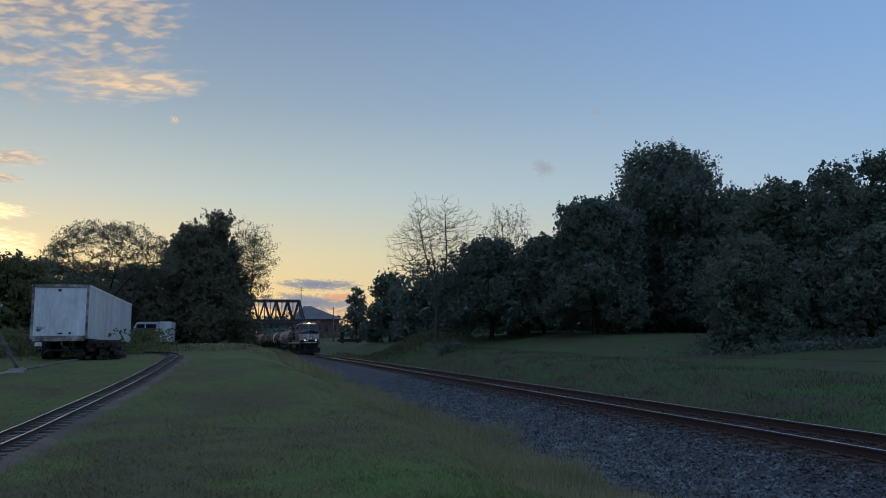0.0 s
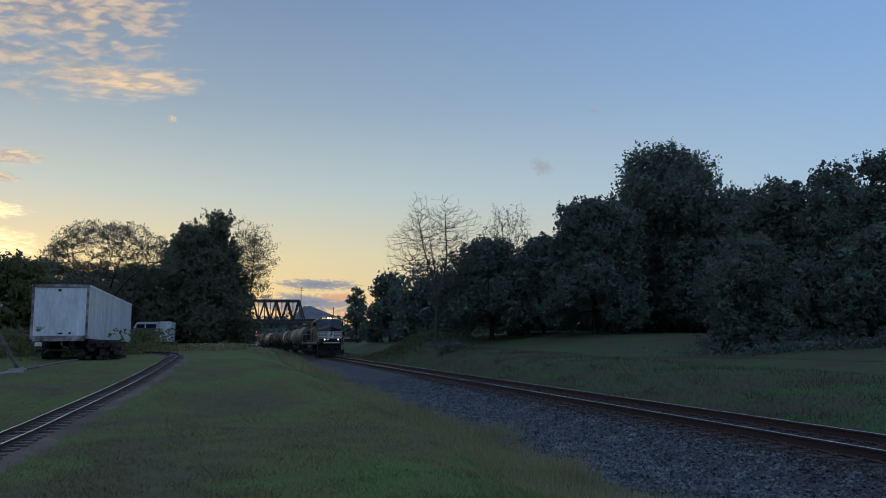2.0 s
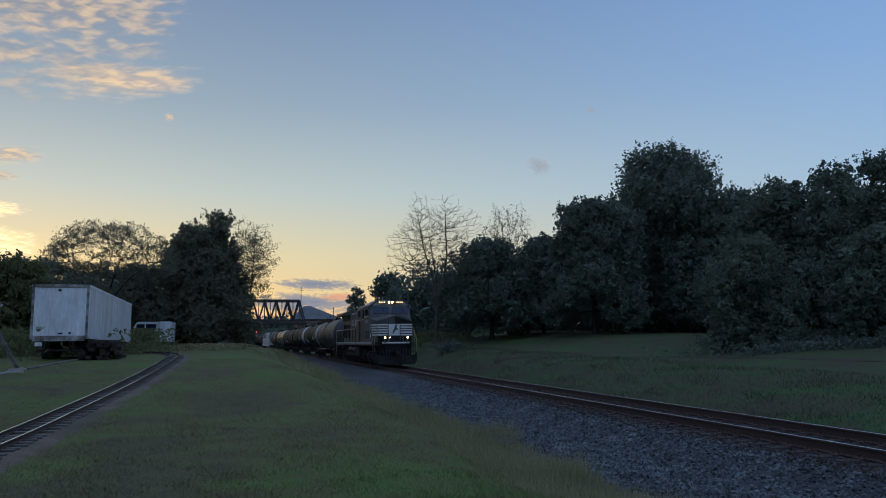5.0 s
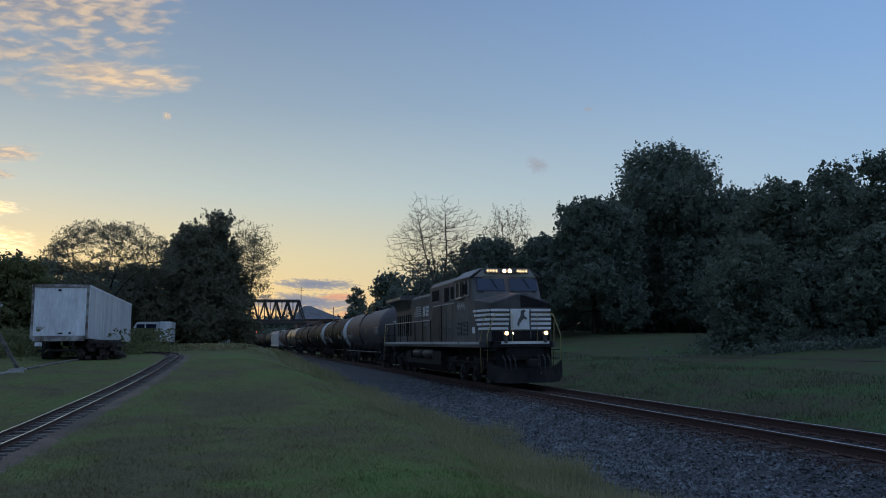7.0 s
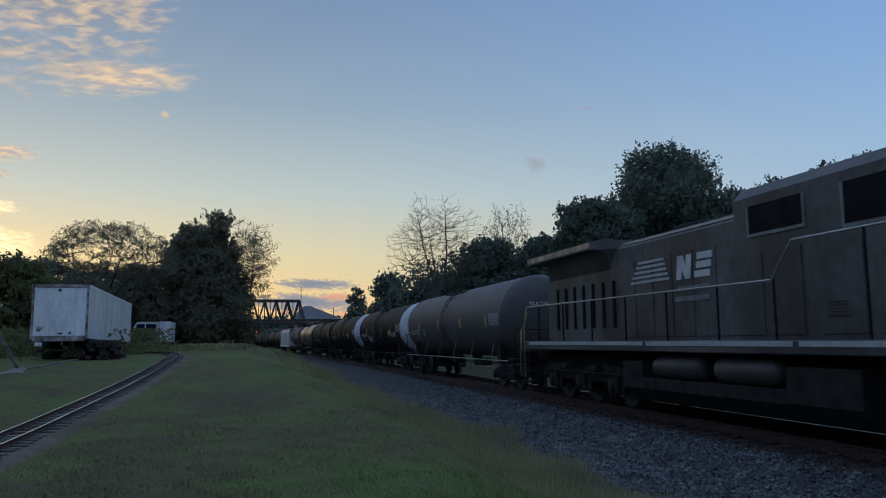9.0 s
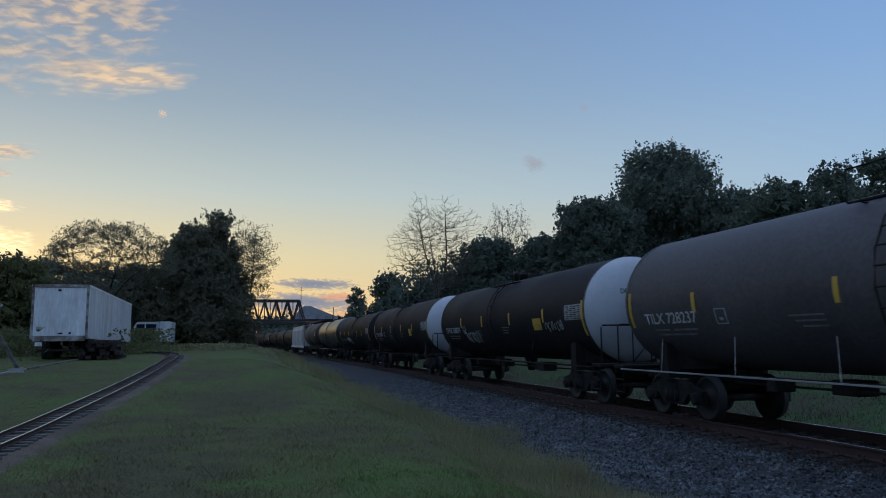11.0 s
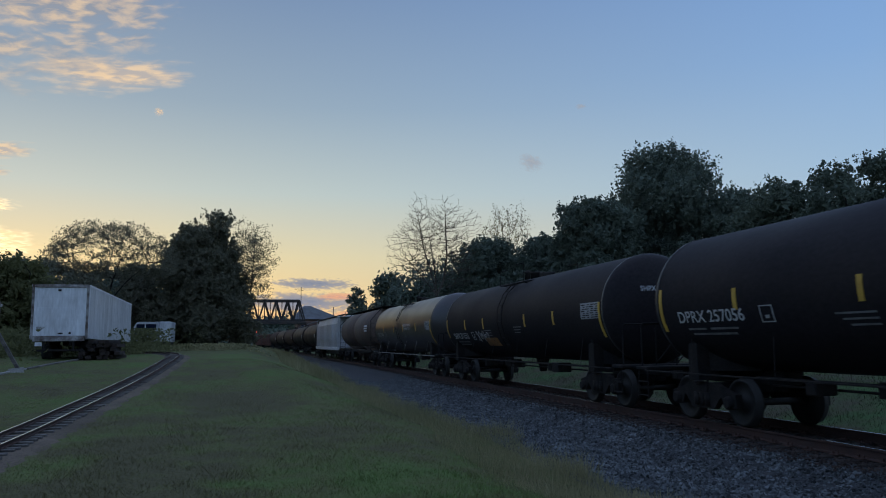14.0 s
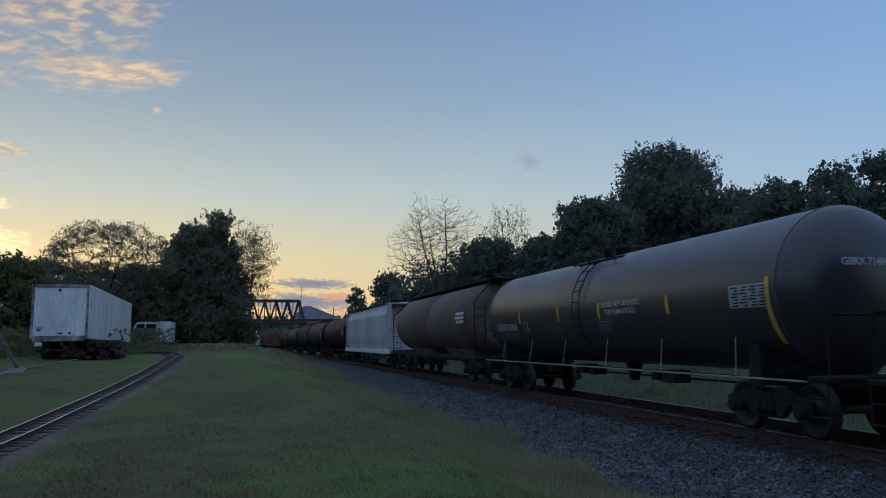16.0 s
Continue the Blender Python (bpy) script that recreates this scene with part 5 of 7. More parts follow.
def motions():
    times = [0, 0.1, 0.2] + [0.5 + 0.5 * k for k in range(31)] + [15.8, 15.9, 16.0]
    for car, nose_at, length in TRAIN:
        rows = []
        for t in sorted(times):
            s = nose_at - SPEED * t
            a, b = track_pose(s + 2.3), track_pose(s + length - 2.3)
            d = b.translation - a.translation
            turn = Matrix.Rotation(math.atan2(-d.x, d.y), 4, "Z")
            p0 = a.translation - d.normalized() * 2.3
            rows.append((t, Matrix.Translation(p0) @ turn))
        walk(car, rows)
    for ob, y, r in WHEELS:
        walk(ob, [(k / 30, Matrix.Translation((0, y, r)) @ Matrix.Rotation(SPEED * k / 30 / r, 4, "X")) for k in range(481)])
    for cloud, drift in CLOUDS:
        walk(cloud, [(t, Matrix.Translation(Vector(drift) * (t / 16.0))) for t in (0, 0.2, 2, 4, 6, 8, 10, 12, 14, 15.8, 16)])


# ---- trees ----
def leaf_mesh(name, centres, size, mat, seed, flat=0.0):
    r = np.random.default_rng(seed)
    n = len(centres)
    a, b = r.standard_normal((n, 3)), r.standard_normal((n, 3))
    a[:, 2] *= 1 - flat
    a /= np.linalg.norm(a, axis=1, keepdims=True)
    b -= a * np.sum(a * b, 1, keepdims=True)
    b /= np.linalg.norm(b, axis=1, keepdims=True)
    s = (size * (0.55 + 0.9 * r.random(n)))[:, None]
    c = np.asarray(centres)
    bend = np.cross(a, b) * s * 0.25
    v = np.stack([c - a * s, c + b * s * 0.55 + bend, c + a * s, c - b * s * 0.55 + bend], 1).reshape(-1, 3)
    i = 4 * np.arange(n)
    return fast_mesh(name, v, np.stack([i, i + 1, i + 2, i + 3], 1), mat)


def skeleton(start, targets, tip, power=0.45, step=0.7, straight=0.3, leaders=()):
    """Boughs grown from a stem to many twig ends; each end joins the nearest wood below it. Returns mesh points and faces."""
    nodes, parents = [np.array(p, float) for p in start], [max(0, k - 1) for k in range(len(start))]
    pool = np.zeros((len(start) + len(targets) * 14 + 200, 3))
    pool[:len(start)] = start
    way = np.zeros(len(pool))
    way[:len(start)] = 0.8 * np.arange(len(start))[::-1]
    for line in leaders:
        last, p = len(start) - 1, np.array(start[-1], float)
        for q in line:
            q = np.array(q, float)
            for u in (0.25, 0.5, 0.75, 1.0):
                c = p + (q - p) * u
                pool[len(nodes)], way[len(nodes)] = c, 0.12 * np.linalg.norm(c - pool[len(start) - 1])
                nodes.append(c)
                parents.append(last)
                last = len(nodes) - 1
            p = q
    order = np.argsort(np.linalg.norm(targets - pool[len(start) - 1], axis=1))
    for q in targets[order]:
        have = pool[:len(nodes)]
        gap = q - have
        cost = np.linalg.norm(gap, axis=1) + 0.8 * np.maximum(0, -gap[:, 2]) + straight * way[:len(nodes)]
        k = int(np.argmin(cost))
        p, n = have[k].copy(), max(1, min(12, int(np.linalg.norm(gap[k]) / step)))
        sag = np.linalg.norm(gap[k]) * 0.05
        for i_ in range(1, n + 1):
            u = i_ / n
            c = p + (q - p) * u + np.array((0, 0, -sag * math.sin(u * math.pi)))
            pool[len(nodes)] = c
            way[len(nodes)] = way[k] + np.linalg.norm(c - p)
            nodes.append(c)
            parents.append(k if i_ == 1 else len(nodes) - 2)
    count = np.ones(len(nodes))
    for k in range(len(nodes) - 1, 0, -1):
        count[parents[k]] += count[k]
    P, par = np.array(nodes), np.array(parents)
    r = tip * count ** power
    lo_, hi_ = P[par[1:]], P[1:]
    d = hi_ - lo_
    d /= np.maximum(np.linalg.norm(d, axis=1, keepdims=True), 1e-6)
    a_ = np.cross(d, np.array((0.31, 0.95, 0.05)))
    a_ /= np.maximum(np.linalg.norm(a_, axis=1, keepdims=True), 1e-6)
    b_ = np.cross(d, a_)
    r0, r1 = np.minimum(r[par[1:]], r[1:] * 1.35)[:, None], r[1:][:, None]
    ring = lambda c, rr: [c + rr * (a_ * math.cos(w_) + b_ * math.sin(w_)) for w_ in (0, 1.571, 3.142, 4.712)]
    v = np.stack(ring(lo_, r0) + ring(hi_, r1), 1).reshape(-1, 3)
    i8 = 8 * np.arange(len(hi_))[:, None]
    f = np.concatenate([i8 + np.array((k, (k + 1) % 4, 4 + (k + 1) % 4, 4 + k)) for k in range(4)])
    return v, f


def tree(x, y, top, radius, seed, label, mat, leaves=9000, size=0.22, low=0.18, shape="dome", group="", name="tree", bark=None, upright=0.45, spray=1.0):
    """A trunk with boughs into several overlapping leaf masses, whose outsides break into feathery sprays."""
    rnd, rg = random.Random(seed), np.random.default_rng(seed)
    z0 = float(land(x, y))
    h = top - z0 - 0.45 * spray
    t = thing(name, label, "tree", group, m=Matrix.Translation((x, y, z0 - 0.15)))
    masses = []
    for k in range(24):
        v = (k + rnd.random() * 0.8) / 24
        w_ = math.sqrt(max(0.05, 1 - v ** 2.2)) if shape == "dome" else (1 - v ** 1.35) ** 0.75 + 0.06 if shape == "peak" else math.sin(math.pi * min(1, 0.2 + 0.78 * v)) ** 0.7
        a = k * 2.39996 + rnd.uniform(-0.6, 0.6)
        rr = radius * w_ * rnd.uniform(0.55, 0.92)
        m_ = radius * rnd.uniform(0.26, 0.44) * (0.6 + 0.4 * w_)
        zc_ = min(h * (low + (1 - low) * v), h - m_ * 0.8)
        masses.append((rr * math.cos(a), rr * math.sin(a), max(zc_, m_ * 0.5 + h * low * 0.6), m_))
    masses.append((rnd.uniform(-0.1, 0.1) * radius, rnd.uniform(-0.1, 0.1) * radius, h - radius * 0.26, radius * 0.26))
    for k in (0.3, 0.5, 0.7):
        masses.append((0, 0, h * (low + (1 - low) * k), radius * 0.5))
    M = np.array(masses)
    stem = np.array([(0, 0, -0.2), (0, 0, 0.4), (rnd.uniform(-0.1, 0.1), rnd.uniform(-0.1, 0.1), h * 0.18), (rnd.uniform(-0.3, 0.3), rnd.uniform(-0.3, 0.3), h * 0.34)])
    v, f = skeleton(stem, np.concatenate([M[:, :3], M[:, :3] + rg.standard_normal((len(M), 3)) * M[:, 3:] * 0.5]), 0.022, 0.58, 1.2)
    part("trunk", fast_mesh("trunk", v, f, bark or BARK, True), bark or BARK, t)
    total = int(leaves * 1.4)
    inner = int(total * 0.22)
    each = 20
    count = (total - inner) // each
    pick = rg.choice(len(M), count * 2, p=M[:, 3] ** 2 / np.sum(M[:, 3] ** 2))
    d = rg.standard_normal((count * 2, 3))
    d /= np.linalg.norm(d, axis=1, keepdims=True)
    base_ = M[pick, :3] + d * M[pick, 3:] * (0.80 + 0.28 * rg.random((count * 2, 1))) * np.array((1, 1, 0.82))
    inside = np.zeros(len(base_), bool)
    for m_ in M:
        inside |= np.linalg.norm(base_ - m_[:3], axis=1) < 0.72 * m_[3]
    keep = np.flatnonzero(~inside & (base_[:, 2] > 0.25))[:count]
    base_, d = base_[keep], d[keep]
    aim = d + np.array((0, 0, upright)) + 0.45 * rg.standard_normal(d.shape)
    aim /= np.linalg.norm(aim, axis=1, keepdims=True)
    L = spray * (0.35 + 0.95 * rg.random((len(base_), 1)) ** 1.5)
    u = rg.random((len(base_), each, 1))
    pts = base_[:, None] + aim[:, None] * L[:, None] * (u - 0.25) + rg.standard_normal((len(base_), each, 3)) * (0.20 * spray) * (1.15 - 0.8 * u)
    pts = pts.reshape(-1, 3)
    pick = rg.choice(len(M), inner, p=M[:, 3] ** 3 / np.sum(M[:, 3] ** 3))
    d = rg.standard_normal((inner, 3))
    d /= np.linalg.norm(d, axis=1, keepdims=True)
    fill = M[pick, :3] + d * M[pick, 3:] * 0.8 * rg.random((inner, 1)) ** 0.4
    sizes = np.concatenate([np.full(len(pts), size * 0.77), np.full(inner, size * 1.85)])
    pts = np.concatenate([pts, fill])
    pts[:, 2] = np.maximum(pts[:, 2], 0.25)
    part("crown", leaf_mesh("crown", pts, sizes, mat, seed + 1), mat, t)
    return t


def open_tree(x, y, top, seed, label, mat, ends, fork, per, size, spread, bark=None, name="tree", tip=0.011, leafed=1.0, leaders=()):
    """A tree whose boughs show: twig ends fill a shape (bearing, height of 1, reach), with a few leaves at each."""
    rg = np.random.default_rng(seed)
    z0 = float(land(x, y))
    h = top - z0
    t = thing(name, label, "tree", m=Matrix.Translation((x, y, z0 - 0.15)))
    targets = ends(rg, h)
    stem = np.array([(0, 0, -0.3), (0, 0, 0.3)] + [(0.12 * math.sin(3 * u + seed), 0.1 * math.cos(4 * u), h * fork * u) for u in (0.35, 0.7, 1.0)])
    v, f = skeleton(stem, targets, tip, 0.34, 0.5, 0.4, [[(a, b, c * h) for a, b, c in line] for line in leaders])
    part("trunk", fast_mesh("trunk", v, f, bark or BARK, True), bark or BARK, t)
    on = targets[rg.random(len(targets)) < leafed]
    pts = (on[:, None] + rg.standard_normal((len(on), per, 3)) * np.array(spread)).reshape(-1, 3)
    part("crown", leaf_mesh("crown", pts, size, mat, seed + 1), mat, t, "thin leaves at the twig ends")
    return t


def ball(count, cz, rx, rz, core=0.5, flat_below=0.0, lumps=1.0):
    """Twig ends through an egg-shaped crown, thicker towards its outside."""
    def ends(rg, h):
        d = rg.standard_normal((count, 3))
        d /= np.linalg.norm(d, axis=1, keepdims=True)
        d[:, 2] = np.where(d[:, 2] < 0, d[:, 2] * (1 - flat_below), d[:, 2])
        wave = 1 + lumps * (0.13 * np.sin(3.1 * np.arctan2(d[:, 1], d[:, 0]) + 4 * d[:, 2]) + 0.08 * np.sin(7 * d[:, 0] + 5 * d[:, 2]))
        k = (core + (1 - core) * rg.random(count) ** 0.6) * wave
        return np.stack([d[:, 0] * k * rx, d[:, 1] * k * rx, h * cz + d[:, 2] * k * rz * h], 1)
    return ends


DK = "dense dark green broadleaf tree at the edge of the lawn"
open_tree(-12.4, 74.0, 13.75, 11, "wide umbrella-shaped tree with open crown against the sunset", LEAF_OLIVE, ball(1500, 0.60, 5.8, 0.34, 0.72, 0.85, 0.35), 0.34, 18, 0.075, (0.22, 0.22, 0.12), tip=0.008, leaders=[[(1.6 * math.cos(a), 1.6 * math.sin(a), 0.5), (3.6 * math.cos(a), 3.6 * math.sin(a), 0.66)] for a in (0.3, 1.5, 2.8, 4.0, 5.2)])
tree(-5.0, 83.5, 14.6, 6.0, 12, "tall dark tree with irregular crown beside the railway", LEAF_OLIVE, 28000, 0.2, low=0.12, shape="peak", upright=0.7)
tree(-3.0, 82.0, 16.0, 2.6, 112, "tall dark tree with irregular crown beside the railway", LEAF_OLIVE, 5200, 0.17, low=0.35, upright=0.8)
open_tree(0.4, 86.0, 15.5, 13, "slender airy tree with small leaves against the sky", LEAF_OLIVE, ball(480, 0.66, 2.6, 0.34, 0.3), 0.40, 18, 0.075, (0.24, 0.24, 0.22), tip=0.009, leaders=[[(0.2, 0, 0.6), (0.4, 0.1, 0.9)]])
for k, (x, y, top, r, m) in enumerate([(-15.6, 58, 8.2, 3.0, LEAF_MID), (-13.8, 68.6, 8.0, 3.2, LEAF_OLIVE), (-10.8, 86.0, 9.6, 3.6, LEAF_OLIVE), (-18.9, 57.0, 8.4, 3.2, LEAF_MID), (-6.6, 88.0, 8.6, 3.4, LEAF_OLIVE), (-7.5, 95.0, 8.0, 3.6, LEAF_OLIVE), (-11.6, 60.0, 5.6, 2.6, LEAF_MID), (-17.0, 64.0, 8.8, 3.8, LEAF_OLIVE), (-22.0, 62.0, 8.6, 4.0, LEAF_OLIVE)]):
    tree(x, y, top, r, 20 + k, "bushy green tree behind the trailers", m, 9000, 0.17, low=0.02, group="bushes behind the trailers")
tree(23.8, 168, 14.3, 2.8, 31, "small distant tree beside the railway", LEAF_DARK, 2600, 0.26, low=0.1, shape="oval", upright=0.8)
tree(24.8, 132.7, 14.4, 4.8, 32, DK, LEAF_DARK, 9000, 0.24, low=0.02)
tree(27.5, 118, 11.8, 4.2, 33, DK, LEAF_DARK, 8000, 0.24, low=0.02)
tree(31.0, 116, 12.5, 4.4, 34, DK, LEAF_DARK, 8000, 0.24, low=0.02)
open_tree(20.4, 81.5, 18.0, 5, "tall nearly leafless pale-barked tree on the grassy rise", LEAF_DRY, ball(2600, 0.66, 5.5, 0.335, 0.2), 0.34, 1, 0.05, (0.1, 0.1, 0.1), BARE, "bare_tree", 0.0088, 0.9,
          [[(-0.3, 0.2, 0.46), (-1.2, 0.6, 0.66), (-1.8, 0.8, 0.88)], [(0.8, -0.4, 0.43), (1.2, -0.5, 0.60), (1.0, -0.6, 0.96)], [(0.2, 1.0, 0.5), (-0.2, 1.8, 0.74)], [(-1.6, -0.6, 0.46), (-3.2, -1.0, 0.56)]])
tree(27.6, 83.6, 14.2, 5.8, 36, DK, LEAF_DARK, 15000, 0.21, low=0.17)
open_tree(40.1, 113.1, 23.6, 37, "thin airy tree top rising behind the wood", LEAF_DRY, ball(420, 0.74, 4.0, 0.27, 0.3), 0.45, 5, 0.11, (0.34, 0.34, 0.34), BARE, tip=0.013)
tree(34.0, 83.4, 14.6, 4.2, 38, DK, LEAF_DARK, 11000, 0.21, low=0.12)
tree(35.0, 72.0, 16.8, 5.8, 39, DK, LEAF_DARK, 24000, 0.20, low=0.14)
tree(48.2, 78.7, 24.9, 10.6, 40, "very tall dark tree towering over the wood", LEAF_DARK, 44000, 0.22, low=0.08, upright=1.3, spray=1.6, shape="peak")
tree(52.0, 71.2, 18.6, 5.4, 41, DK, LEAF_DARK, 18000, 0.21, low=0.05)
tree(39.2, 48.0, 14.0, 4.8, 42, DK, LEAF_DEEP, 18000, 0.16, low=0.04)
tree(31.0, 41.5, 8.6, 2.9, 43, "round green tree at the edge of the lawn", LEAF_DEEP, 12000, 0.14, low=0.03)
tree(46.1, 50.0, 16.0, 3.8, 44, DK, LEAF_DEEP, 12000, 0.17, low=0.06)
tree(42.8, 42.0, 14.9, 3.8, 45, DK, LEAF_DEEP, 13000, 0.15, low=0.05)
tree(47.1, 40.3, 13.2, 4.2, 46, DK, LEAF_DEEP, 9000, 0.17, low=0.05)
tree(37.5, 37.5, 9.0, 3.2, 47, "round green tree at the edge of the lawn", LEAF_DEEP, 9000, 0.15, low=0.03)

# woods that close the place behind and around; some unseen, added to block light
rw = np.random.default_rng(77)


def woods(name, count, place, size, mat, label):
    pts = np.array([place() for _ in range(count)])
    return tagged(new(name, leaf_mesh(name, pts, size, mat, 9)), label, "woods", kind="stuff")


def belt(x0, y0, x1, y1, depth, top):
    def place():
        u = rw.random()
        x, y = x0 + (x1 - x0) * u + rw.normal() * depth, y0 + (y1 - y0) * u + rw.normal() * depth
        hgt = top * (0.75 + 0.25 * math.sin(u * 40) * math.sin(u * 17 + 1))
        return (x, y, float(land(x, y)) + hgt * rw.random() ** 0.8)
    return place


woods("woods", 16000, belt(28, 122, 45, 100, 3.0, 13.0), 0.36, LEAF_DARK, "dark wood behind the edge trees")
woods("woods", 34000, belt(47, 97, 66, 66, 2.2, 14.5), 0.26, LEAF_DARK, "dark wood behind the edge trees")
woods("woods", 24000, belt(66, 66, 58, 22, 3.0, 15.0), 0.36, LEAF_DARK, "dark wood behind the edge trees")
woods("woods", 24000, belt(-42, 72, -9.5, 94, 1.8, 9.0), 0.34, LEAF_DARK, "dark wood behind the trailers")
# Hidden belt, added to block low sunset glow mirrored in the tank sides.
woods("woods", 12000, belt(-14, 99, -26, 238, 2.0, 11.0), 0.5, LEAF_DARK, "hidden wood added to block glow reflected by the train")
woods("woods", 9000, belt(-6, 430, 48, 400, 4.0, 14.0), 0.8, LEAF_DARK, "dark distant trees beyond the bridge")
woods("woods", 14000, belt(-220, 330, 260, 360, 9.0, 7.0), 1.1, LEAF_DARK, "distant low tree line")
# Two belts out of view, added to block low western light.
woods("woods", 9000, belt(-34, 62, -34, -40, 3.0, 11.0), 0.7, LEAF_DARK, "unseen wood added to block low western light")
woods("woods", 9000, belt(-34, -40, 70, -40, 3.0, 11.0), 0.7, LEAF_DARK, "unseen wood added to block low western light")
# Tall belt out of view, added to keep warm glow off the train.
woods("woods", 9000, belt(-64, 58, -30, 78, 2.0, 16.0), 0.6, LEAF_DARK, "unseen tall wood added to block the sunset glow")
woods("woods", 6000, belt(-46, 612, 4, 600, 4.0, 22.0), 1.3, LEAF_DARK, "dark distant trees beyond the bridge")
woods("woods", 12000, belt(34, 100, 64, 60, 1.6, 5.5), 0.3, LEAF_DARK, "dark undergrowth behind the edge trees")


# ---- small park railway on the lawn ----
def glide(points, step=0.25):
    """A smooth line through a few points of the plan."""
    pts = [Vector((*p, 0)) for p in points]
    pts = [pts[0] * 2 - pts[1]] + pts + [pts[-1] * 2 - pts[-2]]
    out = []
    for a, b, c, d in zip(pts, pts[1:], pts[2:], pts[3:]):
        n = max(2, int((c - b).length / step))
        for k in range(n):
            u = k / n
            out.append(0.5 * ((2 * b) + (c - a) * u + (2 * a - 5 * b + 4 * c - d) * u * u + (3 * b - a - 3 * c + d) * u ** 3))
    return out + [pts[-2]]


def offset(line, q):
    res = []
    for k, p in enumerate(line):
        d = (line[min(k + 1, len(line) - 1)] - line[max(k - 1, 0)]).normalized()
        res.append(Vector((p.x + d.y * q, p.y - d.x * q, 0)))
    return res


def strip(name, line, left, right, mat, lift, label, category, wobble=0.0):
    r = random.Random(len(line))
    la = [offset(line, left + (right - left) * u / 6) for u in range(7)]
    v = []
    for k in range(len(line)):
        for u in range(7):
            p = la[u][k]
            w_ = wobble * (r.random() - 0.5) if u in (0, 6) else 0
            sink = -0.035 if u in (0, 6) else 0
            v.append((p.x + w_, p.y, float(land(p.x + w_, p.y)) + lift + sink))
    i = (np.arange(len(line) - 1)[:, None] * 7 + np.arange(6)[None]).ravel()
    return tagged(new(name, fast_mesh(name, v, np.stack([i, i + 1, i + 8, i + 7], 1), mat, True)), label, category, kind="structure")


mini = glide([(-3.95, -6), (-3.82, 5), (-3.76, 13), (-3.74, 17.3), (-3.68, 20), (-3.58, 23.2), (-3.44, 28), (-3.38, 32), (-3.38, 37), (-3.55, 41.7), (-4.3, 46.5), (-5.2, 50.5), (-6.6, 54)])
strip("soil_strip", mini, -0.55, 0.85, SOIL, 0.022, "bare worn soil beside the small park railway", "soil", 0.3)
small = thing("park_railway", "narrow park railway with silvery rails on pale ties", "railway track", kind="structure")
for side in (-0.20, 0.25):
    line = offset(mini, side)
    b, hd = Solid(), Solid()
    b.loft([[(p.x + a, p.y, float(land(p.x, p.y)) + z) for a, z in ((-0.032, 0.06), (0.032, 0.06), (0.03, 0.075), (0.008, 0.08), (0.008, 0.115), (0.02, 0.12), (0.02, 0.14), (-0.02, 0.14), (-0.02, 0.12), (-0.008, 0.115), (-0.008, 0.08), (-0.03, 0.075))] for p in line])
    hd.loft([[(p.x + a, p.y, float(land(p.x, p.y)) + z) for a, z in ((-0.021, 0.132), (0.021, 0.132), (0.019, 0.140), (0.010, 0.1445), (-0.010, 0.1445), (-0.019, 0.140))] for p in line], True)
    r_ = part("rail", b, RUST, small, "slim rusty rail")
    part("rail_head", hd, POLISHED, r_, "shining rail top")
mt_me = Solid().bbox(-0.40, 0.48, -0.06, 0.06, -0.03, 0.06, 0.01).mesh("tie")
mt_me.materials.append(TIMBER)
acc, kept = 0.0, 0
for a, b in zip(mini, mini[1:]):
    acc += (b - a).length
    if acc > 0.27 and a.y > 3 and kept < 190:
        acc, kept = 0.0, kept + 1
        d = b - a
        o = part("tie", mt_me, TIMBER, small)
        o.matrix_world = Matrix.Translation((a.x, a.y, float(land(a.x, a.y)))) @ Matrix.Rotation(math.atan2(-d.x, d.y), 4, "Z") @ pose(rt.uniform(-0.03, 0.03), 0, 0, 0, 0, rt.uniform(-2, 2))

# worn path across the far lawn
strip("worn_path", glide([(20, 60), (24.5, 47), (27, 38), (29, 30), (33, 20), (40, 8)], 0.8), -0.5, 0.5, PATHSOIL, 0.012, "faint worn track across the far lawn", "path", 0.5)


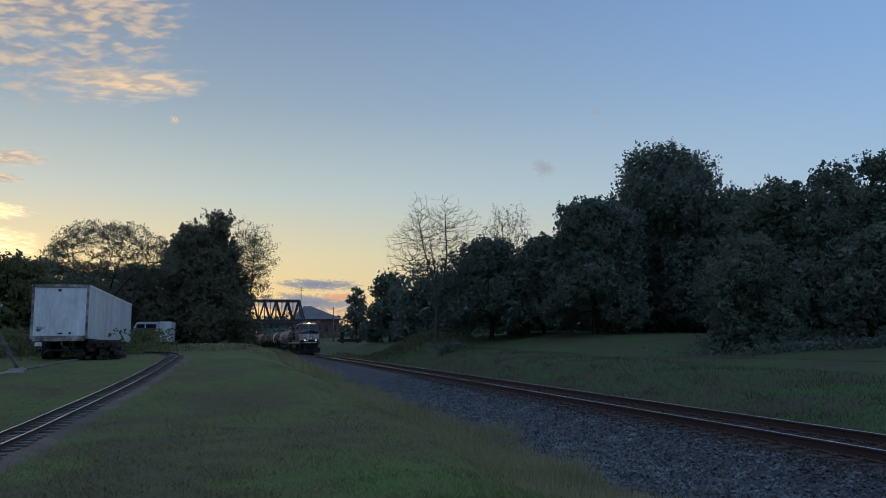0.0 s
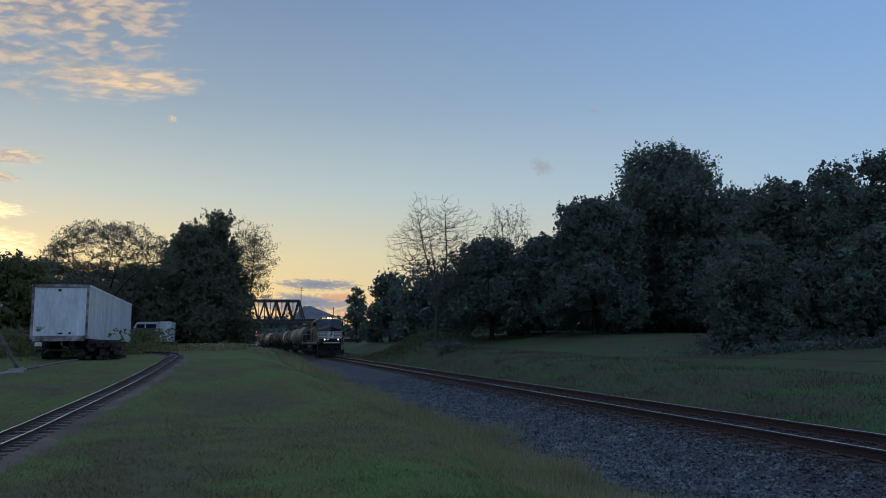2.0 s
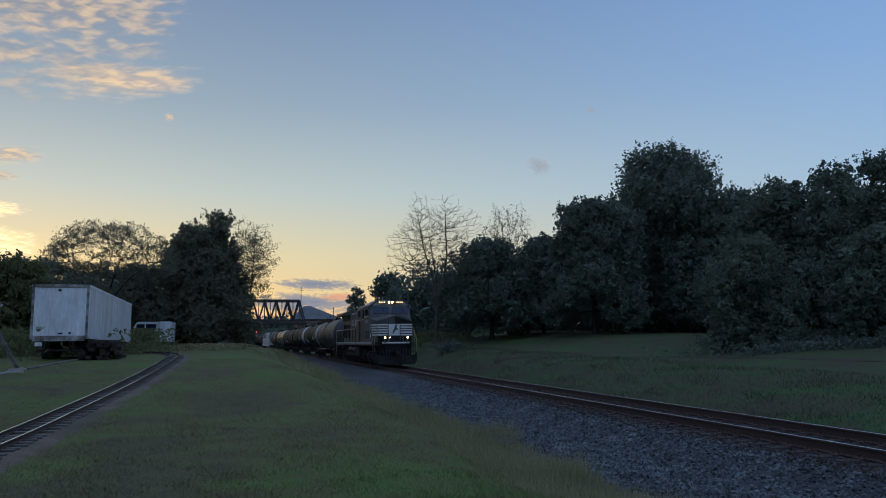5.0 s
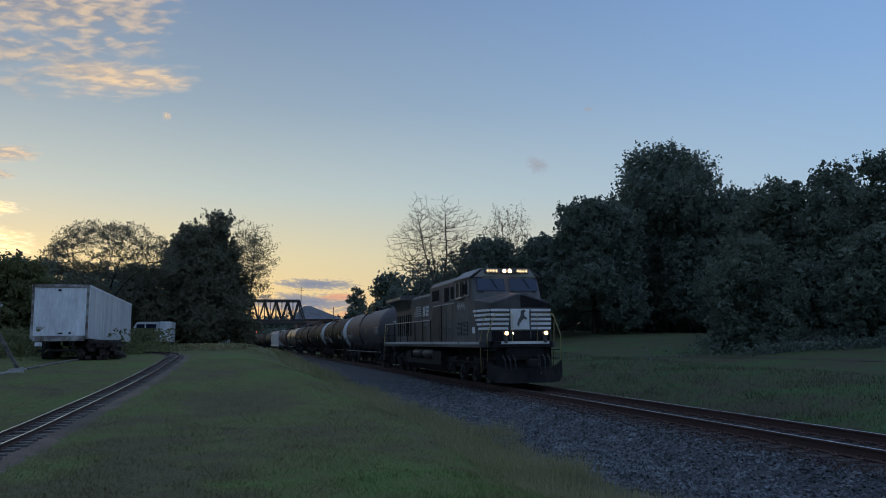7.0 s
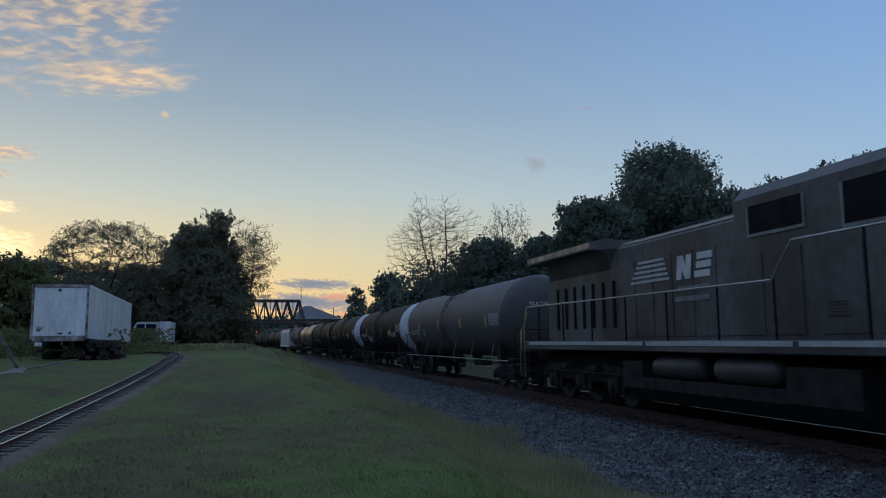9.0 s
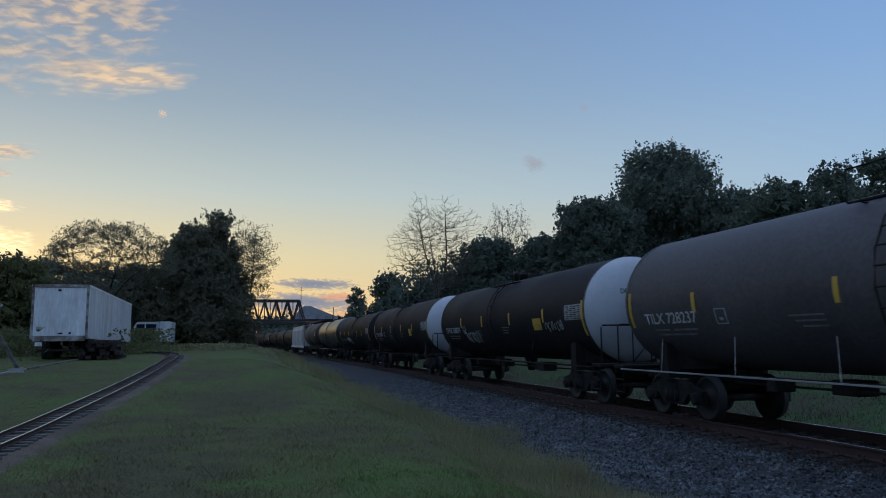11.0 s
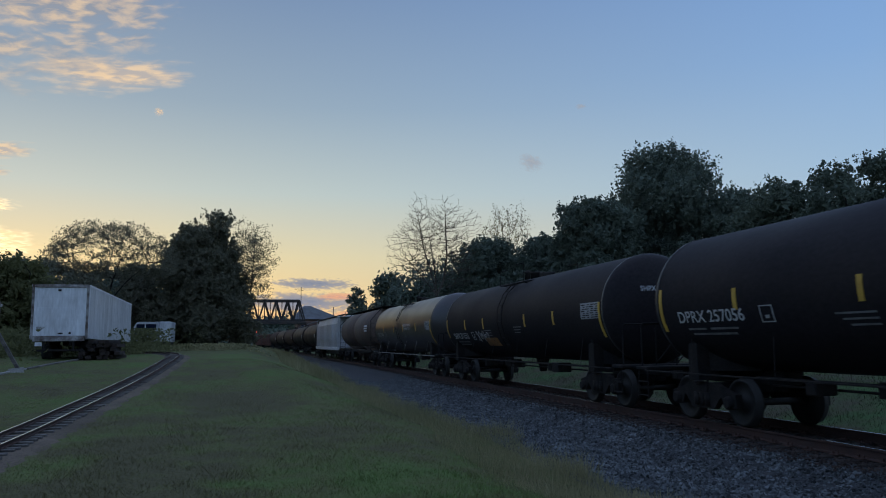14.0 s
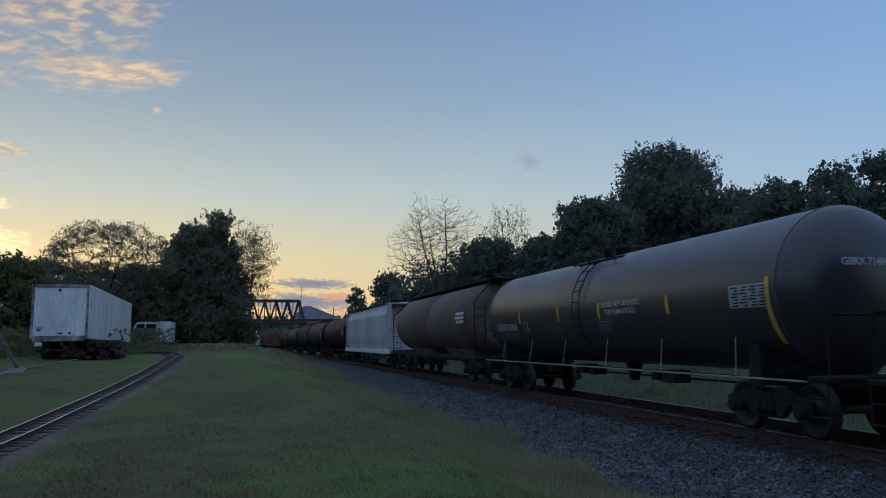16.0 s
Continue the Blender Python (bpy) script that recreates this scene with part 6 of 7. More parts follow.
# ---- trailers and clutter by the trees ----
def semi_trailer():
    """A dry-van trailer, its rear towards the lawn, propped on stacked timber."""
    t = thing("semi_trailer", "dirty white box trailer with rust-stained rear frame", "trailer", m=Matrix.Translation((-8.65, 39.7, 2.0)) @ pose(0, 0, 0, -0.55, 0, 0.9))
    W, L, H = 1.25, 16.0, 2.56
    part("body", Solid().bbox(-W, W, 0.06, L, 0.0, H, 0.03), TRAILER_WHITE, t)
    for sx in (-1, 1):
        for k in range(20):
            y0 = 0.12 + 0.79 * k
            part("side_panel", Solid().bbox(sx * (W + 0.006) - 0.008, sx * (W + 0.006) + 0.008, y0 + 0.012, y0 + 0.778, 0.18, H - 0.1, 0.004), ALU, t)
        part("bottom_rail", Solid().bbox(sx * (W + 0.02) - 0.015, sx * (W + 0.02) + 0.015, 0.1, L, -0.02, 0.17, 0.006), ALU, t)
        part("top_rail", Solid().bbox(sx * (W + 0.02) - 0.015, sx * (W + 0.02) + 0.015, 0.1, L, H - 0.09, H + 0.02, 0.006), TRAILER_WHITE, t)
    for sx in (-1, 1):
        part("rear_post", Solid().bbox(sx * (W - 0.05) - 0.05, sx * (W - 0.05) + 0.05, -0.02, 0.1, -0.05, H + 0.02, 0.01), RUSTED, t, "rust-stained corner post")
    part("header", Solid().bbox(-W + 0.12, W - 0.12, -0.02, 0.1, H - 0.13, H + 0.02, 0.01), RUSTED, t, "rust-stained door header")
    part("rear_sill", Solid().bbox(-W + 0.12, W - 0.12, -0.03, 0.12, -0.14, 0.12, 0.01), RUSTED, t, "rusty rear sill")
    door = part("roll_door", Solid().bbox(-W + 0.105, W - 0.105, 0.02, 0.06, 0.12, H - 0.13, 0.006), TRAILER_WHITE, t, "closed dirty white roll-up door")
    for k in range(1, 6):
        part("door_slat", Solid().bbox(-W + 0.115, W - 0.115, 0.012, 0.022, 0.12 + 0.455 * k - 0.448, 0.12 + 0.455 * k - 0.012, 0.003), TRAILER_WHITE, door)
    part("latch", Solid().bbox(-0.05, 0.16, -0.01, 0.02, 0.2, 0.27, 0.006), GRIME, door)
    part("handle", Solid().bbox(0.42, 0.52, -0.015, 0.02, 0.2, 0.3, 0.006), GRIME, door)
    part("door_strap", Solid().bbox(-0.12, 0.02, -0.02, 0.02, H - 0.30, H - 0.21, 0.01), GRIME, door)
    bars_ = Solid()
    for k in range(3):
        bars_.box(-1.0, -0.72 + 0.05 * k, 0.004, 0.012, 0.42 + 0.05 * k, 0.45 + 0.05 * k)
    part("small_print", bars_, RUSTED, door)
    for x in (-1.05, -0.35, 0.0, 0.35, 1.05):
        part("tail_lamp", Solid().bbox(x - 0.06, x + 0.06, -0.035, -0.015, H - 0.12, H - 0.06, 0.004), RUSTED, t)
    part("bumper", Solid().bbox(-1.1, 1.1, 0.0, 0.1, -0.62, -0.52, 0.01).box(-0.7, -0.6, 0.02, 0.08, -0.54, -0.1).box(0.6, 0.7, 0.02, 0.08, -0.54, -0.1), GRIME, t)
    part("hanging_plate", Solid().bbox(-1.02, -0.72, -0.01, 0.01, -0.36, -0.18, 0.004), TRAILER_WHITE, t, "white plate hanging under the sill")
    for sx in (-1, 1):
        part("frame_beam", Solid().bbox(sx * 0.5 - 0.06, sx * 0.5 + 0.06, 0.1, 15.6, -0.32, 0.0, 0.01), GRIME, t)
    for y in (2.2, 3.5):
        part("axle", Solid().disc((-1.1, y, -0.55), (1, 0, 0), [(0, 0.07), (2.2, 0.07)], 8), GRIME, t)
        for sx in (-1, 1):
            part("tyre", Solid().disc((sx * 0.85, y, -0.55), (sx, 0, 0), [(-0.25, 0.3), (-0.25, 0.46), (-0.2, 0.5), (0.2, 0.5), (0.25, 0.46), (0.25, 0.28), (0.15, 0.25)], 18), RUBBER, t)
    for sx in (-1, 1):
        part("landing_leg", Solid().bbox(sx * 0.8 - 0.06, sx * 0.8 + 0.06, 12.6, 12.75, -0.95, 0.0, 0.01), GRIME, t)
    return t


semi_trailer()
rs_ = random.Random(8)
beam_me = Solid().bbox(-0.13, 0.13, -1.25, 1.25, -0.09, 0.09, 0.015).mesh("beam")
beam_me.materials.append(TIE)
stack = thing("timber_stack", "dark pile of old railway ties beneath the trailer", "timber stack", m=Matrix.Translation((-6.75, 40.6, float(land(-6.75, 40.6)))))
for row in range(5):
    for k in range(5 - row // 2):
        o = part("beam", beam_me, TIE, stack)
        o.matrix_basis = pose(-0.75 + 0.34 * k + 0.1 * row + rs_.uniform(-0.05, 0.05), rs_.uniform(-0.3, 0.3), 0.09 + 0.185 * row, 0, 0, rs_.uniform(-7, 7))


def camper():
    z = float(land(-8.2, 73.5))
    t = thing("box_truck", "parked white box truck with dark windows and blue stripe", "truck", m=Matrix.Translation((-8.2, 73.5, z)))
    part("cargo_box", Solid().bbox(0.55, 1.55, 0, 4.6, 0.75, 2.62, 0.04), ALU, t)
    part("cab", Solid().loft([[(-1.75, 0.3, 0.75), (0.5, 0.3, 0.75), (0.5, 0.3, 2.0), (0.3, 0.3, 2.6), (-1.4, 0.3, 2.6), (-1.75, 0.3, 2.0)], [(-1.75, 2.4, 0.75), (0.5, 2.4, 0.75), (0.5, 2.4, 2.0), (0.3, 2.4, 2.6), (-1.4, 2.4, 2.6), (-1.75, 2.4, 2.0)]]), ALU, t)
    for a, b in ((-1.45, -0.75), (-0.65, 0.25)):
        part("window", Solid().bbox(a, b, 0.27, 0.31, 1.85, 2.4, 0.01), GLASS, t)
    part("stripe", Solid().box(-1.7, 0.48, 0.285, 0.297, 1.35, 1.6), BLUE, t, "blue stripe")
    part("chassis", Solid().bbox(-1.5, 1.5, 0.3, 4.4, 0.45, 0.75, 0.03), GRIME, t)
    for x in (-1.2, 1.1):
        for y in (0.9, 3.6):
            part("wheel", Solid().disc((x, y, 0.38), (1, 0, 0), [(-0.12, 0.2), (-0.12, 0.36), (0.12, 0.36), (0.12, 0.2)], 14), RUBBER, t)


BLUE = material("faded_blue_paint", (0.06, 0.12, 0.24), 0.5, 0, (0.04, 0.08, 0.16), 2, 20, 0.3, 0.02, 0.003)
camper()

# leaning post, edging planks
pz = float(land(-8.9, 32))
post = thing("timber_post", "dark timber post with a leaning brace", "post", m=Matrix.Translation((-9.12, 32.0, pz)))
part("upright", Solid().bbox(-0.07, 0.07, -0.07, 0.07, -0.2, 2.65, 0.015), TIMBER, post)
part("brace", Solid().loft([[(0.86 + a, b, 0.0) for a, b in ((-0.07, -0.06), (0.07, -0.06), (0.07, 0.06), (-0.07, 0.06))], [(0.02 + a, b, 1.5) for a, b in ((-0.07, -0.06), (0.07, -0.06), (0.07, 0.06), (-0.07, 0.06))]]), TIMBER, post)
part("cap_plate", Solid().bbox(-0.12, 0.12, -0.1, 0.1, 2.45, 2.56, 0.01), PALEWOOD, post)
for k, (xa, ya, xb, yb, m) in enumerate([(-8.75, 28.5, -8.35, 33.0, PALEWOOD), (-8.3, 33.1, -7.95, 37.2, TIMBER), (-7.95, 37.3, -7.6, 40.2, TIMBER)]):
    e = thing("edging_plank", "weathered grey plank edging laid on the lawn", "plank", "edging planks")
    za, zb = float(land(xa, ya)), float(land(xb, yb))
    part("plank", Solid().loft([[(xa - 0.08, ya, za - 0.05), (xa + 0.08, ya, za - 0.05), (xa + 0.08, ya, za + 0.06), (xa - 0.08, ya, za + 0.06)], [(xb - 0.08, yb, zb - 0.05), (xb + 0.08, yb, zb - 0.05), (xb + 0.08, yb, zb + 0.06), (xb - 0.08, yb, zb + 0.06)]]), m, e)
blk_ = thing("pale_block", "pale broken block lying by the planks", "block", m=Matrix.Translation((-8.3, 31.6, float(land(-8.3, 31.6)))))
part("block", Solid().loft([[(-0.3, -0.12, 0), (0.32, -0.14, 0), (0.28, 0.12, 0), (-0.26, 0.14, 0)], [(-0.22, -0.08, 0.14), (0.3, -0.1, 0.2), (0.2, 0.1, 0.17), (-0.2, 0.1, 0.1)]]), PALEWOOD, blk_)


# ---- bridge, buildings and poles down the line ----
def truss_bridge():
    t = thing("truss_bridge", "dark steel through-truss bridge spanning over the railway", "bridge")
    x0, x1, zb, zt = -14.4, 18.6, 8.7, 15.2
    n = 9
    dx = (x1 - x0) / n
    for y in (250.0, 257.0):
        tr = part("bottom_chord", Solid().bbox(x0, x1, y - 0.25, y + 0.25, zb - 0.3, zb + 0.35, 0.03), BRIDGE, t)
        part("top_chord", Solid().bbox(x0 + dx * 0.5, x1 - dx * 0.5, y - 0.25, y + 0.25, zt - 0.3, zt + 0.3, 0.03), BRIDGE, t)
        for k in range(n):
            xa, xb, xm = x0 + dx * k, x0 + dx * (k + 1), x0 + dx * (k + 0.5)
            for a, b in (((xa, zb), (xm, zt)), ((xm, zt), (xb, zb))):
                part("diagonal", Solid().tube([(a[0], y, a[1]), (b[0], y, b[1])], 0.24, 4), BRIDGE, t)
            part("vertical", Solid().tube([(xm, y, zb), (xm, y, zt)], 0.13, 4), BRIDGE, t)
            if 0 < k < n:
                part("vertical", Solid().tube([(xa, y, zb), (xa, y, zt)], 0.10, 4), BRIDGE, t)
    for k in range(n):
        xm = x0 + dx * (k + 0.5)
        part("cross_beam", Solid().bbox(xm - 0.15, xm + 0.15, 250, 257, zt - 0.2, zt + 0.2, 0.02), BRIDGE, t)
    part("deck", Solid().bbox(x0 - 20, x1 + 0.5, 249.6, 257.4, zb - 1.1, zb - 0.32, 0.05), BRIDGE, t)
    for x in (x0 - 2, x1 + 2.4):
        part("abutment", Solid().bbox(x - 2.2, x + 2.2, 249.0, 258.0, -1.0, zb - 0.33, 0.1), BRICK, t)


truss_bridge()
st = thing("station_building", "brick building with grey hipped roof beyond the bridge", "building", m=Matrix.Translation((30, 336, 0)))
part("wall", Solid().bbox(-9, 9, -8, 8, 0, 11.6, 0.05), BRICK, st)
part("roof", Solid().loft([[(-11.5, -9.5, 11.4), (10.5, -9.5, 11.4), (10.5, 9.5, 11.4), (-11.5, 9.5, 11.4)], [(-5.5, -0.8, 17.4), (-2.8, -0.8, 17.4), (-2.8, 0.8, 17.4), (-5.5, 0.8, 17.4)]]), ROOF, st)
for k in range(5):
    w_ = part("window", Solid().bbox(-7.4 + 3.4 * k, -6.0 + 3.4 * k, -8.06, -7.98, 6.0, 9.0, 0.02), GLASS, st)
    part("window_sill", Solid().bbox(-7.5 + 3.4 * k, -5.9 + 3.4 * k, -8.16, -8.0, 5.85, 6.0, 0.02), PALEWOOD, w_)
ap = thing("lean_to_shed", "low shed with pale sheet roof by the bridge", "shed", m=Matrix.Translation((18.5, 236, float(land(18.5, 236)))))
part("wall", Solid().bbox(-2.2, 3.5, -2, 2, -0.3, 4.4, 0.04), BRICK, ap)
part("roof", Solid().loft([[(-3.2, -2.6, 4.4), (3.9, -2.6, 7.0), (3.9, 2.6, 7.0), (-3.2, 2.6, 4.4)], [(-3.2, -2.6, 4.6), (3.9, -2.6, 7.2), (3.9, 2.6, 7.2), (-3.2, 2.6, 4.6)]]), ROOF, ap)
wb = thing("trackside_cabinet", "pale trackside equipment hut under the bridge", "hut", m=Matrix.Translation((5.6, 262, float(land(5.6, 262)))))
part("body", Solid().bbox(-1.4, 1.4, -1, 1, 2.2, 5.0, 0.05), HOPPER_GREY, wb)
part("legs", Solid().bbox(-1.2, 1.2, -0.8, 0.8, -0.5, 2.2, 0.05), GRIME, wb)
part("door", Solid().bbox(-0.1, 0.5, -1.05, -0.99, 2.4, 4.5, 0.01), BRICK, wb)


def pole(x, y, top, label, arms=0, name="utility_pole"):
    z = float(land(x, y))
    p = thing(name, label, "pole", m=Matrix.Translation((x, y, z)))
    part("shaft", Solid().tube([(0, 0, -0.3), (0, 0, top - z)], 0, 8, [0.16, 0.10]), TIMBER, p)
    for k in range(arms):
        part("crossarm", Solid().bbox(-0.9, 0.9, -0.05, 0.05, top - z - 0.5 - 0.7 * k, top - z - 0.38 - 0.7 * k, 0.01), TIMBER, p)
    return p


pole(22.1, 198.8, 10.7, "plain wooden utility pole beside the railway")
pole(23.7, 212, 9.3, "plain wooden utility pole beside the railway", 1)
mast = pole(17.9, 259.4, 20.2, "thin aerial mast rising above the bridge", 0, "aerial_mast")
for k, (w_, dz) in enumerate(((2.2, 0.4), (1.6, 1.0), (0.8, 6.0))):
    part("aerial_rod", Solid().tube([(-w_, 0, 18.2 - dz), (w_ * 0.5, 0, 18.4 - dz)], 0.05, 4), GRIME, mast)
sig = pole(3.6, 268, 8.0, "slim signal mast with a red light", 0, "signal_mast")
part("signal_lamp", Solid().disc((0, -0.12, 6.0), (0, -1, 0), [(0, 0.16), (0.05, 0.1)], 10), REDLAMP, sig, "lit red signal lamp")
fw = thing("flat_wagon", "low dark flat wagon standing beyond the track", "wagon", m=Matrix.Translation((21.2, 160, float(land(21.2, 160)))))
part("body", Solid().bbox(-2.4, 2.3, -1.2, 1.2, 0.35, 1.0, 0.05), GRIME, fw)
part("post", Solid().bbox(-1.9, -1.2, -0.4, 0.4, 1.0, 2.4, 0.04), GRIME, fw)
for x in (-1.6, 1.5):
    part("wheel", Solid().disc((x, -1.25, 0.32), (0, 1, 0), [(0, 0.32), (0.15, 0.32)], 12), GRIME, fw)


def parked_car(x, y, turn):
    c = thing("car", "pale parked car half hidden behind the trees", "car", m=Matrix.Translation((x, y, float(land(x, y)))) @ pose(0, 0, 0, 0, 0, turn))
    body = Solid().loft([[(-0.85, y_, 0.3), (0.85, y_, 0.3), (0.88, y_, z * 0.75), (0.8, y_, z), (-0.8, y_, z), (-0.88, y_, z * 0.75)] for y_, z in ((-2.15, 0.72), (-1.9, 0.84), (1.8, 0.92), (2.1, 0.8))])
    part("body", body, HOPPER_GREY, c)
    cb = Solid().loft([[(-0.76, a, 0.88), (0.76, a, 0.88), (0.76, b, 0.88), (-0.76, b, 0.88)] if k == 0 else [(-0.6, a, 1.44), (0.6, a, 1.44), (0.6, b, 1.44), (-0.6, b, 1.44)] for k, (a, b) in enumerate(((-1.2, 1.7), (-0.5, 1.2)))])
    part("cabin", cb, GLASS, c)
    part("roof", Solid().bbox(-0.62, 0.62, -0.52, 1.22, 1.43, 1.5, 0.03), HOPPER_GREY, c)
    for sx in (-1, 1):
        for yy in (-1.35, 1.35):
            part("wheel", Solid().disc((sx * 0.78, yy, 0.32), (sx, 0, 0), [(-0.1, 0.2), (-0.1, 0.32), (0.1, 0.32), (0.1, 0.18)], 14), RUBBER, c)


parked_car(38.3, 104.5, 70)

rl = random.Random(21)
pile = thing("brush_pile", "heap of pale cut branches and logs at the wood's edge", "brush pile", m=Matrix.Translation((33.5, 39.2, float(land(33.5, 39.2)))))
for k in range(26):
    a, L = rl.uniform(-0.5, 0.5), rl.uniform(0.6, 1.6)
    x, y, z = rl.uniform(-1.6, 1.6), rl.uniform(-1.0, 1.0), rl.uniform(0.06, 0.35)
    part("branch", Solid().tube([(x - L * 0.5, y - a, z), (x, y, z + rl.uniform(0, 0.15)), (x + L * 0.5, y + a, z + rl.uniform(-0.05, 0.25))], 0, 5, [0.06, 0.05, 0.03]), BARE if k % 2 else BARK, pile)
rock = thing("shrub_clump", "small dark clump of weeds on the lawn", "shrub", m=Matrix.Translation((20.6, 76.0, float(land(20.6, 76.0)))))
rg = np.random.default_rng(3)
pp = rg.standard_normal((900, 3)) * (0.75, 0.6, 0.28) + (0, 0, 0.35)
pp[:, 2] = np.abs(pp[:, 2])
part("crown", leaf_mesh("crown", pp, 0.13, LEAF_DARK, 4), LEAF_DARK, rock)

# scrub on the grassy rise and below the edge trees
sc = np.random.default_rng(14)


def scrub(name, count, cx, cy, sx_, sy_, hgt, size, mat, label):
    x, y = cx + sc.standard_normal(count) * sx_, cy + sc.standard_normal(count) * sy_
    z = land(x, y) + hgt * sc.random(count) ** 1.4
    return tagged(new(name, leaf_mesh(name, np.stack([x, y, z], 1), size, mat, 6)), label, "scrub", kind="stuff")


scrub("scrub", 6000, 19, 88, 4.5, 3.0, 0.55, 0.10, MOUND, "rough dry weeds on the grassy rise")
scrub("scrub", 3500, 33, 41, 3.0, 2.0, 0.8, 0.10, LEAF_DARK, "low weeds at the wood's edge")
for k in range(6):
    scrub("scrub", 900, 29.8 + 2.4 * k, 37.6 - 1.2 * k, 1.0, 0.35, 0.55, 0.08, LEAF_DARK, "low dark brush edging the far lawn")
scrub("scrub", 3500, -7.6, 58, 1.0, 5.0, 0.7, 0.08, LEAF_MID, "low weeds beside the trailers")
scrub("scrub", 4500, -8.2, 67, 0.9, 1.5, 1.9, 0.09, LEAF_MID, "low weeds beside the trailers")


scrub("scrub", 9000, -13.5, 52, 3.2, 4.5, 1.6, 0.12, LEAF_MID, "brush behind and under the trailers")
scrub("scrub", 3500, -3.6, 74, 2.4, 4.0, 0.6, 0.09, TALLGRASS, "rough dry grass beneath the trees")


# ---- grass ----
def blades(name, x, y, hgt, width, mat, label, lean=0.5, seed=1):
    r = np.random.default_rng(seed)
    n = len(x)
    a, h = r.random(n) * 6.283, hgt * (0.5 + 0.9 * r.random(n))
    z = land(x, y) - 0.01
    dx_, dy_ = np.cos(a) * width, np.sin(a) * width
    lx, ly = r.standard_normal(n) * h * lean, r.standard_normal(n) * h * lean
    v = np.stack([np.stack([x - dx_, y - dy_, z], 1), np.stack([x + dx_, y + dy_, z], 1), np.stack([x + lx, y + ly, z + h], 1)], 1).reshape(-1, 3)
    return tagged(new(name, fast_mesh(name, v, np.arange(3 * n).reshape(-1, 3), mat)), label, "grass", kind="stuff")


gr = np.random.default_rng(31)
n = 290000
y = 6.4 + 32 * gr.random(n) ** 1.9
x = -0.42 * y - 1.5 + gr.random(n) * (0.42 * y + 1.5 + 5.6)
mx = np.interp(y, [p.y for p in mini], [p.x for p in mini])
keep = (x - track_x(y) < edge(y) + 0.1) & ((np.abs(x - mx - 0.1) > 0.55 + 0.25 * gr.random(n)) | (gr.random(n) < 0.12))
clump = np.sin(x * 3.1 + 2 * np.sin(y * 1.7)) * np.cos(y * 2.3 + x) * 0.5 + 0.5
x, y, clump = x[keep], y[keep], clump[keep]
blades("lawn_grass", x, y, 0.025 + 0.075 * clump * gr.random(len(x)) ** 1.3, 0.0038, GRASS, "short mown grass blades on the lawn", 0.7, 2)
n = 60000
y = 6.5 + 75 * gr.random(n) ** 1.7
q = edge(y) + 0.15 - 1.7 * gr.random(n) ** 1.5
tuft = (np.sin(y * 1.9) * np.sin(y * 0.63 + 1) * 0.5 + 0.5)
q = q - 0.5 * np.sin(y * 1.1) * np.sin(y * 0.37 + 2) * gr.random(n)
x = q + track_x(y)
blades("tall_grass", x, y, 0.07 + 0.40 * tuft * gr.random(n) ** 1.8, 0.0055, TALLGRASS, "tall seeding grass along the ballast edge", 0.35, 3)
n = 12000
y = 40 + 110 * gr.random(n)
q = edge(y) + 0.2 - 2.5 * gr.random(n)
blades("tall_grass", q + track_x(y), y, 0.25 + 0.35 * gr.random(n), 0.02, TALLGRASS, "tall seeding grass along the ballast edge", 0.35, 4)
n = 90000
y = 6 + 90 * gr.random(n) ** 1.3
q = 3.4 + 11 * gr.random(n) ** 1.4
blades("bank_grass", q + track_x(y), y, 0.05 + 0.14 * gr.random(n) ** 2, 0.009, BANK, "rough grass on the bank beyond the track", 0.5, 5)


n = 22000
y = 8 + 80 * gr.random(n) ** 1.3
q = 2.6 + 2.6 * gr.random(n)
patch = np.clip(np.sin(y * 0.31 + 0.7) + 0.6 * np.sin(y * 0.83), 0, 1)
keep = gr.random(n) < 0.25 + patch
y, q, patch = y[keep], q[keep], patch[keep]
blades("dry_weeds", q + track_x(y), y, 0.15 + 0.40 * patch * gr.random(len(y)), 0.010, DRYWEED, "dry tan weeds on the far side of the track", 0.4, 8)
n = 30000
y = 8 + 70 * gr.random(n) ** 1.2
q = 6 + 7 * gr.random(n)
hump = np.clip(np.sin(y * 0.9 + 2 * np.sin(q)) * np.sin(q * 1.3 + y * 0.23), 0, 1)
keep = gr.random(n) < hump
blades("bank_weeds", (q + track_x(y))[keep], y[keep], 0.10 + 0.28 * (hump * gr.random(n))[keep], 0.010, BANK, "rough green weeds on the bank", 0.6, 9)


# ---- clouds ----
CLOUDS = []
FAR = 3000.0


def sky_point(az, el, d=FAR):
    a, e = radians(az), radians(el)
    return Vector((d * math.sin(a) * math.cos(e), d * math.cos(a) * math.cos(e), d * math.sin(e)))


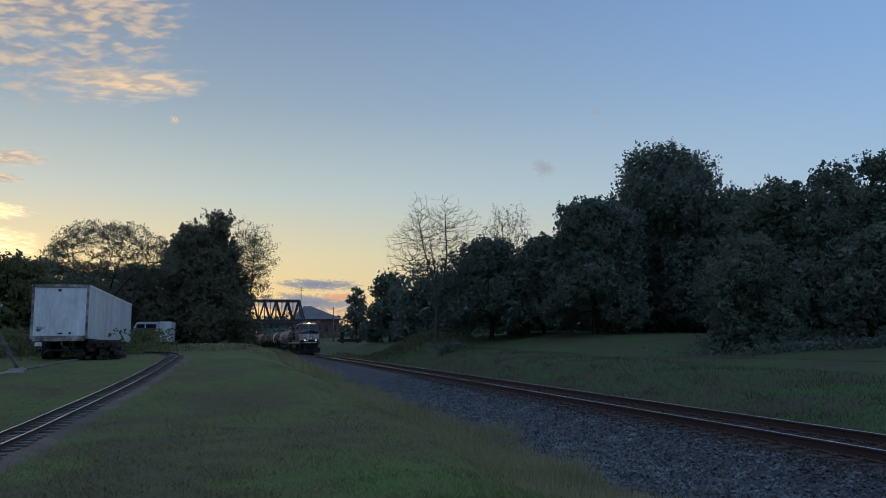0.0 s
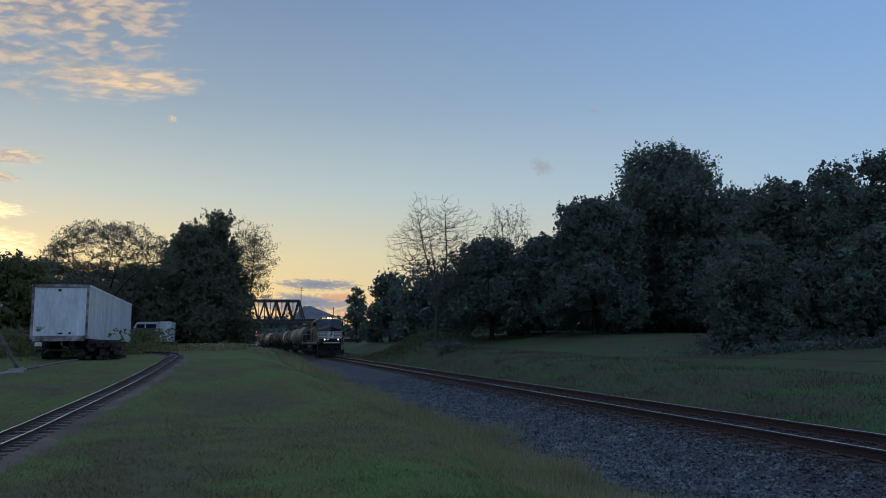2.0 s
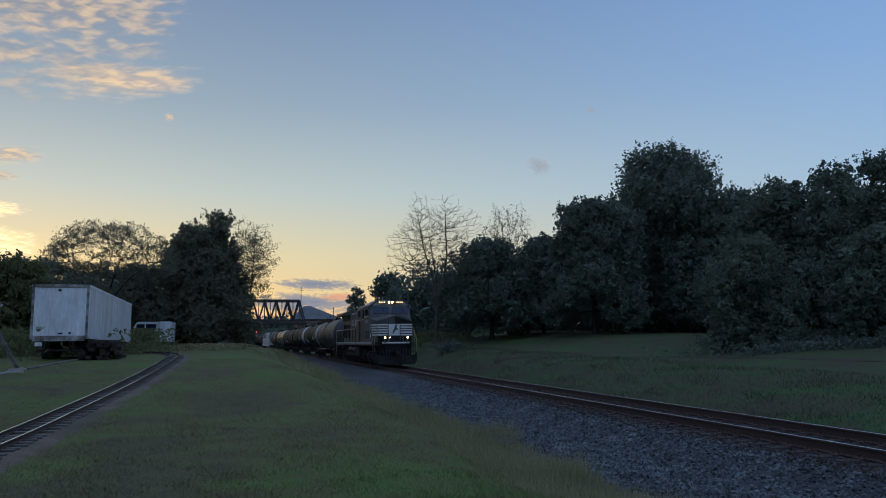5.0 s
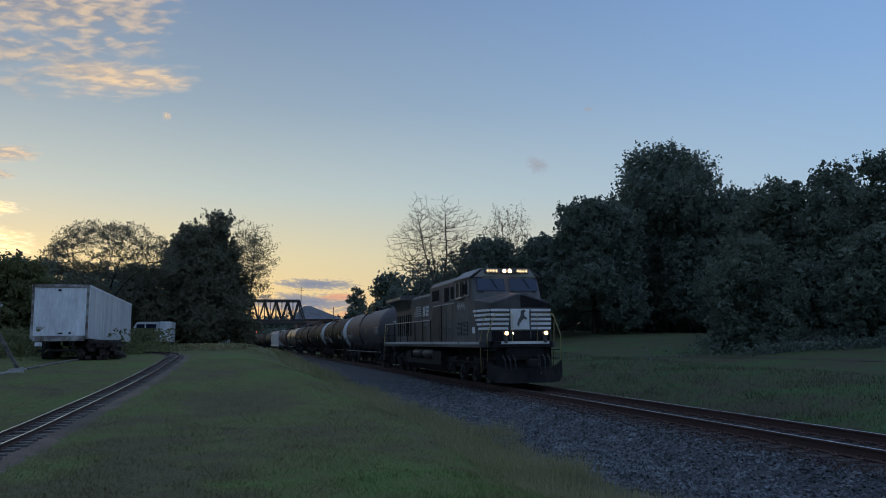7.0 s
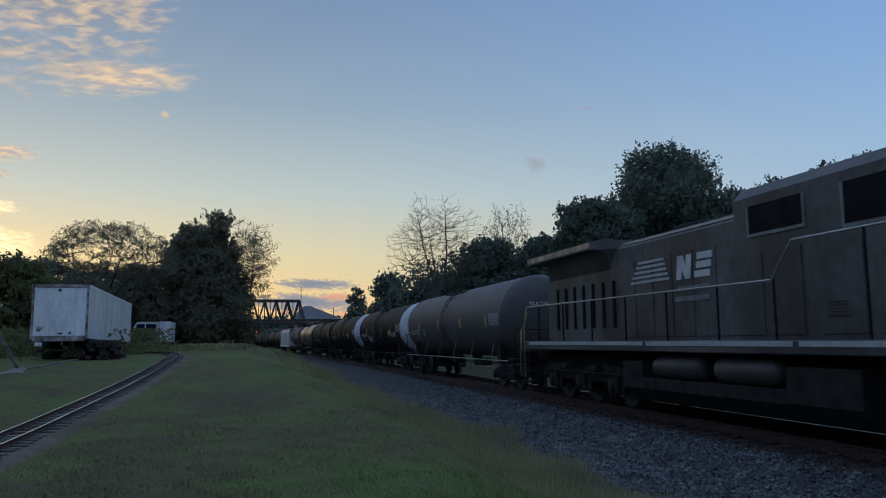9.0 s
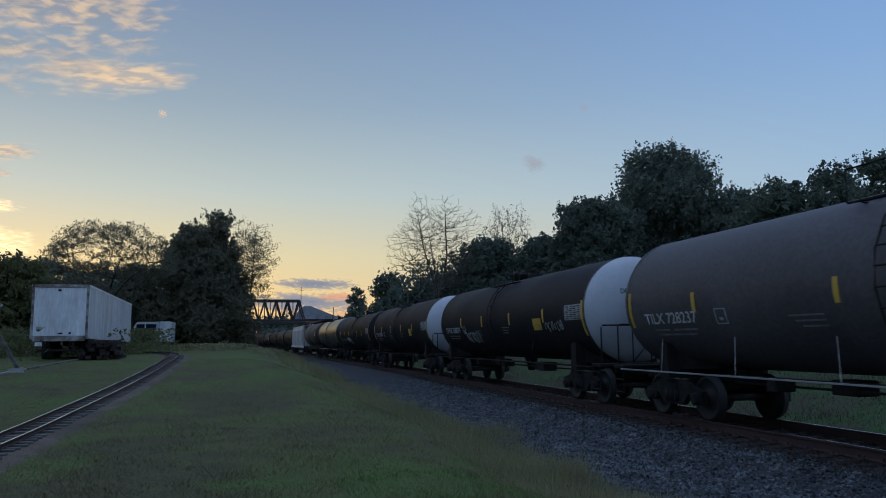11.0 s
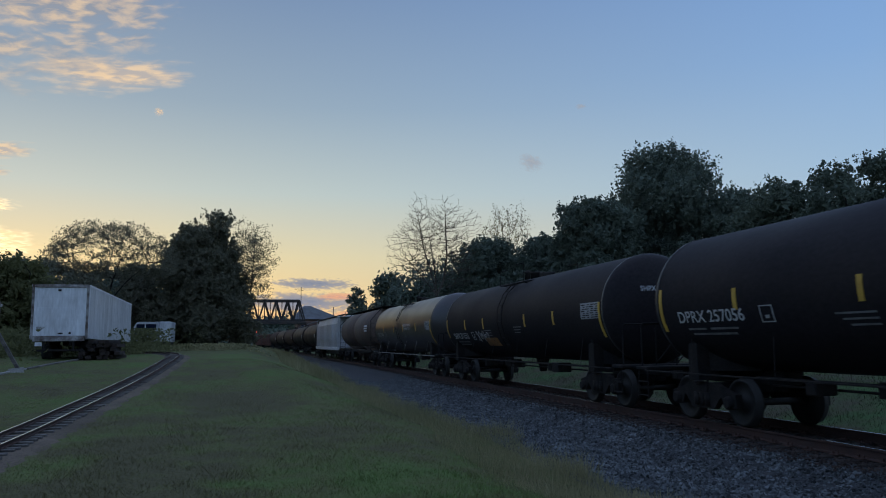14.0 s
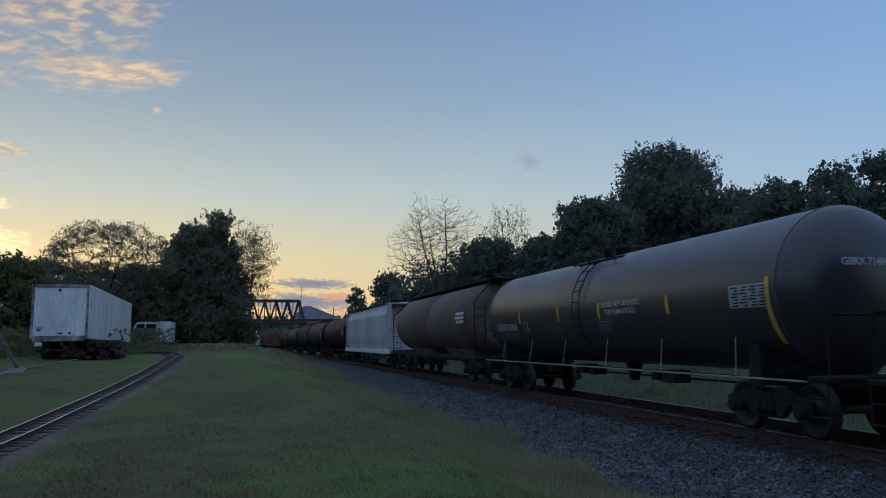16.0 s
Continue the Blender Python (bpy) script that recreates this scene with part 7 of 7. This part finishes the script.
def cloud_material(name, lit, shade, strength, scale, stretch, lo, hi, thick=0.9, fine=3.2, ragged=0.5):
    """Thin cloud: wisps of noise that fade towards the edges of the bank."""
    m = bpy.data.materials.new(name)
    m.use_nodes = True
    n, l = m.node_tree.nodes, m.node_tree.links
    n.clear()
    tc_ = n.new("ShaderNodeTexCoord")

    def calc(op, a, b=None, clamp=False):
        k = n.new("ShaderNodeMath")
        k.operation, k.use_clamp = op, clamp
        for i_, v in enumerate((a, b)):
            if v is None:
                continue
            if isinstance(v, (int, float)):
                k.inputs[i_].default_value = v
            else:
                l.new(v, k.inputs[i_])
        return k.outputs[0]

    uv = n.new("ShaderNodeSeparateXYZ")
    l.new(tc_.outputs["UV"], uv.inputs[0])
    mp = n.new("ShaderNodeMapping")
    mp.inputs["Scale"].default_value = stretch
    l.new(tc_.outputs["UV"], mp.inputs[0])
    a, b = n.new("ShaderNodeTexNoise"), n.new("ShaderNodeTexNoise")
    a.inputs["Scale"].default_value, a.inputs["Detail"].default_value, a.inputs["Distortion"].default_value = scale, 4, 0.4
    b.inputs["Scale"].default_value, b.inputs["Detail"].default_value, b.inputs["Distortion"].default_value = scale * fine, 8, 0.35
    l.new(mp.outputs[0], a.inputs["Vector"])
    l.new(mp.outputs[0], b.inputs["Vector"])
    fx = calc("POWER", calc("ABSOLUTE", calc("SUBTRACT", calc("MULTIPLY", uv.outputs[0], 2.0), 1.0)), 2.0)
    fy = calc("POWER", calc("ABSOLUTE", calc("SUBTRACT", calc("MULTIPLY", uv.outputs[1], 2.0), 1.0)), 2.0)
    fall = calc("SUBTRACT", 1.0, calc("ADD", fx, fy), True)
    mixn = calc("ADD", calc("MULTIPLY", a.outputs["Fac"], 1 - ragged), calc("MULTIPLY", b.outputs["Fac"], ragged))
    dens = calc("ADD", mixn, calc("MULTIPLY", calc("SUBTRACT", fall, 1.0), 0.55))
    rng_ = n.new("ShaderNodeMapRange")
    rng_.interpolation_type = "SMOOTHSTEP"
    rng_.inputs["From Min"].default_value, rng_.inputs["From Max"].default_value = lo, hi
    l.new(dens, rng_.inputs["Value"])
    alpha = calc("MULTIPLY", calc("MULTIPLY", rng_.outputs[0], fall), thick, True)
    ramp = n.new("ShaderNodeValToRGB")
    ramp.color_ramp.elements[0].color, ramp.color_ramp.elements[1].color = (*shade, 1), (*lit, 1)
    ramp.color_ramp.elements[0].position, ramp.color_ramp.elements[1].position = 0.42, 0.62
    l.new(b.outputs["Fac"], ramp.inputs["Fac"])
    em = n.new("ShaderNodeEmission")
    em.inputs["Strength"].default_value = strength
    l.new(ramp.outputs["Color"], em.inputs["Color"])
    tr = n.new("ShaderNodeBsdfTransparent")
    ms = n.new("ShaderNodeMixShader")
    l.new(alpha, ms.inputs["Fac"])
    l.new(tr.outputs[0], ms.inputs[1])
    l.new(em.outputs[0], ms.inputs[2])
    out = n.new("ShaderNodeOutputMaterial")
    l.new(ms.outputs[0], out.inputs["Surface"])
    return m


def cloud(az, el, w, h, mat, label, drift, skew=0.0, tilt=0.0):
    """A thin bank of cloud far off, bent to the sky's dome; it drifts as one piece."""
    nu, nv = 24, 12
    w, h = w * 1.2, h * 1.3
    v, uv = [], []
    for j in range(nv + 1):
        for i_ in range(nu + 1):
            u, t = i_ / nu, j / nv
            a, e = az + (u - 0.5) * w + skew * (t - 0.5), el + (t - 0.5) * h + tilt * (u - 0.5)
            v.append(sky_point(a, e, FAR + 40 * math.sin(u * 7 + t * 4) + 25 * math.cos(t * 9)))
            uv.append((u, t))
    f = [(j * (nu + 1) + i_, j * (nu + 1) + i_ + 1, (j + 1) * (nu + 1) + i_ + 1, (j + 1) * (nu + 1) + i_) for j in range(nv) for i_ in range(nu)]
    me = bpy.data.meshes.new("cloud")
    me.from_pydata(v, [], f)
    lay = me.uv_layers.new(name="UVMap")
    for lp in me.loops:
        lay.data[lp.index].uv = uv[lp.vertex_index]
    me.materials.append(mat)
    ob = tagged(new("cloud", me), label, "cloud", kind="backdrop")
    d = sky_point(az + drift[0], el + drift[1]) - sky_point(az, el)
    CLOUDS.append((ob, tuple(d)))
    return ob


GOLD, GREY = (0.90, 0.66, 0.42), (0.33, 0.34, 0.38)
ripple = cloud_material("rippled_gold_cloud", (0.80, 0.60, 0.41), GREY, 0.95, 4.0, (1.2, 2.3, 1), 0.23, 0.53, 0.85, 3.4, 0.40)
tail = cloud_material("gold_cloud_streak", GOLD, (0.52, 0.46, 0.42), 1.0, 2.6, (1.3, 1.2, 1), 0.20, 0.52, 0.95, 3.4, 0.30)
glow = cloud_material("bright_sunset_cloud", (1.0, 0.80, 0.48), (1.0, 0.66, 0.32), 1.5, 4.0, (1.0, 1.6, 1), 0.18, 0.48, 1.0)
slate = cloud_material("slate_horizon_cloud", (0.24, 0.27, 0.36), (0.20, 0.24, 0.34), 1.0, 3.0, (2.6, 1.0, 1), 0.24, 0.46, 0.95)
rose = cloud_material("rose_horizon_cloud", (0.85, 0.42, 0.24), (0.7, 0.36, 0.26), 1.0, 3.0, (1.2, 1.4, 1), 0.2, 0.46, 0.9)
puffm = cloud_material("small_grey_cloud", (0.40, 0.42, 0.46), (0.34, 0.37, 0.44), 0.95, 3.0, (1, 1, 1), 0.22, 0.52, 0.8)
HIGH, MID, LOWD = (-1.25, 0.55), (-1.05, 0.45), (-0.40, 0.06)
cloud(-13.4, 22.4, 23.0, 14.0, ripple, "broken rippled cloud lit gold by the sunset", HIGH, 2.5, 2.5)
cloud(-8.9, 18.0, 15.0, 3.0, tail, "long gold streak of thin cloud", HIGH, -1.5, 2.2)
cloud(-16.4, 12.3, 8.0, 1.7, tail, "long gold streak of thin cloud", MID, -1.0, 1.0)
cloud(-17.0, 10.9, 6.0, 1.1, tail, "long gold streak of thin cloud", MID, -1.0, 0.6)
cloud(-16.6, 8.8, 5.4, 1.3, glow, "bright cloud streak close above the sunset", MID)
cloud(-16.6, 6.6, 8.0, 2.6, glow, "bright cloud streak close above the sunset", LOWD)
cloud(5.2, 4.3, 8.5, 1.1, slate, "slate-blue cloud bar low over the horizon", LOWD, -1.0)
cloud(4.4, 2.9, 12.0, 2.0, slate, "slate-blue cloud bar low over the horizon", LOWD)
cloud(7.0, 3.35, 4.6, 0.7, rose, "rose cloud bar low over the horizon", LOWD, 1.0)
cloud(8.2, 2.0, 4.6, 0.7, rose, "rose cloud bar low over the horizon", LOWD)
cloud(22.4, 12.9, 2.4, 1.7, puffm, "single small grey cloud", (-1.05, 0.5), -0.8)
cloud(-5.4, 15.9, 0.9, 0.7, tail, "single small pale cloud", HIGH)
cloud(26.5, 16.8, 1.1, 0.5, puffm, "single small grey cloud", HIGH)

motions()
